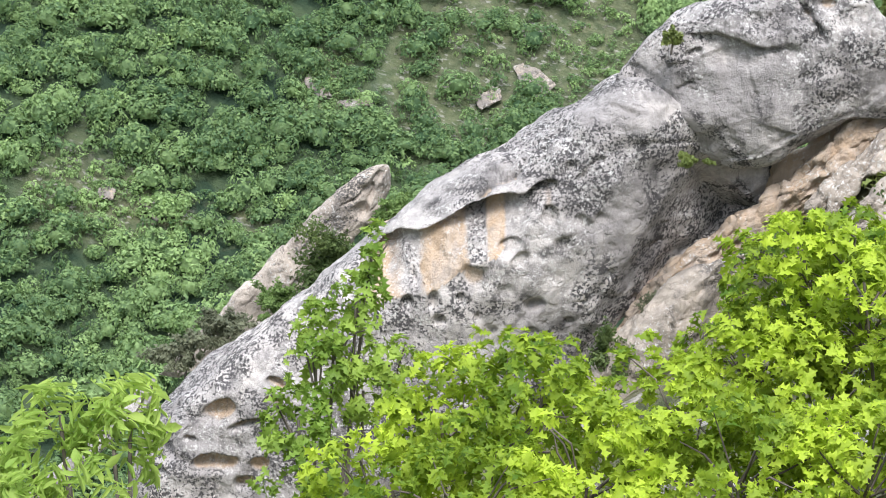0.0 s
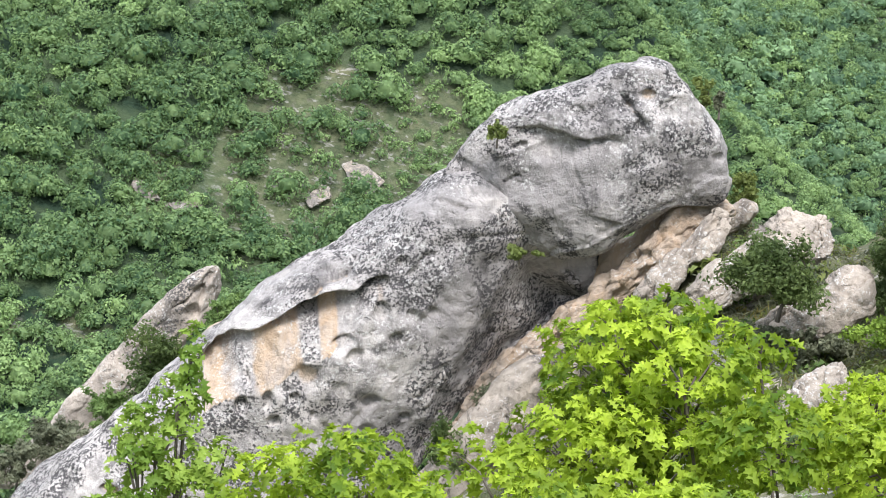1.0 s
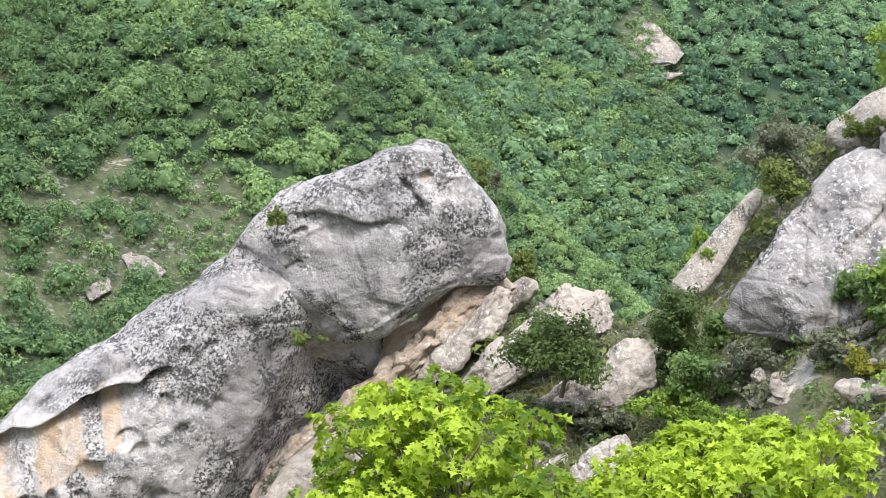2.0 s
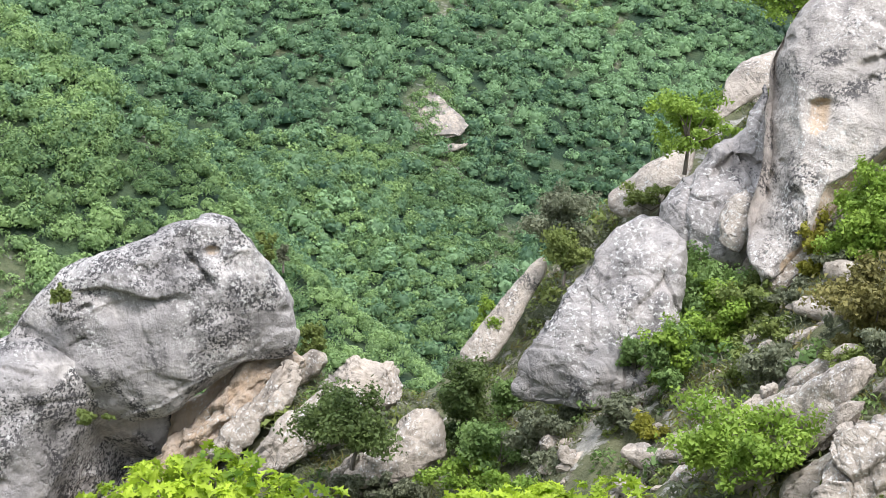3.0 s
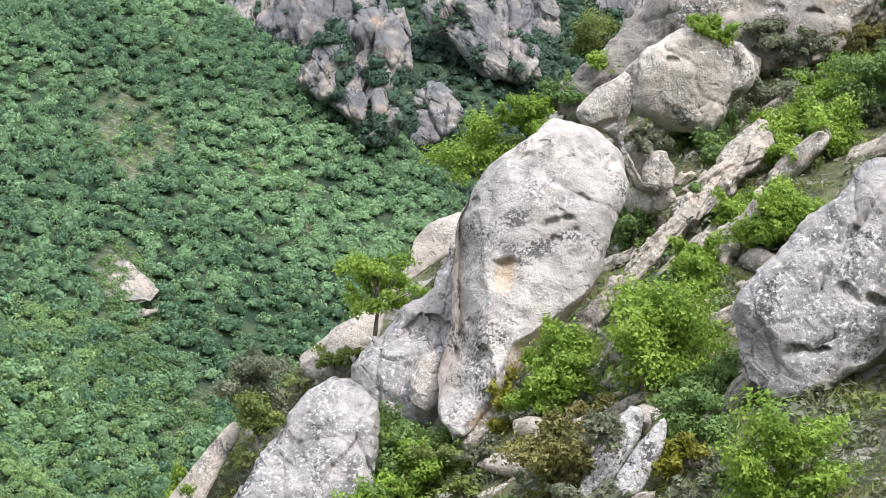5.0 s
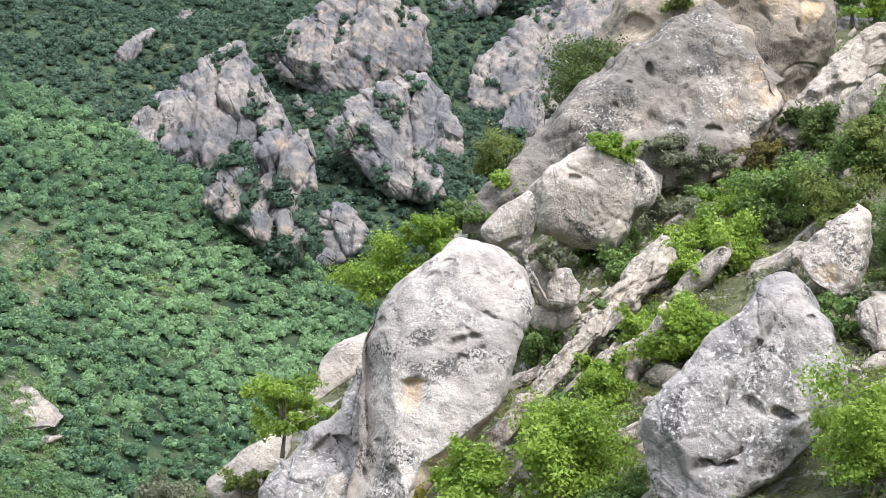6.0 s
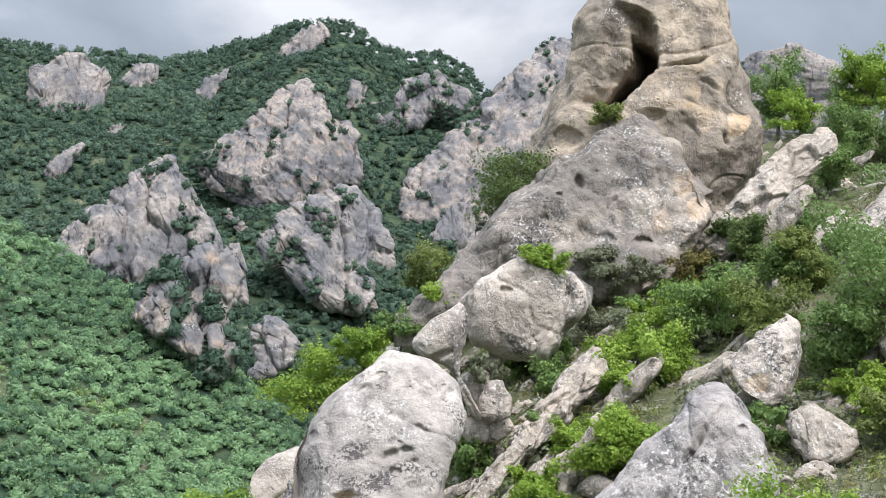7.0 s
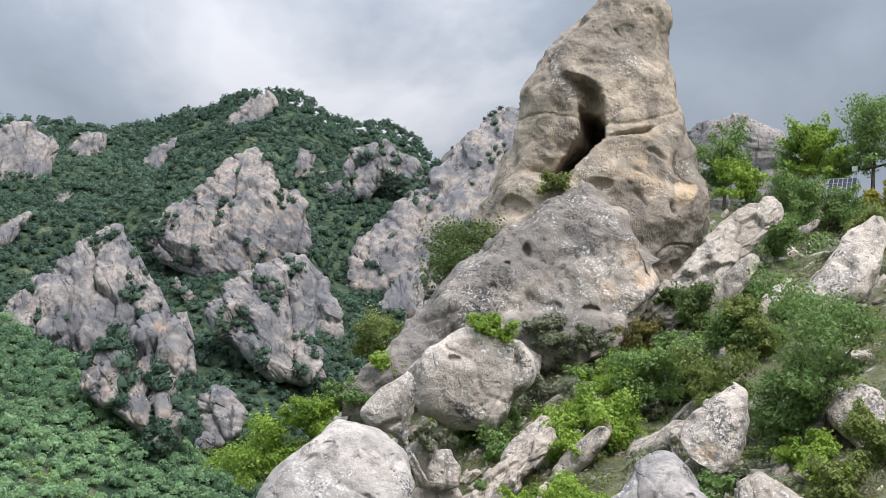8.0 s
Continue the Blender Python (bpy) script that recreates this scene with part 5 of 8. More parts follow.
boulder("rock_tower", "tall leaning sandstone tower with a dark cave",
     at=(25.67, 84.35, 6.25), bearing=15.2, tilt=80, lean=0.1,
     rows=[(-1.99, 1.86, 2.34), (-1.67, 1.21, 4.22), (-1.16, 0.18, 6.22), (-0.53, -0.34, 8.02), (0.2, -0.46, 9.25), (1.04, -0.7, 9.27), (1.96, -1.08, 8.98), (2.95, -1.24, 8.69), (3.99, -1.09, 8.43), (5.06, -0.34, 8.2), (6.15, 0.2, 7.98), (7.22, 0.7, 7.85), (8.26, 1.12, 7.66), (9.25, 1.5, 7.41), (10.17, 1.86, 6.83), (11.01, 1.91, 6.1), (11.74, 1.97, 5.62), (12.37, 2.22, 5.29), (12.88, 2.64, 4.96), (13.2, 3.51, 4.21)],
     hollows=[(3.23, 3.78, 0.64, 0.3, 0.4, 5, 0.1), (1.75, 7.45, 1.05, 0.5, 0.35, -10, 0.3), (3.55, -0.02, 0.75, 0.75, 0.06, 0, 0.7), (4.55, 2.25, 2.73, 2.23, 0.03, 0, 0.4), (3.67, 1.37, 1.49, 1.24, 0.03, 0, 0.45)],
     cracks=[([(5.69, 3.91), (5.87, 3.19), (6.09, 2.17), (6.48, 1.52)], 0.2, 0.6, 0), ([(8.53, 2.84), (7.85, 1.98)], 0.15, 0.45, 0), ([(9.68, 6.32), (8.98, 6.86), (8.3, 7.14)], 0.25, 0.5, 0), ([(11.43, 5.45), (10.59, 6.24), (9.93, 6.65)], 0.3, 0.4, 0), ([(11.83, 4.48), (10.79, 4.19), (10.48, 3.63)], 0.25, 0.3, 0), ([(5.89, 0.81), (4.71, 0.37), (4.05, -0.35)], 0.2, 0.35, 0), ([(5.36, 2.11), (4.77, 1.03)], 0.15, 0.3, 0), ([(4.47, 2.73), (4.12, 1.69)], 0.15, 0.3, 0), ([(3.3, 0.57), (2.49, 0.2)], 0.15, 0.35, 0.4), ([(4.08, 3.41), (3.51, 2.34), (2.64, 1.47)], 0.2, 0.3, 0.2)],
     alcoves=[([(8.09, 4.59), (7.39, 4.22), (6.26, 3.92), (5.45, 3.97), (4.56, 4.61), (3.52, 5.32), (3.09, 5.96)], [(7.89, 6.4), (6.28, 6.92), (4.85, 7.35), (3.35, 7.74), (2.42, 7.69)], 2.3, 0, -110, 0.9), ([(6.99, 4.87), (6.74, 4.27), (6.26, 3.92), (5.45, 3.97), (4.56, 4.61), (3.52, 5.32), (3.15, 5.89)], [(6.96, 5.32), (6.05, 5.09), (4.79, 5.39), (3.77, 5.86), (3.31, 6.24)], 6.5, 0, -110, 0.5)],
     pits=10,
     deep=0.7, fine=(320, 250), material=ROCK_TOWER, seed=242, rough=1.15, square=0.78, stain=0.12, cuts=0, joints=0.0, blocky=0.0)
boulder("rubble_slab", "pale broken slab of sandstone beside the tower",
     at=(23.88, 78.02, 4.28), bearing=18.0, tilt=40, lean=0.45,
     rows=[(-1.31, 1.05, 1.15), (-0.95, 0.38, 1.21), (-0.49, 0.04, 1.29), (0.08, -0.33, 1.39), (0.73, -0.33, 1.5), (1.44, -0.32, 1.62), (2.2, -0.32, 1.69), (2.96, -0.19, 1.73), (3.72, -0.07, 1.76), (4.43, 0.04, 1.77), (5.08, 0.14, 1.75), (5.65, 0.23, 1.66), (6.11, 0.31, 1.3), (6.47, 0.95, 1.04)],
     deep=0.6, fine=(160, 110), material=ROCK_RUBBLE, seed=291, shards=0.45, stain=0.15)
boulder("perched_stone", "small grey lichened boulder perched by the tower",
     at=(26.75, 86.38, 7.02), bearing=17.1, tilt=20, lean=0.45,
     rows=[(-0.48, 1.03, 1.06), (-0.33, 0.56, 1.23), (-0.12, 0.52, 1.48), (0.14, 0.46, 1.46), (0.42, 0.41, 1.44), (0.68, 0.6, 1.42), (0.89, 0.77, 1.24), (1.03, 0.88, 0.9)],
     deep=0.9, fine=(80, 56), material=ROCK_LICHEN, seed=95)
boulder("perched_stone", "rounded grey stone wedged by the tower",
     at=(26.56, 85.75, 6.90), bearing=17.2, tilt=30, lean=0.45,
     rows=[(-0.18, 0.2, 0.2), (-0.09, 0.18, 0.29), (0.04, 0.15, 0.43), (0.2, 0.11, 0.6), (0.36, 0.07, 0.61), (0.52, 0.22, 0.56), (0.65, 0.37, 0.51), (0.74, 0.48, 0.48)],
     deep=0.9, fine=(80, 56), material=ROCK_LICHEN, seed=274)
boulder("lichened_wedge", "large lichened triangular boulder on the slope",
     at=(13.52, 50.05, -6.11), bearing=15.6, tilt=50, lean=0.45,
     rows=[(-1.32, 1.56, 1.82), (-1.17, 0.82, 2.05), (-0.94, 0.56, 2.41), (-0.66, 0.23, 2.8), (-0.33, 0.01, 3.19), (0.04, -0.15, 3.42), (0.46, -0.32, 3.38), (0.9, -0.48, 3.34), (1.37, -0.61, 3.28), (1.85, -0.69, 3.23), (2.33, -0.75, 3.18), (2.81, -0.78, 3.12), (3.28, -0.81, 3.07), (3.72, -0.73, 3.02), (4.13, -0.51, 3.01), (4.51, -0.07, 2.99), (4.84, 0.54, 2.89), (5.12, 1.24, 2.8), (5.35, 1.9, 2.61), (5.49, 2.38, 2.49)],
     hollows=[(0.06, 1.18, 0.39, 0.21, 0.4, 20, 0), (0.45, 0.75, 0.45, 0.15, 0.4, 20, 0), (2.49, 0.35, 0.45, 0.21, 0.35, -20, 0), (2.13, 1.2, 0.21, 0.3, 0.2, 60, 0), (3.56, 2.1, 0.15, 0.12, 0.15, 0, 0), (4.83, 1.41, 0.15, 0.12, 0.15, 0, 0)],
     cracks=[([(1.05, 1.34), (1.93, 1.8), (3.2, 2.09), (4.27, 2.2), (5.12, 2.31)], 0.2, 0.45, 0), ([(-0.08, 1.25), (0.44, 0.84), (1.18, 0.69), (1.73, 0.78)], 0.2, 0.4, 0)],
     pits=22,
     broken=0.06, deep=0.6, fine=(220, 160), material=ROCK_DARK, seed=603, square=0.65, blocky=0.4)
boulder("pointed_boulder", "pointed pale boulder with an orange stain",
     at=(19.56, 61.15, -1.61), bearing=18.0, tilt=60, lean=0.45,
     rows=[(0.18, -0.26, -0.15), (0.25, -0.31, 0.36), (0.35, -0.39, 1.1), (0.48, -0.49, 1.23), (0.63, -0.61, 1.38), (0.8, -0.67, 1.56), (0.99, -0.66, 1.61), (1.19, -0.64, 1.59), (1.4, -0.63, 1.56), (1.62, -0.61, 1.51), (1.84, -0.52, 1.42), (2.06, -0.44, 1.32), (2.27, -0.36, 1.23), (2.47, -0.28, 1.12), (2.65, -0.15, 1), (2.82, -0.04, 0.9), (2.97, 0.06, 0.81), (3.1, 0.19, 0.72), (3.21, 0.42, 0.65), (3.27, 0.56, 0.6)],
     hollows=[(0.83, 0.35, 0.63, 0.48, 0.08, 0, 0.7)],
     broken=0.06, deep=0.7, fine=(80, 56), material=ROCK_PALE, seed=138)
boulder("round_boulder", "rounded grey boulder under a tree",
     at=(25.12, 61.84, -0.64), bearing=22.1, tilt=20, lean=0.45,
     rows=[(-0.56, 1.41, 1.45), (-0.42, 0.85, 1.55), (-0.23, 0.28, 1.7), (0.01, -0.18, 1.83), (0.27, -0.22, 1.87), (0.55, -0.27, 1.91), (0.82, -0.31, 1.91), (1.06, 0.02, 1.73), (1.25, 0.29, 1.58), (1.39, 0.67, 1.47)],
     deep=0.8, fine=(80, 56), material=ROCK_PALE, seed=709)
boulder("jumbled_boulder", "pale jumbled boulders in the scrub",
     at=(20.44, 57.83, -3.03), bearing=19.4, tilt=10, lean=0.45,
     rows=[(-0.79, 1.2, 1.35), (-0.64, 0.49, 1.49), (-0.43, 0.2, 1.7), (-0.18, -0.13, 1.86), (0.11, -0.13, 1.98), (0.41, -0.12, 1.76), (0.7, -0.1, 1.42), (0.95, 0.13, 1.14), (1.16, 0.32, 0.8), (1.31, 0.44, 0.47)],
     deep=0.8, fine=(80, 56), material=ROCK_RUBBLE, seed=75, shards=0.3)
boulder("smooth_slab", "smooth pale slab rising by the trees",
     at=(28.50, 73.89, 3.76), bearing=21.7, tilt=48, lean=0.45,
     rows=[(-0.81, 0.75, 0.83), (-0.54, 0.59, 1.28), (-0.19, 0.37, 1.32), (0.23, 0.09, 1.37), (0.72, -0.18, 1.42), (1.25, -0.4, 1.47), (1.82, -0.63, 1.5), (2.39, -0.55, 1.53), (2.96, -0.41, 1.59), (3.49, -0.26, 1.71), (3.98, -0.04, 1.57), (4.4, 0.16, 1.41), (4.75, 0.32, 1.28), (5.02, 0.79, 1.19)],
     cracks=[([(3.31, 1.65), (4.07, 1.12)], 0.15, 0.3, 0), ([(2.31, 1.39), (2.85, 0.38)], 0.12, 0.2, 0)],
     deep=0.6, fine=(80, 56), material=ROCK_PALE, seed=666)
boulder("thin_slab", "thin tilted slab beside a smooth one",
     at=(26.94, 76.11, 3.97), bearing=19.8, tilt=55, lean=0.45,
     rows=[(-0.16, 0.03, 0.04), (0.07, -0.01, 0.33), (0.41, -0.08, 0.47), (0.82, -0.13, 0.56), (1.26, -0.16, 0.56), (1.67, -0.19, 0.37), (2.01, -0.15, 0.22), (2.24, 0.1, 0.12)],
     deep=0.6, fine=(80, 56), material=ROCK_PALE, seed=561)
boulder("grey_slab", "grey upright slab in the scrub",
     at=(7.44, 49.21, -8.90), bearing=8.9, tilt=58, lean=0.45,
     rows=[(-0.38, 0.09, 0.29), (-0.23, 0.06, 0.57), (-0.02, 0.03, 0.62), (0.23, -0.02, 0.67), (0.52, -0.08, 0.74), (0.83, -0.09, 0.76), (1.15, -0.09, 0.74), (1.47, -0.1, 0.73), (1.76, -0.08, 0.69), (2.01, 0.0, 0.61), (2.22, 0.07, 0.55), (2.37, 0.12, 0.51)],
     deep=0.6, fine=(80, 56), material=ROCK_LICHEN, seed=430, blocky=0.5, cuts=7)
boulder("grey_slab", "grey leaning slab beside another",
     at=(7.89, 47.46, -8.96), bearing=9.7, tilt=60, lean=0.45,
     rows=[(-0.15, -0.01, 0.11), (-0.01, -0.01, 0.46), (0.18, -0.01, 0.54), (0.42, -0.0, 0.63), (0.69, -0.0, 0.71), (0.98, -0.0, 0.69), (1.27, 0.01, 0.67), (1.56, 0.03, 0.65), (1.83, 0.04, 0.57), (2.06, 0.12, 0.5), (2.25, 0.27, 0.43), (2.39, 0.38, 0.39)],
     deep=0.6, fine=(80, 56), material=ROCK_LICHEN, seed=218, blocky=0.5, cuts=7)
boulder("stone_outcrop", "white broken rubble heap at the slope foot",
     at=(8.61, 44.53, -9.25), bearing=10.9, tilt=20, lean=0.45,
     rows=[(-1.49, 0.09, 0.12), (-1.31, 0.02, 0.48), (-1.07, -0.08, 0.71), (-0.78, -0.2, 0.82), (-0.45, -0.35, 0.89), (-0.09, -0.41, 0.93), (0.27, -0.4, 0.98), (0.63, -0.38, 0.98), (0.96, -0.36, 0.93), (1.25, -0.21, 0.88), (1.49, 0.04, 0.52), (1.66, 0.22, 0.25)],
     deep=0.7, fine=(160, 110), material=ROCK_RUBBLE, seed=872, shards=0.35)
boulder("stone_outcrop", "pale broken outcrop among low bushes",
     at=(2.72, 47.85, -11.64), bearing=3.5, tilt=42, lean=0.45,
     rows=[(-0.87, 0.38, 0.72), (-0.7, 0.31, 0.71), (-0.48, 0.21, 0.7), (-0.21, 0.09, 0.69), (0.09, -0.0, 0.68), (0.43, -0.02, 0.69), (0.77, -0.03, 0.71), (1.11, -0.03, 0.73), (1.41, 0.03, 0.66), (1.68, 0.08, 0.59), (1.9, 0.12, 0.53), (2.07, 0.15, 0.49)],
     deep=0.6, fine=(80, 56), material=ROCK_RUBBLE, seed=252, shards=0.5)
boulder("stone_outcrop", "pale weathered outcrop in the scrub",
     at=(4.98, 45.73, -10.49), bearing=6.2, tilt=10, lean=0.45,
     rows=[(-0.65, 0.63, 0.65), (-0.55, 0.39, 0.71), (-0.42, 0.22, 0.81), (-0.25, 0.16, 0.91), (-0.06, 0.09, 0.9), (0.13, 0.02, 0.89), (0.32, 0.01, 0.88), (0.48, 0.15, 0.87), (0.62, 0.27, 0.61), (0.71, 0.34, 0.36)],
     deep=0.8, fine=(80, 56), material=ROCK_RUBBLE, seed=803, shards=0.4)
boulder("stone_outcrop", "grey-white outcrop at the slope foot",
     at=(5.64, 43.31, -11.21), bearing=7.3, tilt=20, lean=0.45,
     rows=[(-1.03, 0.06, 0.14), (-0.86, -0.02, 0.83), (-0.62, -0.14, 1.02), (-0.33, -0.28, 1.24), (0.0, -0.44, 1.49), (0.35, -0.51, 1.47), (0.68, -0.4, 1.33), (0.97, -0.3, 1.21), (1.21, -0.22, 1.11), (1.38, -0.17, -0.06)],
     deep=0.8, fine=(160, 110), material=ROCK_RUBBLE, seed=771, shards=0.5)
boulder("outcrop", "pale rock rib running up beside a bush",
     at=(12.02, 65.37, -3.84), bearing=10.9, tilt=45, lean=0.45,
     rows=[(-3.4, 0.14, 0.23), (-3.01, -0.15, 0.29), (-2.49, -0.11, 0.37), (-1.86, -0.06, 0.47), (-1.14, -0.02, 0.52), (-0.35, -0.06, 0.53), (0.49, -0.1, 0.54), (1.34, -0.12, 0.64), (2.18, -0.11, 0.74), (2.97, -0.12, 0.83), (3.69, -0.16, 0.78), (4.32, -0.19, 0.74), (4.84, -0.13, 0.6), (5.23, 0.34, 0.41)],
     deep=0.6, fine=(160, 110), material=ROCK_RUBBLE, seed=743, shards=0.5)
boulder("stone_outcrop", "pale bare outcrop between bushes below the crest",
     at=(-5.89, 51.17, -15.68), bearing=-6.4, tilt=40, lean=0.45,
     rows=[(-0.71, 0.68, 0.72), (-0.57, 0.13, 0.79), (-0.37, -0.19, 0.91), (-0.12, -0.26, 1.04), (0.16, -0.33, 1.09), (0.44, -0.41, 1.09), (0.72, -0.38, 1.03), (0.97, -0.2, 0.89), (1.16, -0.06, 0.78), (1.31, 0.56, 0.7)],
     deep=0.7, fine=(80, 56), material=ROCK_RUBBLE, seed=838, shards=0.35)
boulder("outcrop", "thin rock rib beside another",
     at=(12.44, 62.60, -4.25), bearing=11.5, tilt=42, lean=0.45,
     rows=[(-2.35, 0.29, 0.36), (-2.03, 0.26, 0.57), (-1.58, 0.21, 0.6), (-1.04, 0.15, 0.63), (-0.42, 0.08, 0.67), (0.25, 0.05, 0.68), (0.94, 0.05, 0.68), (1.61, 0.04, 0.68), (2.24, 0.04, 0.61), (2.78, 0.03, 0.51), (3.22, 0.02, 0.43), (3.55, 0.33, 0.38)],
     deep=0.5, fine=(80, 56), material=ROCK_RUBBLE, seed=862, shards=0.4)

# ---- crags on the far mountain ----
boulder("crag", "tall jagged grey and tan crag on a wooded mountainside",
     at=(86.36, 1133.24, 73.18), bearing=3.8, tilt=50, lean=0.6,
     rows=[(-28.69, 35.1, 37.96), (-26.67, 30.73, 60.64), (-23.49, 23.85, 59.29), (-19.57, 16.34, 57.63), (-14.97, 8.49, 55.94), (-9.74, 5.07, 55.65), (-3.99, 1.29, 55.33), (2.19, -1.93, 54.46), (8.69, -4.71, 53.14), (15.38, -7.11, 51.76), (22.13, -9.04, 49.01), (28.82, -12.01, 46.29), (35.32, -11.96, 46.89), (41.5, -6.11, 47.69), (47.25, -0.66, 47.82), (52.47, 10.05, 47.04), (57.08, 20.95, 46.36), (61, 26.18, 45.03), (64.18, 29.55, 43.54), (66.2, 35.04, 42.59)],
     deep=0.5, fine=(150, 110), material=ROCK_FAR, seed=70, rough=0.35, size=7.0, stain=0.33, square=0.8, tilted=0.6, cuts=5, broken=0.36, sprouts=139, group="crags of the far mountain")
boulder("crag", "broad slanting grey crag with an overhang",
     at=(-12.31, 1045.38, 29.63), bearing=-0.3, tilt=28, lean=0.6,
     rows=[(-32.71, 24.67, 25.22), (-30.82, 22.83, 26.29), (-27.86, 19.94, 27.97), (-24.22, 16.38, 30.05), (-19.92, 11.63, 31.96), (-15.06, 4.49, 33.1), (-9.7, -0.75, 34.35), (-3.94, -6.35, 35.7), (2.11, -12.75, 37.08), (8.34, -12.44, 38.26), (14.63, -12.13, 39.44), (20.87, -10.81, 40.62), (26.92, -7.59, 42.1), (32.68, -7.85, 43.6), (38.04, -9.2, 44.99), (42.9, -10.25, 44.7), (47.19, -11.02, 44.41), (50.84, -11.68, 44.16), (53.8, -3.28, 37.21), (55.69, 27.14, 31.09)],
     deep=0.5, fine=(150, 110), material=ROCK_FAR, seed=71, rough=0.35, size=7.0, stain=0.1, square=0.8, tilted=0.6, cuts=5, broken=0.36, sprouts=134, group="crags of the far mountain")
boulder("crag", "grey pinnacled crag on a wooded mountainside",
     at=(82.16, 974.62, 12.51), bearing=4.8, tilt=45, lean=0.6,
     rows=[(-2.44, 36.34, 40.1), (-1.28, 14.43, 40.17), (0.55, -2.01, 40.29), (2.8, -4.74, 40.44), (5.44, -7.46, 40.61), (8.44, -10.55, 40.81), (11.75, -12.51, 41.03), (15.3, -14.61, 40.91), (19.03, -14.53, 40.7), (22.87, -9.91, 40.48), (26.75, -5.24, 40.27), (30.59, -0.61, 39.93), (34.32, 2.83, 39.55), (37.87, 4.37, 38.86), (41.18, 5.81, 36.65), (44.18, 7.11, 34.6), (46.82, 9.99, 32.69), (49.07, 12.7, 31.07), (50.9, 14.89, 28.14), (52.06, 16.28, 18.39)],
     deep=0.5, fine=(150, 110), material=ROCK_FAR, seed=72, rough=0.35, size=7.0, stain=0.14, square=0.8, tilted=0.6, cuts=5, broken=0.36, sprouts=122, group="crags of the far mountain")
boulder("crag", "broken tan and grey crag above a valley",
     at=(12.27, 567.64, -5.99), bearing=1.4, tilt=35, lean=0.6,
     rows=[(-9.04, 19.21, 19.59), (-8.2, 17.34, 19.78), (-6.88, 14.4, 20.06), (-5.25, 10.77, 20.41), (-3.34, 4.73, 20.82), (-1.17, -0.83, 21.11), (1.22, -5.8, 20.94), (3.79, -5.98, 20.76), (6.49, -6.18, 20.57), (9.27, 2.53, 20.54), (12.08, 3.22, 20.64), (14.86, 3.89, 20.74), (17.56, 4.15, 20.41), (20.13, 4, 19.8), (22.52, 5.07, 19.24), (24.69, 7.59, 18.73), (26.61, 10.15, 18.07), (28.23, 12.84, 17.5), (29.55, 15.03, 17.04), (30.4, 16.42, 16.74)],
     deep=0.5, fine=(150, 110), material=ROCK_FAR, seed=73, rough=0.35, size=7.0, stain=0.33, square=0.8, tilted=0.6, cuts=5, broken=0.36, sprouts=129, group="crags of the far mountain")
boulder("crag", "small grey rock pinnacle in dark woods",
     at=(55.21, 883.68, -21.02), bearing=3.7, tilt=70, lean=0.6,
     rows=[(-7.58, 6.53, 6.65), (-6.93, 5.93, 6.7), (-5.89, 5, 6.78), (-4.61, 3.84, 6.88), (-3.11, 2.48, 6.99), (-1.41, 0.97, 7.12), (0.47, -0.64, 7.26), (2.48, -2.36, 7.72), (4.6, -4.16, 8.83), (6.78, -5.56, 9.97), (8.98, -5.37, 11.13), (11.16, -5.18, 12.27), (13.28, -5, 13.27), (15.3, -4.83, 12.48), (17.17, -3.93, 11.75), (18.88, -1.15, 11.08), (20.38, 1.3, 10.24), (21.65, 3.38, 8.63), (22.69, 5.07, 7.33), (23.35, 6.14, 6.5)],
     deep=0.5, fine=(90, 70), material=ROCK_FAR, seed=74, rough=0.35, size=6.0, stain=0.14, square=0.8, tilted=0.6, cuts=5, broken=0.36, sprouts=3, group="crags of the far mountain")
boulder("crag", "grey rock rib behind a crag",
     at=(122.06, 1074.45, 45.80), bearing=6.2, tilt=60, lean=0.6,
     rows=[(-16.55, -9.43, -8.1), (-15.48, -10.63, -1.75), (-14.17, -12.34, 6.33), (-12.66, -14.33, 7.94), (-10.94, -16.58, 9.76), (-9.03, -16.77, 11.78), (-6.96, -14.27, 13.98), (-4.74, -11.61, 16.33), (-2.42, -9.37, 18.8), (-0.01, -7.1, 21.35), (2.45, -4.78, 23.96), (4.93, -2.44, 26.59), (7.39, -0.12, 29.2), (9.8, 2.15, 29.8), (12.12, 4.34, 30.16), (14.34, 6.43, 30.5), (16.41, 8.38, 30.67), (18.32, 10.18, 28.12), (20.04, 13.33, 25.81), (21.55, 16.15, 23.77), (22.86, 18.58, 22.03), (23.93, 20.28, 20.8)],
     deep=0.5, fine=(90, 70), material=ROCK_FAR, seed=75, rough=0.35, size=6.0, stain=0.14, square=0.8, tilted=0.6, cuts=5, broken=0.36, sprouts=3, group="crags of the far mountain")
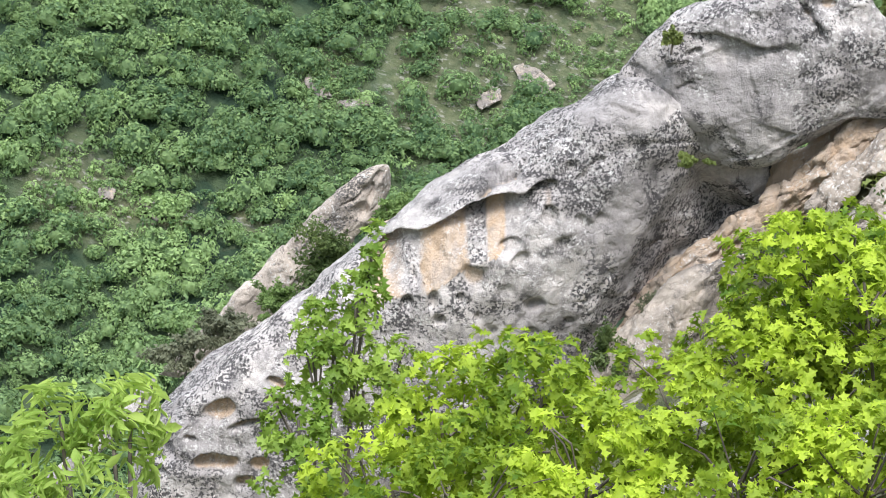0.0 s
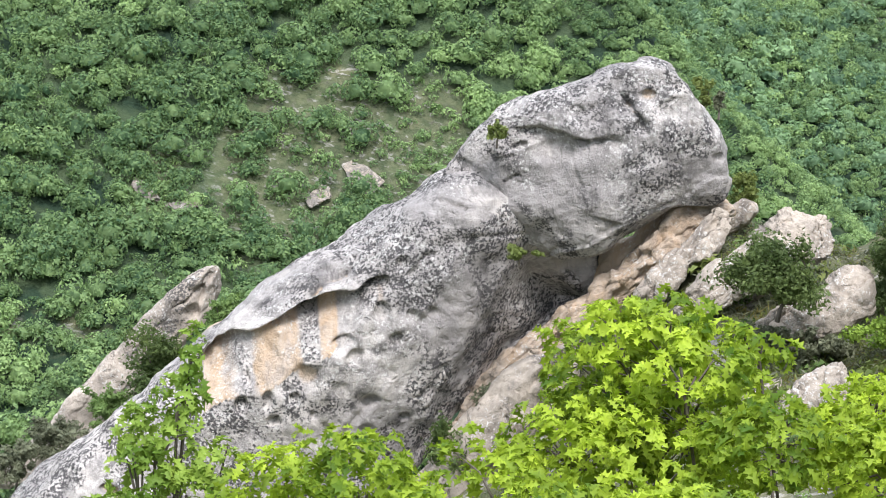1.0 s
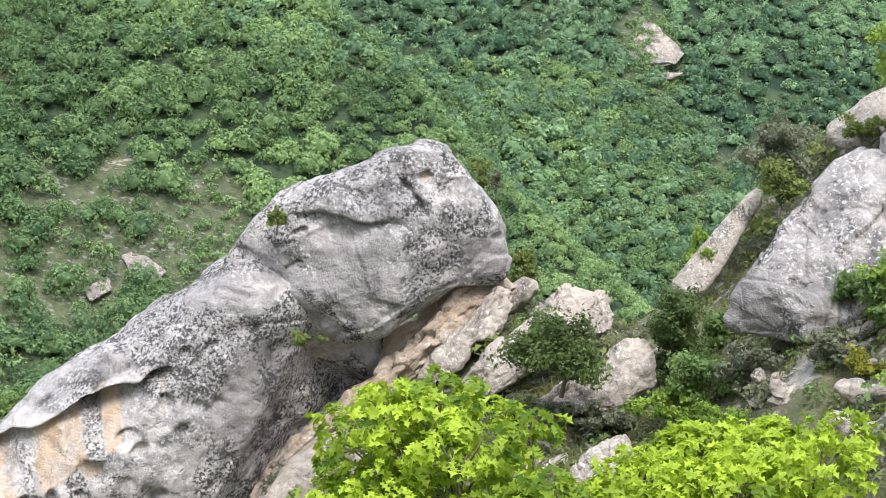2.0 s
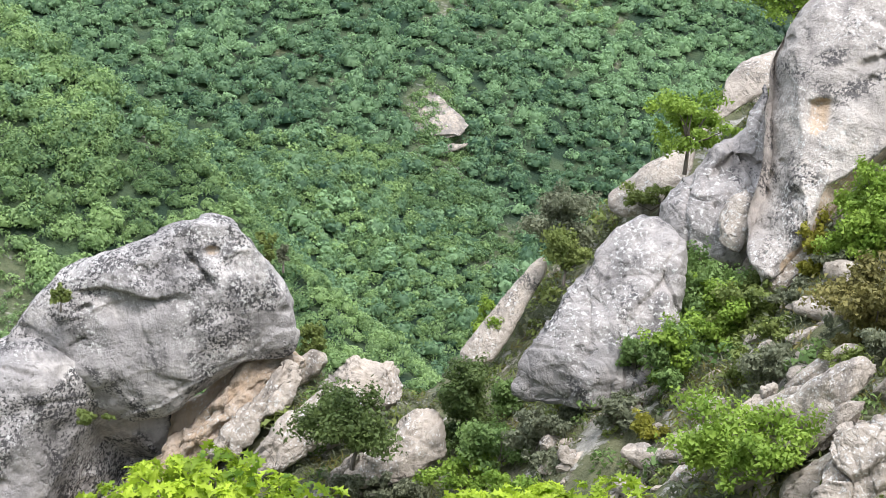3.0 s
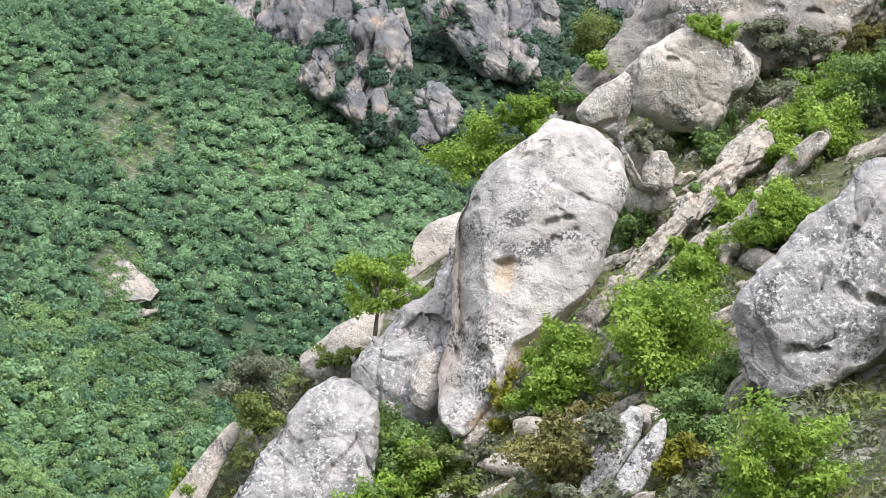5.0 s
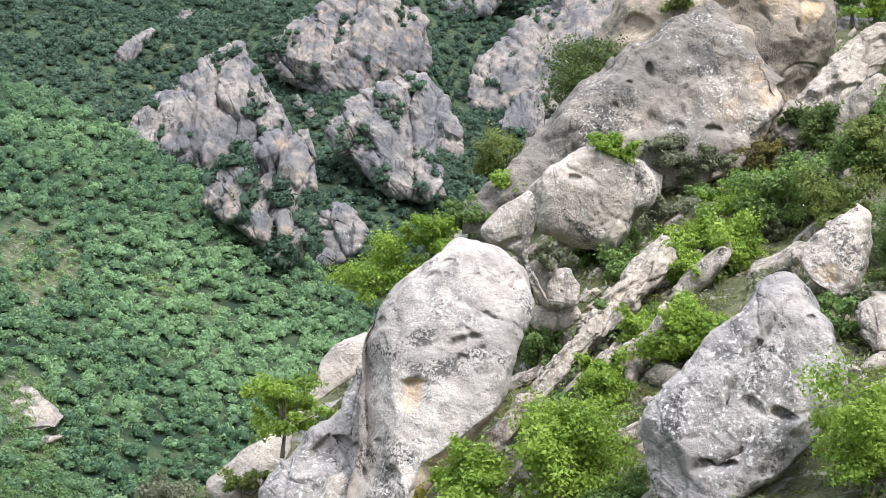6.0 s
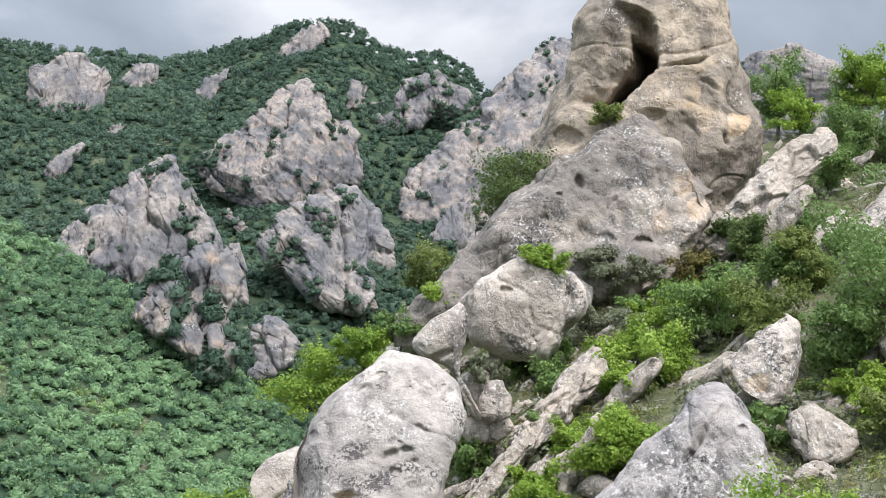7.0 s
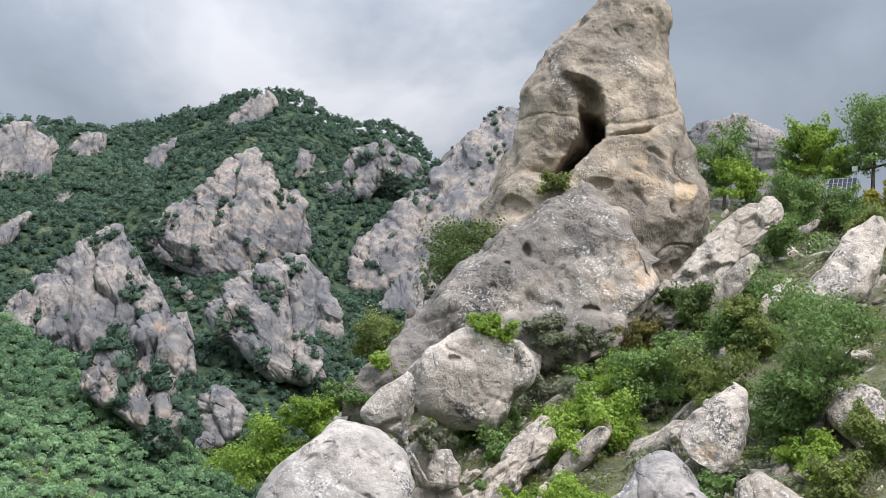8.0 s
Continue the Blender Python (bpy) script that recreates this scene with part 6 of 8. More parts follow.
boulder("crag", "jagged grey crag below a wooded ridge",
     at=(181.64, 1290.18, 129.84), bearing=8.1, tilt=25, lean=0.6,
     rows=[(-37.04, 7.34, 7.89), (-35.28, 6.78, 10.24), (-32.52, 5.9, 13.92), (-29.11, 4.81, 14.8), (-25.11, 3.54, 15.04), (-20.57, 3.33, 15.33), (-15.57, 3.53, 15.64), (-10.19, 3.74, 16.01), (-4.55, 4.44, 26.4), (1.27, 5.77, 29.76), (7.14, 7.12, 32.94), (12.95, 7.44, 32.25), (18.6, 3.7, 31.09), (23.97, 0.14, 28.88), (28.98, -0.79, 26.83), (33.52, -1.35, 17.85), (37.52, -1.84, 13.29), (40.93, -2.25, 10.03), (43.69, -2.59, 3.67), (45.45, -2.8, -1.81)],
     deep=0.5, fine=(150, 110), material=ROCK_FAR, seed=76, rough=0.35, size=7.0, stain=0.14, square=0.8, tilted=0.6, cuts=5, broken=0.36, sprouts=110, group="crags of the far mountain")
boulder("crag", "grey rocky brow below a ridge",
     at=(-46.23, 1369.54, 159.20), bearing=-2.2, tilt=15, lean=0.6,
     rows=[(-39.57, -17.55, -16.63), (-37.79, -18.33, -12.19), (-35.63, -19.43, -5.88), (-33.12, -20.72, 1.47), (-30.27, -22.19, 9.82), (-27.11, -23.81, 19.07), (-23.67, -25.57, 28.08), (-20.0, -25.87, 28.35), (-16.15, -25.52, 28.64), (-12.15, -25.17, 28.93), (-8.08, -24.8, 29.23), (-3.97, -24.43, 29.34), (0.1, -24.06, 29.43), (4.1, -20.72, 29.52), (7.95, -16.32, 29.61), (11.62, -12.14, 26.65), (15.06, -8.22, 23.78), (18.22, -4.61, 21.13), (21.07, -1.36, 18.75), (23.58, 1.51, 13.81), (25.74, 3.97, 9.54), (27.52, 5.7, 6.54)],
     deep=0.5, fine=(100, 70), material=ROCK_FAR, seed=77, rough=0.35, size=6.0, stain=0.14, square=0.8, tilted=0.6, cuts=5, broken=0.36, sprouts=3, group="crags of the far mountain")
boulder("crag", "small grey rock brow on a ridge",
     at=(-4.31, 1438.72, 179.69), bearing=-0.1, tilt=10, lean=0.6,
     rows=[(-17.43, -6.18, -5.98), (-16.49, -6.54, -5.23), (-15.36, -7.05, -4.17), (-14.04, -7.64, -2.93), (-12.54, -8.31, -1.52), (-10.89, -9.06, 0.04), (-9.08, -9.87, 1.74), (-7.16, -10.74, 3.55), (-5.13, -11.14, 5.46), (-3.03, -11.0, 7.43), (-0.89, -10.85, 9.45), (1.26, -10.71, 11.48), (3.4, -10.56, 11.98), (5.5, -10.42, 11.25), (7.52, -10.28, 10.55), (9.45, -10.15, 9.88), (11.25, -10.02, 9.26), (12.91, -8.81, 8.68), (14.41, -3.97, 8.17), (15.73, 0.3, 7.71), (16.86, 3.96, 7.32), (17.8, 6.54, 7.04)],
     deep=0.5, fine=(60, 50), material=ROCK_FAR, seed=78, rough=0.35, size=2.6, stain=0.14, square=0.8, tilted=0.6, cuts=5, broken=0.36, sprouts=3, group="crags of the far mountain")
boulder("crag", "rocky summit rib among trees",
     at=(114.31, 1430.68, 204.29), bearing=4.0, tilt=25, lean=0.6,
     rows=[(-57.07, -15.7, -10.8), (-54.92, -15.59, -10.49), (-52.33, -15.44, -10.04), (-49.3, -15.26, -9.52), (-45.87, -15.05, -8.93), (-42.07, -14.82, -8.28), (-37.93, -14.57, -7.57), (-33.52, -14.35, -6.81), (-28.88, -14.41, -5.59), (-24.07, -14.48, -3.33), (-19.17, -14.54, -1.03), (-14.23, -14.61, 1.3), (-9.32, -14.67, 3.6), (-4.51, -13.75, 5.86), (0.13, -12.06, 8.04), (4.54, -10.46, 10.12), (8.68, -8.96, 10.18), (12.48, -7.58, 10.0), (15.91, -6.33, 9.85), (18.94, -5.23, 9.71), (21.53, -4.29, 9.6), (23.68, -3.62, 4.64)],
     deep=0.5, fine=(100, 60), material=ROCK_FAR, seed=79, rough=0.35, size=3.7, stain=0.14, square=0.8, tilted=0.6, cuts=5, broken=0.36, sprouts=3, group="crags of the far mountain")
boulder("crag", "slim grey rock rib in the scrub",
     at=(42.09, 1363.02, 158.70), bearing=1.8, tilt=30, lean=0.6,
     rows=[(-25.09, -11.21, -10.92), (-23.7, -12.06, -10.14), (-22.02, -13.27, -9.03), (-20.07, -14.68, -7.73), (-17.85, -15.78, -6.25), (-15.39, -14.37, -4.62), (-12.72, -12.84, -2.84), (-9.86, -11.21, -0.95), (-6.86, -9.49, 1.05), (-3.76, -7.71, 3.11), (-0.59, -5.89, 5.22), (2.61, -4.06, 7.34), (5.78, -2.24, 9.17), (8.89, -0.46, 9.15), (11.89, 1.26, 9.14), (14.74, 2.9, 9.12), (17.41, 4.27, 9.11), (19.87, 5.49, 9.1), (22.09, 6.58, 9.08), (24.04, 7.54, 9.07), (25.72, 8.37, 9.06), (27.11, 8.95, 9.06)],
     deep=0.5, fine=(60, 50), material=ROCK_FAR, seed=80, rough=0.35, size=4.6, stain=0.14, square=0.8, tilted=0.6, cuts=5, broken=0.36, sprouts=3, group="crags of the far mountain")
boulder("crag", "small broken grey rocks in the scrub",
     at=(139.33, 1299.29, 150.88), bearing=6.2, tilt=20, lean=0.6,
     rows=[(-10.6, -6.92, -6.74), (-10.02, -7.21, -6.02), (-9.32, -7.63, -5.0), (-8.49, -8.12, -3.81), (-7.56, -8.67, -2.46), (-6.53, -9.29, -0.97), (-5.41, -9.96, 0.66), (-4.21, -10.67, 2.39), (-2.95, -11.42, 4.22), (-1.64, -12.2, 6.11), (-0.31, -12.1, 8.04), (1.03, -10.33, 9.98), (2.36, -8.58, 11.91), (3.67, -6.87, 11.07), (4.93, -5.21, 9.77), (6.13, -3.64, 8.54), (7.25, -2.16, 7.39), (8.28, -0.8, 6.32), (9.21, 0.42, 5.36), (10.03, 1.5, 4.52), (10.74, 2.43, 3.79), (11.32, 3.08, 3.28)],
     deep=0.5, fine=(50, 40), material=ROCK_FAR, seed=81, rough=0.35, size=2.8, stain=0.14, square=0.8, tilted=0.6, cuts=5, broken=0.36, sprouts=3, group="crags of the far mountain")
boulder("crag", "small grey rock outcrop in scrub",
     at=(148.05, 1293.52, 141.53), bearing=6.5, tilt=10, lean=0.6,
     rows=[(-12.28, -4.4, -4.32), (-11.53, -4.08, -3.51), (-10.62, -3.62, -2.36), (-9.56, -3.08, -1.01), (-8.36, -2.46, 0.51), (-7.03, -1.79, 2.2), (-5.59, -1.05, 4.04), (-4.04, -0.26, 4.96), (-2.42, 0.57, 4.82), (-0.74, 1.42, 4.67), (0.98, 2.04, 4.52), (2.71, 2.17, 4.37), (4.43, 2.31, 4.22), (6.11, 2.44, 4.07), (7.73, 2.56, 3.93), (9.28, 2.68, 3.79), (10.72, 2.79, 3.66), (12.06, 2.9, 3.55), (13.26, 2.99, 3.44), (14.31, 3.07, 3.35), (15.22, 3.14, 3.27), (15.97, 3.19, 3.21)],
     deep=0.5, fine=(50, 40), material=ROCK_FAR, seed=82, rough=0.35, size=2.5, stain=0.14, square=0.8, tilted=0.6, cuts=5, broken=0.36, sprouts=3, group="crags of the far mountain")
boulder("crag", "grey outcrop among dark trees",
     at=(174.28, 1126.36, 52.40), bearing=8.9, tilt=20, lean=0.6,
     rows=[(-15.8, -5.36, -4.63), (-14.89, -8.84, -3.98), (-13.79, -10.96, -3.04), (-12.5, -11.61, -1.96), (-11.05, -12.34, -0.72), (-9.43, -13.16, 0.64), (-7.68, -14.04, 2.13), (-5.81, -14.99, 3.72), (-3.84, -15.98, 5.39), (-1.8, -17.01, 7.12), (0.28, -17.84, 8.88), (2.38, -15.76, 10.66), (4.46, -13.69, 12.42), (6.5, -11.67, 12.62), (8.46, -9.72, 12.47), (10.34, -7.86, 12.32), (12.09, -6.11, 12.19), (13.71, -4.51, 12.06), (15.16, -3.07, 11.95), (16.44, -1.79, 11.85), (17.54, -0.7, 7.15), (18.46, 0.07, 1.25)],
     deep=0.5, fine=(70, 50), material=ROCK_FAR, seed=83, rough=0.35, size=4.6, stain=0.14, square=0.8, tilted=0.6, cuts=5, broken=0.36, sprouts=3, group="crags of the far mountain")
boulder("crag", "low grey outcrop among dark trees",
     at=(183.68, 1123.45, 44.95), bearing=9.3, tilt=10, lean=0.6,
     rows=[(-12.16, 5.69, 6.48), (-11.46, 1.18, 6.44), (-10.61, -4.05, 6.38), (-9.61, -4.42, 6.32), (-8.49, -4.85, 6.25), (-7.24, -5.32, 6.17), (-5.88, -5.83, 6.08), (-4.43, -6.37, 5.99), (-2.9, -6.95, 5.89), (-1.32, -7.54, 5.79), (0.29, -8.15, 5.68), (1.91, -8.76, 5.58), (3.52, -9.37, 5.48), (5.1, -9.96, 5.38), (6.63, -10.53, 5.28), (8.08, -10.48, 5.18), (9.44, -7.18, 5.1), (10.69, -4.15, 5.02), (11.81, -1.41, 4.95), (12.81, 1.0, 4.88), (13.66, 3.07, 4.83), (14.37, 4.52, 4.79)],
     deep=0.5, fine=(50, 40), material=ROCK_FAR, seed=84, rough=0.35, size=2.5, stain=0.14, square=0.8, tilted=0.6, cuts=5, broken=0.36, sprouts=3, group="crags of the far mountain")
boulder("crag", "small pale outcrop in the scrub",
     at=(51.72, 1089.43, 57.46), bearing=2.6, tilt=-15, lean=0.6,
     rows=[(-9.98, 1.4, 1.57), (-9.53, 1.11, 2.27), (-8.97, 0.71, 3.26), (-8.33, 0.25, 4.42), (-7.59, -0.28, 5.23), (-6.78, -0.87, 4.76), (-5.9, -1.51, 4.25), (-4.96, -2.19, 3.7), (-3.96, -2.9, 3.13), (-2.94, -3.65, 2.53), (-1.89, -4.4, 1.92), (-0.84, -5.17, 1.31), (0.21, -5.92, 0.7), (1.24, -6.66, 0.1), (2.23, -6.82, -0.47), (3.17, -6.18, -1.02), (4.06, -5.58, -1.53), (4.87, -5.02, -2.0), (5.6, -4.52, -2.43), (6.25, -4.08, -2.8), (6.8, -3.7, -3.13), (7.26, -3.44, -3.35)],
     deep=0.5, fine=(50, 40), material=ROCK_FAR, seed=85, rough=0.35, size=2.5, stain=0.14, square=0.8, tilted=0.6, cuts=5, broken=0.36, sprouts=3, group="crags of the far mountain")
boulder("crag", "small pale outcrop on a hillside",
     at=(-22.07, 1290.70, 125.82), bearing=-1.0, tilt=25, lean=0.6,
     rows=[(-6.81, -1.88, -1.79), (-6.4, -2.2, -1.6), (-5.92, -2.66, -1.32), (-5.35, -3.19, -1.01), (-4.7, -3.79, -0.64), (-3.98, -4.37, -0.24), (-3.21, -4.04, 0.19), (-2.38, -3.69, 0.66), (-1.5, -3.32, 1.15), (-0.6, -2.94, 1.65), (0.33, -2.55, 2.17), (1.26, -2.15, 2.69), (2.18, -1.76, 3.21), (3.08, -1.38, 3.71), (3.96, -1.01, 4.2), (4.79, -0.66, 3.59), (5.57, -0.33, 3.0), (6.28, -0.03, 2.46), (6.93, 0.24, 1.97), (7.5, 0.48, 1.54), (7.99, 0.69, 1.17), (8.39, 0.84, 0.91)],
     deep=0.5, fine=(40, 30), material=ROCK_FAR, seed=86, rough=0.35, size=2.5, stain=0.14, square=0.8, tilted=0.6, cuts=5, broken=0.36, sprouts=3, group="crags of the far mountain")
boulder("crag", "grey rocky rib on a hillside",
     at=(-47.25, 1200.28, 100.41), bearing=-2.4, tilt=25, lean=0.6,
     rows=[(-18.23, -7.95, -7.64), (-17.3, -7.99, -5.92), (-16.18, -8.05, -3.48), (-14.87, -8.12, -1.37), (-13.38, -8.21, -0.82), (-11.74, -8.3, -0.2), (-9.94, -8.39, 0.47), (-8.03, -8.5, 1.18), (-6.02, -8.61, 1.93), (-3.94, -8.62, 2.71), (-1.82, -7.31, 3.51), (0.32, -5.98, 4.31), (2.45, -4.67, 5.1), (4.53, -3.38, 5.88), (6.54, -2.14, 6.63), (8.45, -0.96, 6.33), (10.24, 0.15, 5.86), (11.89, 1.17, 5.43), (13.38, 2.09, 5.05), (14.69, 2.9, 4.7), (15.81, 3.59, 4.41), (16.74, 4.08, 4.2)],
     deep=0.5, fine=(60, 40), material=ROCK_FAR, seed=87, rough=0.35, size=2.8, stain=0.14, square=0.8, tilted=0.6, cuts=5, broken=0.36, sprouts=3, group="crags of the far mountain")
boulder("crag", "small pale outcrop on a wooded hillside",
     at=(-19.60, 1281.33, 122.79), bearing=-0.9, tilt=25, lean=0.6,
     rows=[(-13.58, -3.5, -3.43), (-12.91, -3.6, -3.12), (-12.11, -3.74, -2.68), (-11.16, -3.91, -2.16), (-10.09, -4.1, -1.58), (-8.91, -4.31, -0.94), (-7.62, -4.53, -0.24), (-6.24, -4.77, 0.51), (-4.8, -4.12, 1.3), (-3.3, -3.45, 2.11), (-1.77, -2.76, 2.94), (-0.23, -2.07, 3.78), (1.3, -1.38, 4.61), (2.8, -0.71, 5.22), (4.24, -0.06, 4.89), (5.62, 0.55, 4.58), (6.91, 1.13, 4.29), (8.09, 1.66, 4.02), (9.16, 2.14, 3.77), (10.11, 2.56, 3.56), (10.92, 2.93, 3.38), (11.58, 3.18, 3.25)],
     deep=0.5, fine=(40, 30), material=ROCK_FAR, seed=88, rough=0.35, size=2.5, stain=0.14, square=0.8, tilted=0.6, cuts=5, broken=0.36, sprouts=3, group="crags of the far mountain")
boulder("crag", "great slanting grey and tan rock wall of a mountain",
     at=(177.86, 1170.12, 71.52), bearing=10.5, tilt=48, lean=0.75,
     rows=[(-32.84, 11.33, 13.8), (-27.87, 3.02, 15.42), (-21.87, -2.12, 17.72), (-14.87, -8.12, 20.4), (-6.93, -13.85, 23.44), (1.86, -19.45, 26.81), (11.43, -25.95, 26.99), (21.64, -34.28, 25.6), (32.38, -45.5, 24.47), (43.49, -57.77, 23.64), (54.84, -60.07, 22.79), (66.27, -62.38, 21.94), (77.62, -64.68, 21.4), (88.73, -64.69, 22.89), (99.47, -56.19, 24.32), (109.68, -48.1, 22.62), (119.25, -40.52, 19.98), (128.04, -33.55, 17.15), (135.98, -27.27, 14.25), (142.98, -21.73, 11.24), (148.98, -16.97, 8.26), (153.95, -13.63, 6.16)],
     deep=0.5, fine=(150, 110), material=ROCK_FAR, seed=89, rough=0.35, size=7.0, stain=0.32, square=0.8, tilted=0.6, cuts=5, broken=0.36, sprouts=144, group="crags of the far mountain")
boulder("crag", "bare grey mountain shoulder behind a notch",
     at=(384.14, 1604.67, 181.92), bearing=13.5, tilt=20, lean=0.0,
     rows=[(-110.85, 27.4, 29.29), (-101.69, 16.2, 34.44), (-90.0, 0.26, 41.62), (-75.96, -18.89, 46.37), (-59.83, -33.46, 52.39), (-41.97, -48.3, 59.02), (-22.83, -64.21, 60.81), (-2.88, -76.64, 62.28), (17.33, -86.92, 60.88), (37.28, -97.06, 57.65), (56.42, -106.8, 42.51), (74.28, -111.98, 28.09), (90.41, -107.99, 3.51), (104.45, -104.52, -17.88), (116.14, -101.63, -62.02), (125.3, -99.59, -95.51)],
     deep=0.35, cuts=4, sprouts=25, fine=(170, 110), material=ROCK_FAR, seed=96, broken=0.32, size=10.0, rough=0.4, group="crags of the far mountain")
boulder("crag", "dark grey jagged peak behind trees",
     at=(486.33, 1418.99, 167.36), bearing=18.9, tilt=75, lean=0.0,
     rows=[(-96.4, 44.64, 47.03), (-91.85, 27.93, 48.0), (-86.16, 4.25, 49.37), (-79.4, -23.91, 51.01), (-71.66, -49.18, 52.88), (-63.07, -53.36, 54.95), (-53.78, -57.88, 57.2), (-43.99, -62.65, 59.56), (-33.87, -57.47, 62.01), (-23.65, -51.91, 64.48), (-13.54, -46.41, 61.34), (-3.74, -41.69, 55.84), (5.54, -37.83, 50.64), (14.13, -34.26, 45.82), (21.87, -25.88, 38.48), (28.63, -16.03, 21.14), (34.32, 1.1, 11.73), (38.87, 4.17, 5.43)],
     deep=0.35, cuts=4, sprouts=25, fine=(160, 110), material=ROCK_FAR, seed=97, broken=0.32, size=9.0, rough=0.4, group="crags of the far mountain")
boulder("outcrop", "pale scree outcrop in woodland",
     at=(-41.58, 441.05, -46.80), bearing=-5.4, tilt=15, lean=2.2,
     rows=[(-6.85, 3.4, 3.52), (-5.8, 2.75, 4.94), (-4.33, 1.78, 7.06), (-2.52, 0.58, 8.12), (-0.48, -0.34, 9.22), (1.63, -0.74, 8.44), (3.66, -1.12, 6.13), (5.48, -1.46, 3.61), (6.95, -0.74, 1.41), (7.99, -0.19, -0.07)],
     deep=0.3, fine=(60, 44), material=ROCK_WARM, seed=92, shards=0.5, size=1.5, stain=0.3, cuts=3)
boulder("outcrop", "pale stony bank in woodland",
     at=(-39.12, 435.43, -50.49), bearing=-5.1, tilt=15, lean=2.2,
     rows=[(-5.38, 2.03, 2.05), (-4.58, 1.71, 1.98), (-3.44, 1.24, 1.88), (-2.05, 0.65, 1.76), (-0.48, 0.07, 1.63), (1.15, 0.16, 1.49), (2.72, 0.24, 1.29), (4.12, 0.31, 0.92), (5.25, 0.36, 0.62), (6.06, 0.4, 0.42)],
     deep=0.3, fine=(60, 44), material=ROCK_WARM, seed=93, shards=0.5, size=1.5, stain=0.3, cuts=3)
boulder("outcrop", "tan stony bank on a hillside",
     at=(-138.65, 275.52, -68.05), bearing=-26.7, tilt=15, lean=2.2,
     rows=[(-1.85, 1.89, 1.93), (-1.57, 1.58, 2.32), (-1.17, 1.12, 2.9), (-0.69, 0.56, 2.69), (-0.14, 0.13, 2.23), (0.43, -0.09, 1.76), (0.98, -0.3, 1.31), (1.46, -0.49, 0.63), (1.86, -0.65, -0.18), (2.14, -0.75, -0.73)],
     deep=0.3, fine=(60, 44), material=ROCK_WARM, seed=94, shards=0.5, size=1.5, stain=0.3, cuts=3)
boulder("outcrop", "pale stony bank on a hillside",
     at=(-132.70, 276.78, -69.34), bearing=-25.6, tilt=15, lean=2.2,
     rows=[(-2.48, 1.26, 1.28), (-2.12, 0.87, 1.2), (-1.6, 0.43, 1.08), (-0.97, 0.3, 0.93), (-0.26, 0.15, 0.76), (0.47, 0.0, 0.59), (1.18, -0.14, 0.43), (1.82, -0.27, 0.28), (2.33, -0.37, 0.16), (2.69, -0.44, -0.41)],
     deep=0.3, fine=(60, 44), material=ROCK_WARM, seed=95, shards=0.5, size=1.5, stain=0.3, cuts=3)
boulder("outcrop", "grey rock bank on a grassy hillside",
     at=(-107.47, 291.86, -68.00), bearing=-20.3, tilt=15, lean=2.2,
     rows=[(-3.23, 4.82, 4.88), (-2.76, 3.67, 4.73), (-2.1, 1.95, 4.51), (-1.29, 0.67, 4.23), (-0.38, 0.21, 3.92), (0.57, -0.26, 3.43), (1.49, -0.16, 2.52), (2.3, 0.15, 1.71), (2.96, 0.41, 1.06), (3.43, 0.58, 0.61)],
     deep=0.3, fine=(60, 44), material=ROCK_WARM, seed=96, shards=0.5, size=1.5, stain=0.3, cuts=3)
boulder("outcrop", "tan stony bank among bushes",
     at=(-113.73, 286.68, -69.49), bearing=-21.6, tilt=15, lean=2.2,
     rows=[(-1.99, 1.55, 1.59), (-1.67, 0.86, 1.64), (-1.23, 0.16, 1.71), (-0.69, 0.21, 1.8), (-0.08, 0.26, 1.9), (0.55, 0.31, 2.01), (1.16, 0.37, 2.11), (1.7, 0.41, 2.2), (2.14, 0.45, 1.52), (2.46, 0.48, 0.54)],
     deep=0.3, fine=(60, 44), material=ROCK_WARM, seed=97, shards=0.5, size=1.5, stain=0.3, cuts=3)
boulder("outcrop", "pale dirt track in woodland",
     at=(-23.61, 402.64, -70.87), bearing=-3.4, tilt=15, lean=2.2,
     rows=[(-4.18, 2.85, 2.87), (-3.64, 2.23, 2.63), (-2.88, 1.58, 2.27), (-1.95, 1.15, 1.83), (-0.9, 0.67, 1.33), (0.19, 0.17, 0.82), (1.24, -0.31, 0.33), (2.18, -0.73, -0.11), (2.93, -0.74, -0.47), (3.48, -0.73, -0.71)],
     deep=0.3, fine=(60, 44), material=ROCK_WARM, seed=98, shards=0.5, size=1.5, stain=0.3, cuts=3)
boulder("outcrop", "pale path through woodland",
     at=(-150.72, 243.38, -81.89), bearing=-31.8, tilt=15, lean=2.2,
     rows=[(-1.23, 2.59, 2.61), (-1.04, 1.97, 2.43), (-0.77, 1.54, 2.16), (-0.44, 1.09, 1.82), (-0.08, 0.58, 1.44), (0.31, 0.05, 1.05), (0.68, -0.24, 0.67), (1.0, -0.2, 0.33), (1.27, -0.16, 0.06), (1.46, -0.14, -0.12)],
     deep=0.3, fine=(60, 44), material=ROCK_WARM, seed=99, shards=0.5, size=1.5, stain=0.3, cuts=3)
boulder("outcrop", "tan earth bank in woodland",
     at=(-157.86, 242.55, -79.51), bearing=-33.0, tilt=15, lean=2.2,
     rows=[(-1.13, 0.61, 0.63), (-0.94, 0.53, 0.89), (-0.67, 0.41, 1.28), (-0.35, 0.27, 1.76), (0.02, 0.11, 1.62), (0.41, -0.06, 1.39), (0.78, -0.22, 1.17), (1.11, 0.13, 0.97), (1.37, 0.47, 0.82), (1.56, 0.69, 0.71)],
     deep=0.3, fine=(60, 44), material=ROCK_WARM, seed=100, shards=0.5, size=1.5, stain=0.3, cuts=3)

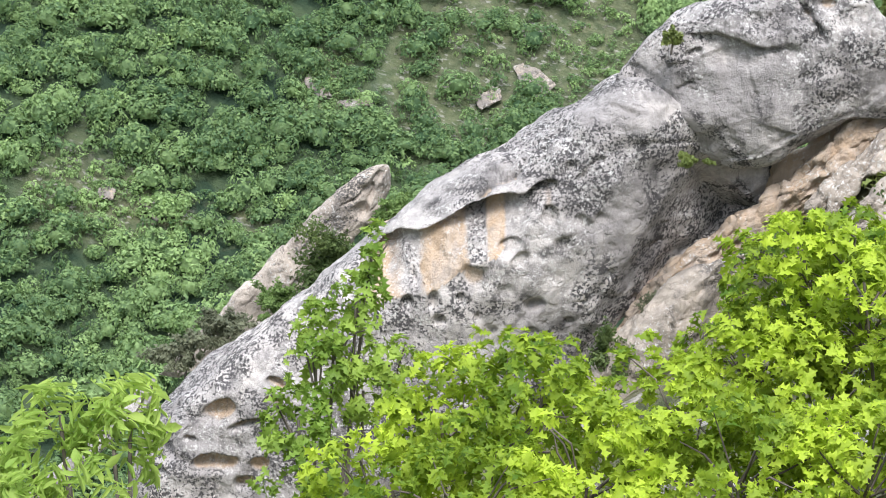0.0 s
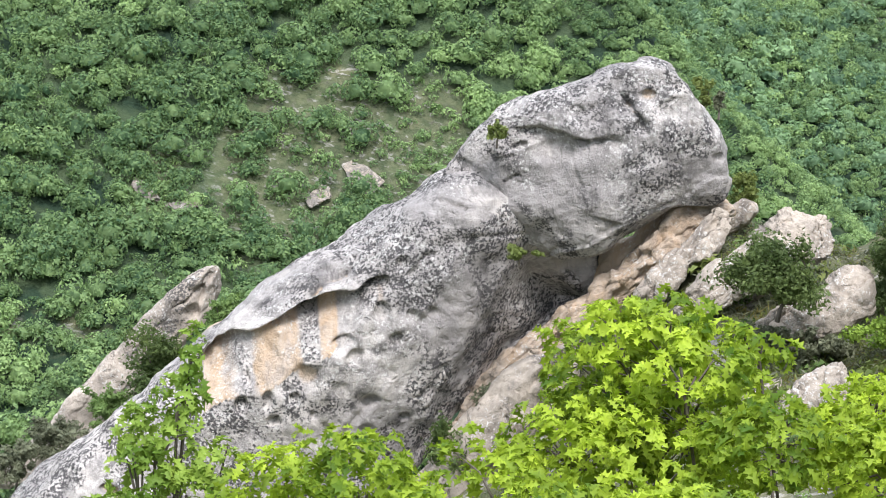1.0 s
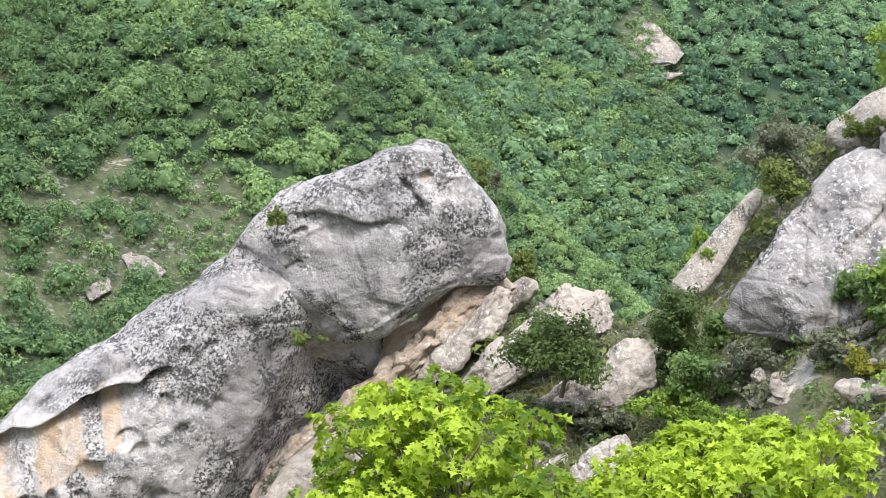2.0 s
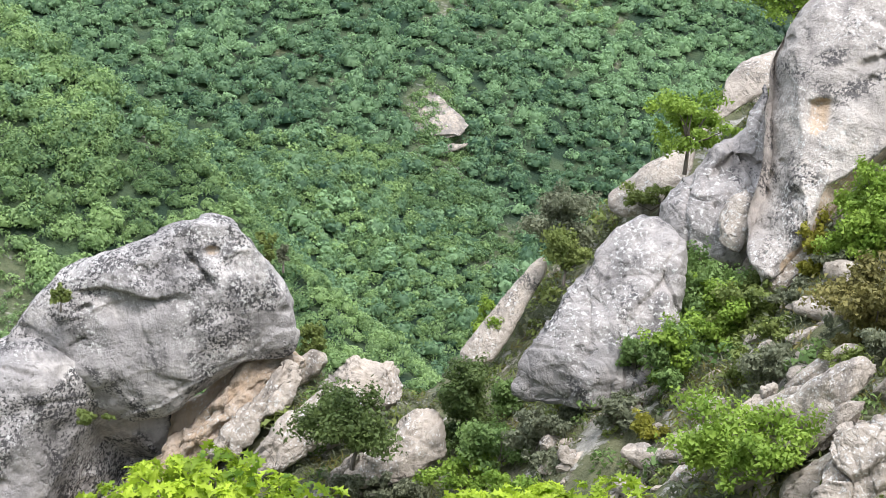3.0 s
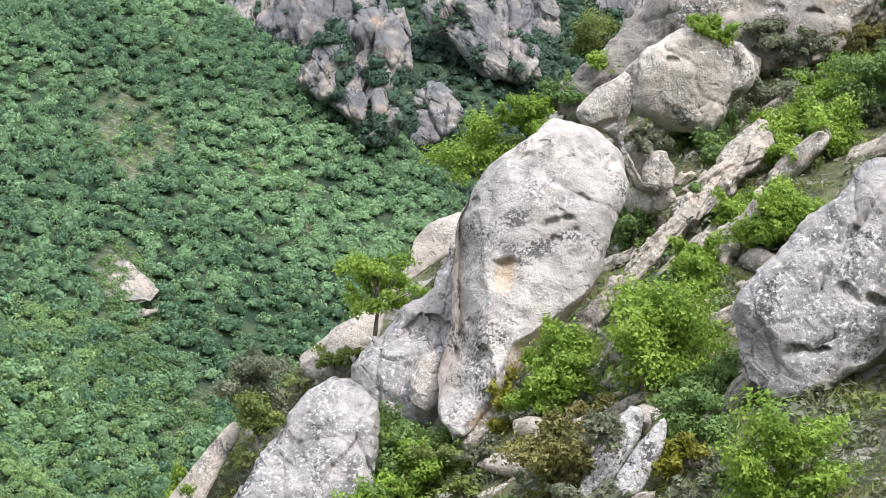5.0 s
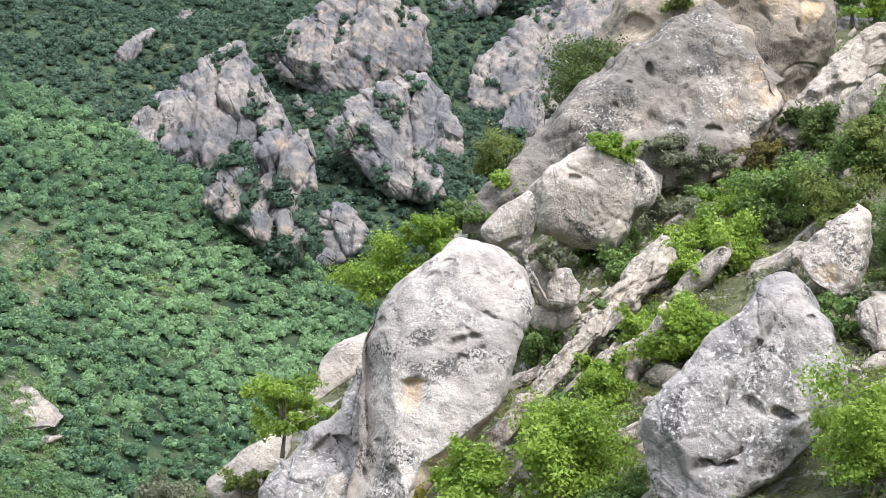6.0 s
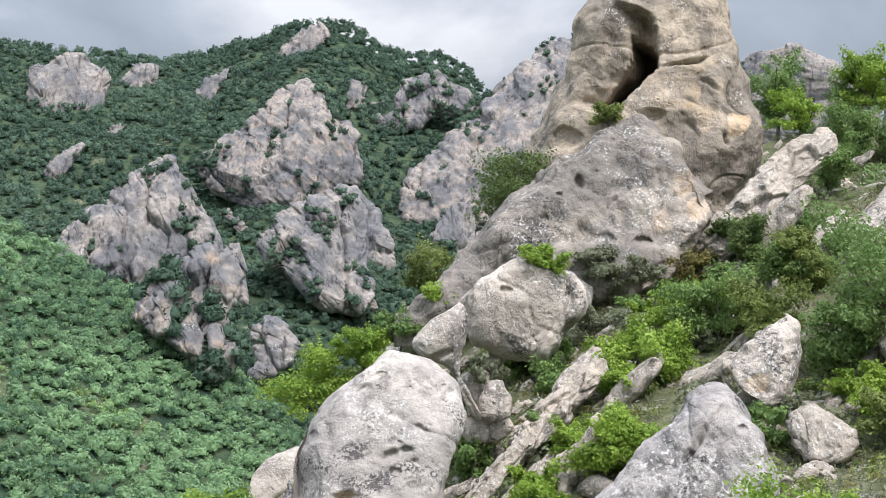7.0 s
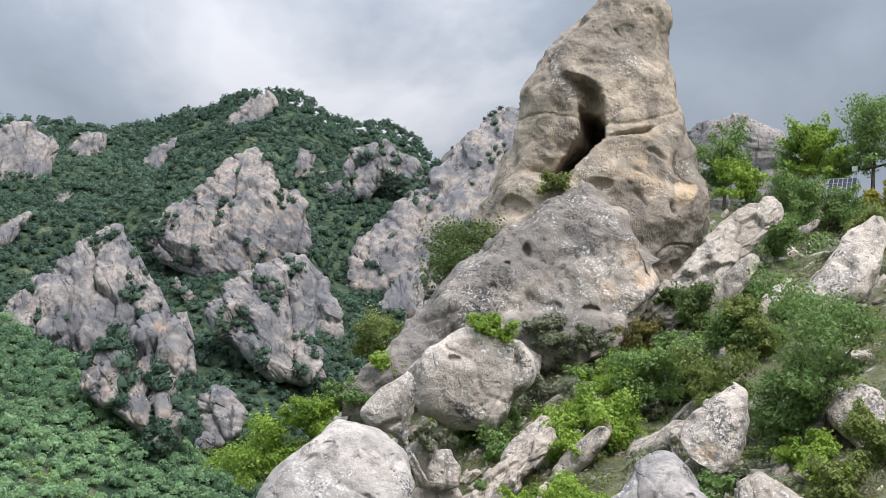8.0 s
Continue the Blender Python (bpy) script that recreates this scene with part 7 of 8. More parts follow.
spots = np.vstack(SPROUTS)
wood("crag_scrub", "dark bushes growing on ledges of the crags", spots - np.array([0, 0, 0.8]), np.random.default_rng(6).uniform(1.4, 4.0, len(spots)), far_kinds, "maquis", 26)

# ---- loose stones on the slope ----
def stones():
    rng = np.random.default_rng(31)
    made = []
    for k in range(5):
        w = rng.uniform(0.7, 1.3)
        rows = [(-w, -0.1, 0.1), (-0.8 * w, -0.4, 0.3), (-0.3 * w, -0.5, 0.6), (0.3 * w, -0.5, 0.5), (0.8 * w, -0.4, 0.2), (w, -0.1, 0.0)]
        made.append(boulder("stone", "pale broken sandstone lying on the slope", (0, 0, 0), 20 * k, rng.uniform(10, 45), rows, 0.0, 0.9, (24, 18),
                            (), (), 1.6, ROCK_RUBBLE, 50 + k, 0.4, group="loose stones on the slope"))
    count = 0
    xy = np.vstack([np.array([(5.7, 45.4, 0.75), (-3.0, 57.0, 0.39), (4.6, 48.0, 0.68), (2.1, 47.3, 0.45), (1.1, 51.0, 0.76), (0.4, 50.6, 0.72), (-1.8, 54.8, 0.58), (5.7, 44.9, 0.26), (1.8, 51.4, 0.46), (5.9, 45.9, 0.31), (2.0, 50.0, 0.73), (2.7, 51.7, 0.72), (1.7, 50.3, 0.45), (-1.3, 53.6, 0.62), (6.2, 51.4, 0.38), (6.4, 54.7, 0.74), (11.4, 46.2, 0.60), (4.7, 50.1, 0.48), (11.1, 47.4, 0.39), (6.9, 46.5, 0.42), (8.1, 46.0, 0.70), (8.0, 51.0, 0.64), (5.7, 54.1, 0.69), (11.9, 47.2, 0.23), (10.4, 45.5, 0.31), (9.1, 51.7, 0.58), (8.6, 47.5, 0.23), (9.8, 48.4, 0.46), (13.3, 58.9, 0.50), (18.6, 66.9, 0.31), (11.9, 67.0, 0.45), (11.2, 60.6, 0.45)]), np.array([(14.7, 57.3, 0.72), (18.2, 66.6, 0.26), (17.6, 60.1, 0.61), (15.9, 61.7, 0.60), (13.4, 67.4, 0.34), (13.0, 53.9, 0.65), (17.4, 54.9, 0.19), (13.3, 61.1, 0.70), (13.9, 60.1, 0.67), (12.9, 56.8, 0.52), (14.8, 56.5, 0.45), (10.4, 56.3, 0.75), (18.9, 59.2, 0.54), (20.1, 65.5, 0.63), (14.2, 61.8, 0.32), (26.8, 69.9, 0.48), (20.3, 56.7, 0.58), (24.1, 66.9, 0.61), (16.6, 59.0, 0.62), (17.4, 62.1, 0.22), (22.7, 60.5, 0.36), (19.7, 60.3, 0.54), (24.5, 66.2, 0.36), (20.6, 73.5, 0.45), (20.3, 58.8, 0.54), (20.0, 57.1, 0.56), (15.6, 67.6, 0.20), (18.8, 56.7, 0.45), (28.2, 74.4, 0.74), (15.3, 62.5, 0.35), (22.0, 77.6, 0.21), (20.9, 60.6, 0.25)]), np.array([(28.9, 77.7, 0.70), (22.4, 72.9, 0.70), (24.3, 67.7, 0.65), (24.0, 63.0, 0.31), (28.3, 69.2, 0.71), (24.6, 64.7, 0.73), (19.8, 65.2, 0.34), (31.0, 77.9, 0.44), (20.4, 66.4, 0.34), (22.9, 65.2, 0.39), (28.2, 69.5, 0.73), (23.0, 59.3, 0.59), (23.8, 72.0, 0.73), (31.7, 77.0, 0.32), (22.4, 69.6, 0.29), (28.8, 75.3, 0.66), (20.1, 62.8, 0.37), (25.7, 86.6, 0.65)])])
    for k, (x, y, s) in enumerate(xy):
        z = float(land([x], [y])[0])
        m = Matrix.LocRotScale((x, y, z - 0.25 * s), Euler((rng.uniform(-0.3, 0.3), rng.uniform(-0.3, 0.3), rng.uniform(0, 6.28))), None)
        ob = made[k % 5] if k < 5 else copy_thing(made[k % 5], m)
        ob.matrix_basis = m @ Matrix.Diagonal((s, s, s * rng.uniform(0.7, 1.1), 1))


stones()


def ribs():
    """Broken ribs of bedrock that stick out of the slope, all dipping the same way."""
    rng = np.random.default_rng(12)
    made = []
    for k in range(6):
        n = rng.uniform(1.6, 3.2)
        rows = [(-n, -0.5, -0.2), (-0.7 * n, -0.7, 0.25), (-0.2 * n, -0.6, rng.uniform(0.3, 0.6)), (0.3 * n, -0.6, rng.uniform(0.2, 0.6)),
                (0.8 * n, -0.5, 0.3), (n, -0.3, 0.0)]
        made.append(boulder("bedrock_rib", "pale rib of bedrock sticking out of the slope", (0, 0, 0), 15, 38 + rng.uniform(-5, 5), rows, 0.0, 0.9, (44, 30),
                            (), (), 1.2, ROCK_RUBBLE, 200 + k, 0.25, 0.6, group="bedrock ribs of the slope"))
    xy = np.vstack([np.array([(-11.5, 64.6, 0.85), (-9.0, 59.7, 0.60), (-8.3, 57.6, 0.32), (-9.4, 60.8, 0.68), (-12.1, 65.3, 0.48), (4.2, 46.2, 0.81), (0.8, 54.2, 0.38), (5.2, 44.7, 0.83), (3.8, 45.7, 0.61), (5.1, 49.2, 0.72), (4.1, 47.0, 0.76), (3.7, 53.0, 0.33), (-0.1, 58.2, 0.80), (2.1, 50.3, 0.81), (4.3, 45.5, 0.61), (9.8, 44.5, 0.54), (9.5, 45.3, 0.43), (5.0, 59.1, 0.79), (9.8, 56.8, 0.84), (8.7, 53.5, 0.34), (7.2, 46.4, 0.54), (10.0, 44.6, 0.30), (11.5, 56.3, 0.58), (12.3, 51.8, 0.70), (6.8, 53.3, 0.70), (16.4, 65.4, 0.71), (11.9, 72.1, 0.73), (18.0, 74.2, 0.67), (22.3, 67.2, 0.81), (8.3, 60.9, 0.64), (14.2, 74.3, 0.54), (14.3, 63.0, 0.58)]), np.array([(11.7, 75.7, 0.38), (21.3, 68.4, 0.67), (10.2, 66.2, 0.54), (13.8, 57.0, 0.47), (14.7, 51.9, 0.71), (19.9, 62.5, 0.79), (13.4, 61.2, 0.56), (28.7, 77.0, 0.46), (20.4, 65.5, 0.82), (21.0, 77.6, 0.65), (15.1, 62.0, 0.43), (15.2, 70.2, 0.42), (28.1, 75.0, 0.58), (21.7, 67.9, 0.33), (23.9, 78.0, 0.32), (31.5, 76.9, 0.34), (19.3, 66.3, 0.77), (24.4, 63.3, 0.45), (24.2, 66.2, 0.44), (24.3, 63.2, 0.59), (34.0, 90.7, 0.51), (25.3, 76.2, 0.81), (33.9, 81.7, 0.62)])])
    for k, (x, y, s) in enumerate(xy):
        z = float(land([x], [y])[0])
        m = Matrix.LocRotScale((x, y, z - 0.9 * s), Euler((rng.uniform(-0.1, 0.1), rng.uniform(-0.1, 0.1), rng.uniform(-0.25, 0.25))), None)
        ob = made[k] if k < 6 else copy_thing(made[k % 6], m)
        ob.matrix_basis = m @ Matrix.Diagonal((s, s, s * rng.uniform(0.8, 1.15), 1))


ribs()

# ---- bushes and trees of the slope ----
BUSHES = {
    "bright": "bright green leafy bush on the stony slope",
    "green": "green leafy bush on the stony slope",
    "dark": "dark green dense bush among the rocks",
    "olive": "olive green bush among the rocks",
    "grey": "grey-green low scrub on the slope",
    "rust": "rusty brown-green budding bush on the slope",
    "yellow": "yellow-green flowering bush on the slope",
}


def plant(kind, rows, trunk=0.0, label="", dense=1.0):
    for k, (x, y, z, w, h) in enumerate(rows):
        n = int(np.clip(dense * (620 if trunk else 1250) * w * h, 700, 9000))
        bush("tree" if trunk else "bush", label or BUSHES[kind], (x, y, z), w, h, kind, n, 0.105 if not trunk else 0.12,
             int(abs(x * 131 + y * 17 + z * 7)) % 9973, trunk, count=int(np.clip((16 if trunk else 8) + 5 * w, 12, 44)))


plant("dark", [(-4.9, 59.5, -15.1, 2.3, 3.2), (24.6, 77.1, 3.6, 2.1, 2.0), (21.6, 79.1, 3.7, 2.6, 2.0), (24.0, 75.3, 3.3, 1.9, 2.2), (21.4, 79.4, 3.7, 2.8, 1.7), (-29.7, 59.5, -20.6, 3.0, 2.6), (-7.7, 55.5, -14.2, 3.2, 2.4), (-18.3, 57.7, -21.5, 2.1, 2.1), (16.0, 84.0, 5.6, 3.9, 3.7)])
plant("green", [(1.6, 53.7, -11.6, 1.4, 2.4), (2.7, 57.5, -11.0, 2.9, 2.9), (0.0, 58.1, -11.8, 2.6, 1.9), (-3.6, 55.8, -14.7, 2.2, 1.8), (-10.4, 65.9, -14.1, 1.2, 1.0), (-3.2, 61.0, -14.0, 1.5, 1.3), (10.1, 49.8, -7.7, 1.9, 1.6), (-0.1, 57.6, -12.1, 2.1, 1.9), (11.1, 66.5, -4.0, 1.4, 1.5), (13.4, 66.3, -3.2, 1.1, 1.7), (11.4, 52.4, -6.9, 1.4, 0.9), (20.7, 69.5, 0.4, 2.9, 2.9), (13.5, 66.2, -3.2, 1.2, 1.7), (11.2, 66.8, -3.8, 1.4, 1.4), (15.5, 69.7, -1.0, 1.2, 0.8), (13.9, 72.5, -0.9, 1.5, 1.1), (19.3, 59.4, -2.7, 1.6, 1.3), (34.8, 92.1, 8.6, 3.1, 3.1)])
plant("green", [(30.4, 84.3, 6.8, 2.1, 2.3), (23.3, 63.3, -0.6, 3.3, 2.9), (26.9, 77.4, 4.2, 1.7, 1.7), (24.3, 72.0, 2.3, 2.0, 2.2), (36.9, 91.5, 9.2, 2.3, 2.0), (-29.2, 63.6, -19.1, 1.5, 1.3), (-31.3, 58.2, -21.3, 1.8, 1.2), (12.4, 82.1, 1.9, 1.4, 1.4), (10.2, 78.3, 0.5, 2.5, 1.4), (1.4, 56.0, -12.1, 2.0, 2.0), (-0.4, 56.0, -12.5, 1.8, 1.5), (2.1, 59.0, -10.0, 1.9, 1.9)])
plant("olive", [(4.4, 57.3, -10.0, 1.9, 1.5), (5.8, 48.7, -9.9, 1.6, 1.0), (-6.3, 58.0, -16.0, 1.6, 0.9), (3.7, 52.4, -11.0, 1.4, 1.2), (4.0, 56.6, -10.3, 2.0, 1.5), (8.4, 62.4, -6.7, 1.3, 1.1), (22.1, 67.3, -0.0, 2.7, 2.7), (24.7, 71.7, 2.2, 2.4, 2.6), (22.8, 58.1, -2.4, 2.0, 1.6), (24.4, 58.8, -1.3, 1.7, 2.4), (37.0, 89.0, 8.4, 2.0, 1.7), (-1.8, 65.0, -10.3, 1.8, 1.7), (12.1, 83.1, 2.4, 2.9, 2.2), (19.9, 82.4, 9.6, 1.5, 1.2), (-17.3, 58.7, -10.3, 0.8, 0.6), (-16.1, 57.3, -13.8, 1.1, 0.5), (-11.5, 63.0, -9.6, 0.6, 1.1), (-10.4, 65.2, -13.3, 1.2, 1.2)])
plant("olive", [(1.4, 68.0, -8.3, 2.2, 1.0)])
plant("bright", [(7.2, 56.0, -7.6, 2.3, 2.5), (3.2, 45.6, -11.8, 3.4, 2.1), (9.9, 53.5, -7.0, 3.2, 3.0), (10.7, 43.5, -8.7, 2.5, 3.1), (3.0, 57.5, -10.8, 2.0, 2.2), (1.6, 54.1, -11.6, 1.6, 2.3), (7.0, 55.5, -7.9, 2.1, 1.6), (12.1, 59.9, -5.0, 2.0, 1.3), (14.8, 61.6, -3.5, 2.6, 1.8), (10.0, 54.8, -6.7, 3.3, 2.8), (12.3, 60.9, -4.4, 2.5, 1.4), (14.9, 60.5, -3.4, 3.1, 2.0), (17.4, 67.2, -0.8, 3.2, 2.2), (16.5, 80.3, 3.4, 2.2, 1.4), (16.6, 48.2, -5.9, 3.0, 3.3), (16.5, 80.0, 3.3, 1.9, 1.3), (20.3, 71.3, 0.7, 3.4, 1.9), (16.3, 66.0, -1.3, 1.8, 1.2)])
plant("bright", [(-4.3, 65.9, -12.6, 1.5, 1.4), (6.8, 77.7, -2.6, 3.4, 3.2), (8.5, 77.5, -0.6, 3.4, 1.8), (11.7, 78.1, 1.6, 1.6, 1.4), (2.9, 56.4, -11.5, 1.8, 2.5), (-2.9, 51.9, -14.4, 2.0, 1.1), (-4.3, 55.6, -15.2, 2.0, 1.5)])
plant("rust", [(6.5, 49.8, -9.1, 1.9, 1.9), (6.4, 51.1, -8.8, 2.1, 1.8), (7.8, 53.2, -7.8, 1.1, 0.8), (21.8, 77.8, 3.0, 2.6, 1.4), (19.8, 63.1, -1.2, 1.1, 0.8), (21.7, 77.0, 2.5, 2.5, 1.6)])
plant("grey", [(-1.9, 55.1, -13.8, 3.6, 1.3), (-7.4, 57.1, -15.9, 2.6, 1.0), (-11.0, 62.6, -14.4, 1.7, 0.8), (-12.0, 65.0, -14.8, 1.4, 0.8), (0.2, 53.7, -12.5, 1.8, 1.0), (4.3, 51.2, -10.5, 1.8, 1.4), (7.4, 47.7, -9.3, 1.7, 1.0), (10.3, 47.0, -8.0, 1.7, 0.8), (18.3, 77.2, 2.1, 1.8, 1.4), (19.8, 77.7, 2.5, 2.1, 1.2), (14.8, 74.5, -0.1, 1.5, 0.9), (22.9, 73.3, 2.0, 2.2, 1.3), (18.9, 77.3, 2.3, 2.3, 1.4), (17.3, 74.5, 0.5, 2.4, 1.5), (20.2, 78.6, 3.0, 1.9, 1.2), (-33.2, 58.2, -22.9, 3.5, 1.4), (-34.5, 57.5, -23.7, 2.5, 1.4), (-1.9, 67.5, -9.8, 3.2, 2.2)])
plant("grey", [(-16.9, 58.6, -20.0, 2.1, 1.7), (-16.0, 59.4, -19.3, 1.5, 1.1), (-11.0, 63.0, -9.7, 0.4, 0.8), (-6.5, 57.6, -16.0, 2.6, 1.0)])
plant("yellow", [(1.0, 52.3, -12.6, 1.4, 0.8), (9.1, 48.0, -8.3, 1.5, 1.2), (5.7, 56.3, -8.6, 1.0, 0.7), (38.9, 92.0, 9.8, 1.7, 1.7)])
plant("bright", [(2.2, 66.0, -6.6, 2.9, 2.5)], 0.3, "small green tree with a bare trunk on the slope")
plant("green", [(32.6, 97.7, 10.7, 3.9, 4.5), (36.6, 98.4, 10.9, 2.7, 2.7), (40.1, 96.0, 11.0, 4.5, 5.3)], 0.3, "small green tree with a bare trunk on the slope")
plant("bright", [(33.0, 95.5, 10.2, 3.2, 2.6), (37.3, 97.1, 11.1, 3.6, 4.1), (39.2, 98.5, 11.4, 2.8, 3.1)], 0.3, "small green tree with a bare trunk on the slope")
plant("green", [(24.4, 62.9, -0.5, 4.7, 5.6)], 0.3, "small green tree with a bare trunk on the slope")

# bushes that fill the gaps between the boulders
plant("green", [(15.5, 72.6, -0.4, 1.7, 1.0), (22.9, 74.3, 1.9, 2.2, 1.8), (23.8, 72.4, 2.0, 2.0, 1.5), (25.6, 72.5, 2.5, 1.9, 1.2), (27.5, 74.3, 3.8, 1.9, 1.2), (14.6, 70.4, -1.5, 2.1, 1.7), (7.0, 56.5, -7.6, 1.3, 1.0), (0.5, 55.0, -11.2, 1.5, 1.1), (11.1, 52.4, -7.4, 1.8, 1.5), (9.9, 54.1, -7.1, 1.2, 0.8), (15.2, 62.5, -3.2, 1.8, 1.4), (19.2, 75.0, 1.3, 1.9, 1.2), (22.8, 74.1, 2.0, 1.8, 1.1)])
plant("grey", [(17.3, 75.6, 0.8, 1.9, 0.9), (18.7, 76.4, 2.2, 1.6, 0.9), (17.8, 76.5, 2.9, 2.3, 1.5), (19.7, 76.4, 2.8, 2.2, 1.1), (17.6, 67.0, -1.1, 2.0, 1.3), (20.4, 69.7, -0.0, 2.1, 1.1), (20.5, 61.0, -2.0, 1.7, 0.9), (11.4, 66.2, -0.7, 1.8, 1.0), (6.2, 55.7, -8.4, 1.4, 0.8), (4.9, 55.4, -9.4, 1.5, 0.8), (7.0, 48.5, -9.5, 1.6, 1.0), (7.8, 44.5, -9.0, 1.2, 0.7), (8.9, 44.8, -8.2, 1.2, 0.7), (7.6, 49.6, -7.9, 1.7, 1.1)])
plant("rust", [(21.9, 78.5, 3.3, 2.0, 1.1), (6.7, 51.1, -8.8, 1.7, 0.9), (6.0, 50.2, -9.5, 1.2, 0.6)])
plant("bright", [(19.5, 74.3, 1.2, 1.7, 1.0), (21.7, 74.7, 1.7, 1.7, 1.4), (17.2, 70.4, -0.5, 1.7, 1.3), (23.4, 61.5, -1.5, 2.0, 1.6), (23.1, 59.0, -2.1, 1.9, 1.4), (14.5, 70.5, 3.1, 2.1, 1.3), (3.6, 58.1, -10.3, 2.0, 1.3), (2.8, 57.9, -10.9, 1.5, 1.0), (1.7, 57.2, -11.6, 1.7, 1.1), (13.8, 62.9, -3.2, 1.6, 1.4), (12.2, 61.5, -4.6, 1.5, 1.0), (20.8, 74.5, 1.4, 1.8, 1.5)])
plant("olive", [(22.2, 69.8, 0.9, 2.1, 1.3), (4.4, 54.4, -10.4, 1.4, 1.1), (10.8, 57.6, -6.0, 1.3, 1.0)])
plant("dark", [(14.3, 72.6, -1.0, 1.9, 1.3), (23.4, 77.9, 4.4, 1.7, 1.1)])
plant("yellow", [(5.9, 57.2, -8.1, 1.8, 1.2)])


def scrub():
    """Low tufts of dry grass and heather all over the slope."""
    rng = np.random.default_rng(8)
    az, r = np.radians(rng.uniform(-14, 25, 26000)), rng.uniform(40, 108, 26000)
    xy = np.c_[np.sin(az) * r, np.cos(az) * r]
    keep = vnoise(np.c_[xy / 3.1, 0 * r], 4) > -0.25
    xy = xy[keep]
    p = np.c_[xy, land(xy[:, 0], xy[:, 1])]
    for name, part_of, kind, size, blades in (("grass_tufts", slice(0, None, 2), "grey", 0.36, 12), ("heather", slice(1, None, 4), "olive", 0.44, 14),
                                              ("dry_grass", slice(3, None, 4), "rust", 0.30, 10)):
        q = p[part_of]
        at = np.repeat(q, blades, 0)
        d = rng.normal(0, 1, (len(at), 3)) * np.array([1, 1, 0.5]) + np.array([0, 0, 0.6])
        d /= np.linalg.norm(d, axis=1)[:, None]
        at = at + d * size * rng.uniform(0.3, 1.2, len(at))[:, None]
        thin = DIAMOND * np.array([0.55, 1.4, 1])
        v, f = leaf_cloud(rng, at, rng.normal(0, 1, at.shape), 0.17, thin)
        tint = np.clip(0.5 + 0.5 * fbm(v / 5.0, 2, 3), 0, 1)
        tagged(put(name, mesh(name, v, f, LEAF[kind], False, [("tint", tint)]), (0, 0, 0)), "low dry tufts covering the stony slope", "grass", kind="stuff")


scrub()


def scree():
    """Countless small broken stones lying between the bushes."""
    rng = np.random.default_rng(19)
    bm = bmesh.new()
    bmesh.ops.create_icosphere(bm, subdivisions=1, radius=1.0)
    v0, f0 = np.array([w.co[:] for w in bm.verts]), np.array([[w.index for w in q.verts] for q in bm.faces])
    bm.free()
    az, r = np.radians(rng.uniform(-13, 25, 5200)), np.sqrt(rng.uniform(42 ** 2, 100 ** 2, 5200))
    xy = np.c_[np.sin(az) * r, np.cos(az) * r]
    xy = xy[vnoise(np.c_[xy / 3.6, 0 * r], 61) > 0.05]
    p = np.c_[xy, land(xy[:, 0], xy[:, 1])]
    V, F = [], []
    for k in range(len(p)):
        size = 0.05 + 0.34 * rng.uniform() ** 3
        v = np.sign(v0) * np.abs(v0) ** 0.8 * rng.uniform(0.72, 1.2, (len(v0), 1)) * np.array([1.5, 0.9, 0.6]) * size
        a = rng.uniform(0.3, 1.2)
        turn = np.array([[math.cos(a), 0, math.sin(a)], [0, 1, 0], [-math.sin(a), 0, math.cos(a)]])
        V.append(v @ turn + p[k])
        F.append(f0 + k * len(v0))
    me = mesh("scree", np.vstack(V), np.vstack(F), ROCK_RUBBLE, False)
    tagged(put("scree", me, (0, 0, 0)), "pale broken stones scattered over the scrubby slope", "stones", kind="stuff")


scree()


def low_bushes():
    """Countless knee-high bushes between the rocks."""
    rng = np.random.default_rng(14)
    for name, kind, n in (("grey_underbrush", "grey", 1500), ("green_underbrush", "green", 800), ("olive_underbrush", "olive", 900)):
        az, r = np.radians(rng.uniform(-13, 25, n)), np.sqrt(rng.uniform(43 ** 2, 106 ** 2, n))
        xy = np.c_[np.sin(az) * r, np.cos(az) * r]
        p = np.c_[xy, land(xy[:, 0], xy[:, 1])]
        wood(name, "low bushes growing between rocks on the slope", p - np.array([0, 0, 0.3]), 0.22 + 0.55 * rng.uniform(0, 1, n) ** 2, low_kinds, kind, 40 + n)


low_bushes()


# ---- solar panel by the trees on the crest ----
def box(x, y, z, at=(0, 0, 0)):
    v = np.array([(a * x / 2, b * y / 2, c * z / 2) for a in (-1, 1) for b in (-1, 1) for c in (-1, 1)]) + np.array(at)
    return v, np.array([[0, 1, 3, 2], [4, 6, 7, 5], [0, 4, 5, 1], [2, 3, 7, 6], [0, 2, 6, 4], [1, 5, 7, 3]])


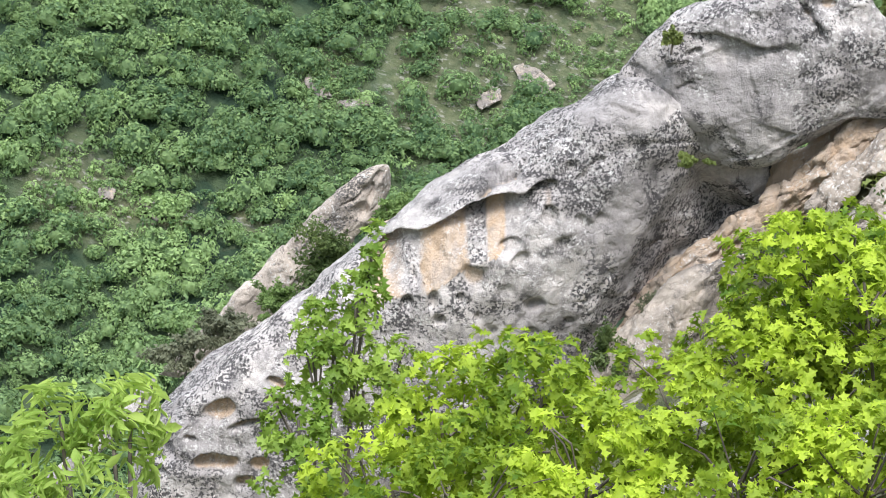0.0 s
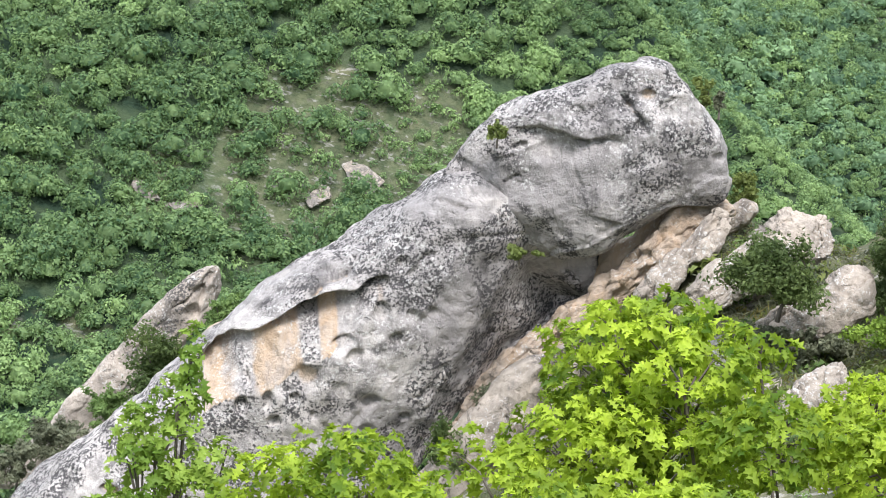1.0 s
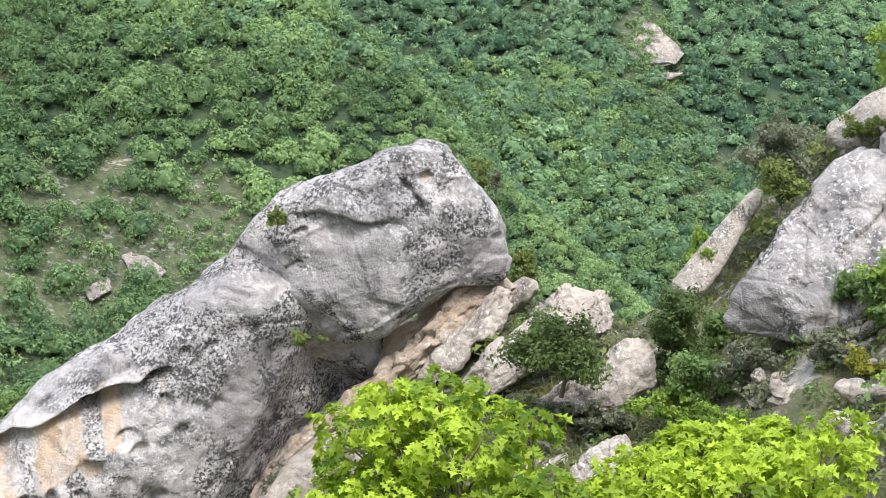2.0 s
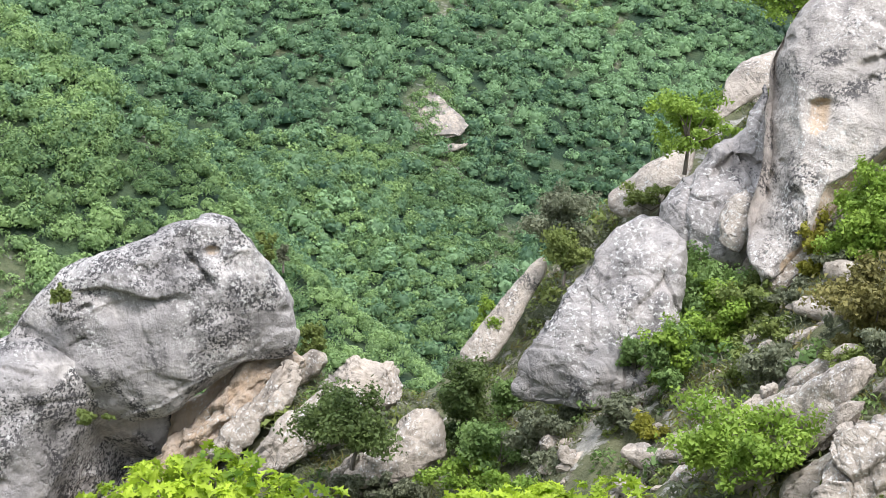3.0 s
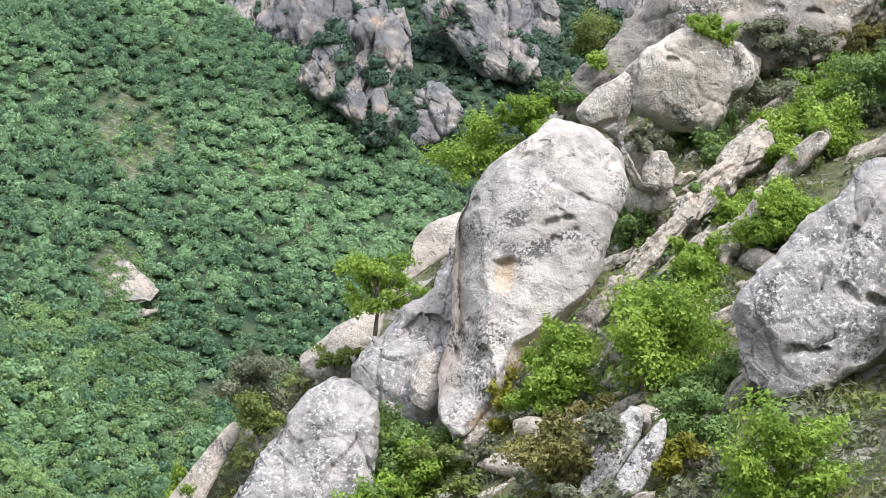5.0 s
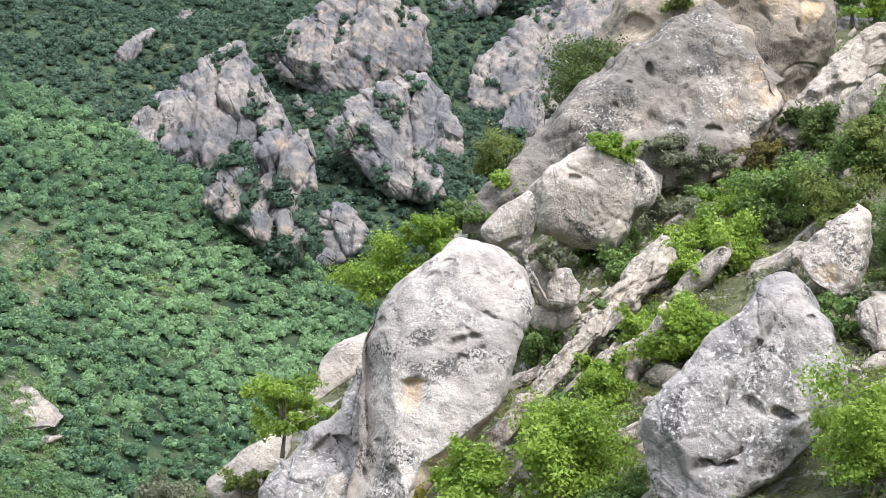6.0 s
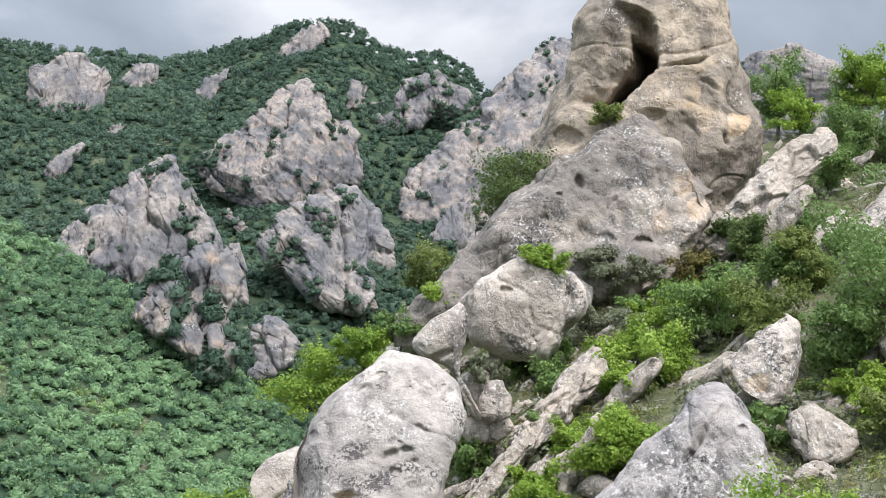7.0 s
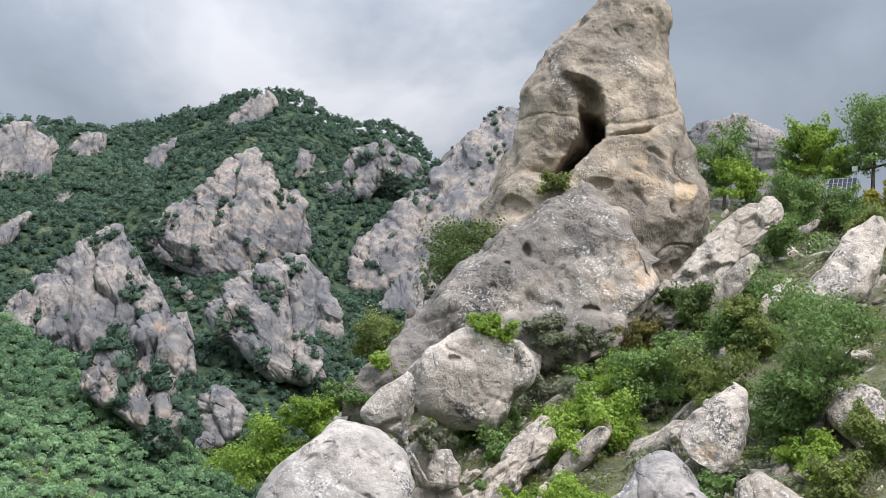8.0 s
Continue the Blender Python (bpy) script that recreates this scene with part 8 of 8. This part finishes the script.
def solar_panel(at, bearing):
    ob = tagged(new("solar_panel"), "tilted solar panel on a metal stand among bushes", "solar panel")
    ob.matrix_basis = pose(*at, 0, 0, -bearing)
    cell, rim, white = Mat("dark_solar_cell", 0.35), Mat("grey_metal", 0.4), Mat("white_plastic", 0.5)
    cell = cell.done(cell.mix(cell.noise(6), (0.05, 0.06, 0.09), (0.12, 0.13, 0.16)))
    rim = rim.done(rim.mix(rim.noise(5), (0.45, 0.46, 0.47), (0.6, 0.6, 0.6)))
    white = white.done(white.mix(white.noise(4), (0.75, 0.75, 0.75), (0.85, 0.85, 0.85)))
    lean = pose(0, 0, 0.75, 58, 0, 0)
    panel = put("panel_frame", mesh("panel_frame", *box(1.5, 1.5, 0.05), rim, False), (0, 0, 0), ob)
    panel.matrix_basis = lean
    tile = mesh("cell", *box(0.20, 0.26, 0.02), cell, False)
    for i in range(6):
        for j in range(5):
            put("cell", tile, (-0.62 + 0.248 * i, -0.58 + 0.29 * j, 0.03), panel)
    for s in (-0.65, 0.65):
        put("leg", mesh("leg", *tube([(s, 0.55, -0.4), (s, 0.5, 1.35)], [0.03, 0.03]), rim), (0, 0, 0), ob)
    put("side_plate", mesh("side_plate", *box(0.05, 0.5, 1.2, (0.78, 0.3, 0.65)), rim, False), (0, 0, 0), ob)
    put("lamp_head", mesh("lamp_head", *box(0.26, 0.2, 0.26, (0.62, 0.4, 1.85)), white, False), (0, 0, 0), ob)
    put("post", mesh("post", *tube([(0.62, 0.4, 0.0), (0.62, 0.4, 1.75)], [0.03, 0.03]), rim), (0, 0, 0), ob)


solar_panel((38.3, 95.6, 10.6), 37)


def dead_tree(at, h):
    """A small bare tree, forked."""
    rng = np.random.default_rng(3)
    ob = tagged(new("dead_tree"), "small bare grey tree in front of a rock", "tree")
    ob.location = at
    put("trunk", mesh("trunk", *tube([(0, 0, -0.2), (0.05, 0, 0.5 * h), (0.0, 0, h)], [0.06, 0.045, 0.015]), DEAD), (0, 0, 0), ob)
    for k in range(9):
        z = h * rng.uniform(0.3, 0.9)
        a = rng.uniform(0, 6.28)
        e = np.array([math.cos(a) * 0.4 * h, math.sin(a) * 0.4 * h, z + 0.35 * h])
        put("branch", mesh("branch", *tube([(0.03, 0, z), e * 0.5 + np.array([0, 0, 0.45 * z]), e], [0.03, 0.02, 0.006], 5), DEAD), (0, 0, 0), ob)


dead_tree((30.7, 76.9, 4.5), 1.9)


# ---- bushes right in front of the viewpoint ----
def lobed_leaf():
    """An oak leaf: deep round lobes on both sides of a midrib, folded and curled."""
    n = 12
    t = np.linspace(0, 1, n)
    wide = 0.31 * np.sin(np.pi * t ** 1.15) ** 0.7 * (0.62 + 0.44 * np.cos(2 * np.pi * 3.5 * t + 2.6))
    wide[0], wide[-1] = 0.015, 0.03
    y, curl = t - 0.5, -0.45 * (t - 0.4) ** 2
    rib = np.c_[0 * t, y, curl]
    v = np.vstack([np.c_[-wide, y + 0.28 * wide, curl + 0.35 * wide], rib, np.c_[wide, y + 0.28 * wide, curl + 0.35 * wide]])
    f = [[i, n + i, n + i + 1, i + 1] for i in range(n - 1)] + [[n + i, 2 * n + i, 2 * n + i + 1, n + i + 1] for i in range(n - 1)]
    return v, np.array(f)


def lance_leaf():
    """A row of narrow leaflets on one stalk."""
    v, f = [], []
    for k in range(5):
        side = 0 if k == 4 else (1 if k % 2 else -1)
        y0 = -0.4 + 0.26 * (k // 2)
        a = 1.05 * side
        for (px, py) in ((0, 0), (0.10, 0.14), (0.11, 0.32), (0, 0.62), (-0.11, 0.32), (-0.10, 0.14)):
            v.append((math.cos(a) * px + math.sin(a) * py, y0 - math.sin(a) * px * 0.3 + math.cos(a) * py, -0.35 * py * py + 0.5 * abs(px)))
        f += [[6 * k, 6 * k + 1, 6 * k + 2, 6 * k + 3], [6 * k, 6 * k + 3, 6 * k + 4, 6 * k + 5]]
    return np.array(v), np.array(f)


OAK_LEAF, ASH_LEAF = lobed_leaf(), lance_leaf()


def front_bush(name, label, root, blobs, kind, shape, leaf, per_twig, seed, density=1.0, stems=True):
    """A bush close by: twigs with tufts of real leaves. blobs: centre and three radii of its leafy masses."""
    rng = np.random.default_rng(seed)
    ob = tagged(new(name), label, "bush")
    ob.location = root
    root = np.array(root)
    at, out, wood_parts = [], [], []
    for bx, by, bz, rx, ry, rz in blobs:
        c = np.array((bx, by, bz)) - root
        area = rx * rz + rx * ry + ry * rz
        n = int(density * 400 * area / (leaf / 0.075) ** 2) + 6
        d = rng.normal(0, 1, (n, 3))
        d /= np.linalg.norm(d, axis=1)[:, None]
        lump = 1 + 0.22 * vnoise((c + d * np.array([rx, ry, rz])) / 0.16, seed)
        tip = c + d * np.array([rx, ry, rz]) * (rng.uniform(0.45, 1.0, n) ** 0.5 * lump)[:, None]
        for k in range(n):
            e = d[k] + np.array([0, 0, 0.5])
            e /= np.linalg.norm(e)
            lay = rng.normal(0, 1, (per_twig, 3)) + e
            lay /= np.linalg.norm(lay, axis=1)[:, None]
            at.append(tip[k] + lay * leaf * 0.5)
            out.append(lay * 0.5 + e * 0.6)
        for k in range(0, n, 16):
            wood_parts.append(tube([c * 0.97 + d[k] * 0.02, (c + tip[k]) / 2 + rng.normal(0, 0.02, 3), tip[k]], [0.004, 0.003, 0.0015], 4))
        if stems:
            path = [(0, 0, -0.3), c * 0.45 + rng.normal(0, 0.05, 3), c]
            put("stem", mesh("stem", *tube(path, [0.009, 0.007, 0.004], 6), BARK), (0, 0, 0), ob)
    v, f = leaf_cloud(rng, np.vstack(at), np.vstack(out), leaf, shape[0], shape[1], 0.65)
    tint = np.clip(0.45 + 1.1 * fbm(v / 0.22, 3, seed), 0, 1)
    tagged(put("leaves", mesh("leaves", v, f, LEAF[kind], True, [("tint", tint)]), (0, 0, 0), ob), kind="stuff")
    tagged(put("brushwood", mesh("brushwood", *joined(wood_parts), BARK), (0, 0, 0), ob), kind="stuff")


front_bush("oak_bush", "fresh yellow-green oak bush close to the path", (-1.76, 4.22, -1.99), [(-1.79, 4.29, -0.30, 0.27, 0.25, 0.22), (-1.76, 4.44, -0.25, 0.16, 0.16, 0.16), (-1.92, 4.15, -0.24, 0.17, 0.16, 0.16), (-2.02, 3.94, -0.36, 0.15, 0.13, 0.11), (-1.50, 4.06, -0.29, 0.24, 0.21, 0.18), (-1.71, 3.85, -0.32, 0.27, 0.21, 0.15)], "oak", OAK_LEAF, 0.043, 6, 1)
front_bush("oak_bush", "large fresh green oak bush close to the path", (-1.16, 4.79, -2.12), [(-1.21, 5.00, -0.06, 0.26, 0.23, 0.20), (-1.02, 4.92, -0.07, 0.24, 0.24, 0.23), (-1.27, 4.73, -0.17, 0.21, 0.19, 0.17), (-1.40, 4.45, -0.23, 0.20, 0.18, 0.16), (-1.06, 4.54, -0.20, 0.29, 0.26, 0.23), (-1.17, 4.17, -0.25, 0.30, 0.24, 0.19), (-0.87, 4.23, -0.24, 0.27, 0.24, 0.20)], "oak", OAK_LEAF, 0.043, 6, 2)
front_bush("oak_bush", "fresh green oak bush beyond the path edge", (-0.39, 5.15, -2.14), [(-0.44, 5.31, -0.09, 0.13, 0.11, 0.10), (-0.23, 5.13, -0.03, 0.14, 0.13, 0.12), (-0.52, 4.89, -0.09, 0.18, 0.15, 0.12), (-0.30, 4.71, -0.03, 0.22, 0.18, 0.14), (-0.74, 4.47, 0.00, 0.15, 0.12, 0.10), (-0.42, 4.58, -0.08, 0.23, 0.16, 0.10)], "oak", OAK_LEAF, 0.043, 6, 3, 2.2)
front_bush("climbing_shoot", "slender leafy shoot rising by the path", (-2.29, 4.19, -2.19), [(-2.26, 4.46, 0.05, 0.03, 0.05, 0.07), (-2.28, 4.41, -0.06, 0.07, 0.08, 0.08), (-2.32, 4.36, -0.15, 0.11, 0.10, 0.09), (-2.35, 4.31, -0.23, 0.09, 0.09, 0.09), (-2.18, 4.40, -0.22, 0.08, 0.07, 0.06), (-2.33, 4.17, -0.32, 0.09, 0.09, 0.09), (-2.23, 4.35, -0.29, 0.09, 0.08, 0.08), (-2.25, 4.05, -0.40, 0.13, 0.12, 0.10)], "bright", OAK_LEAF, 0.042, 5, 4, 0.9)
front_bush("ash_shoot", "pale green new shoots with long leaflets", (-2.31, 3.10, -1.63), [(-2.38, 3.18, 0.05, 0.06, 0.05, 0.05), (-2.26, 3.26, 0.04, 0.05, 0.06, 0.07), (-2.41, 3.12, -0.03, 0.10, 0.08, 0.07), (-2.27, 3.21, -0.03, 0.08, 0.08, 0.07), (-2.28, 3.06, -0.05, 0.14, 0.11, 0.08)], "ash", ASH_LEAF, 0.072, 4, 5, 0.75)
front_bush("oak_sprig", "low oak sprigs at the path edge", (-0.60, 4.90, -2.04), [(-1.09, 4.88, 0.15, 0.11, 0.09, 0.08), (-1.18, 4.75, 0.14, 0.09, 0.09, 0.09), (-0.84, 4.91, 0.09, 0.09, 0.07, 0.05), (-0.05, 4.97, 0.07, 0.12, 0.10, 0.08), (-1.00, 4.67, 0.10, 0.20, 0.14, 0.09), (-0.08, 4.76, 0.08, 0.14, 0.11, 0.07)], "oak", OAK_LEAF, 0.043, 6, 6)
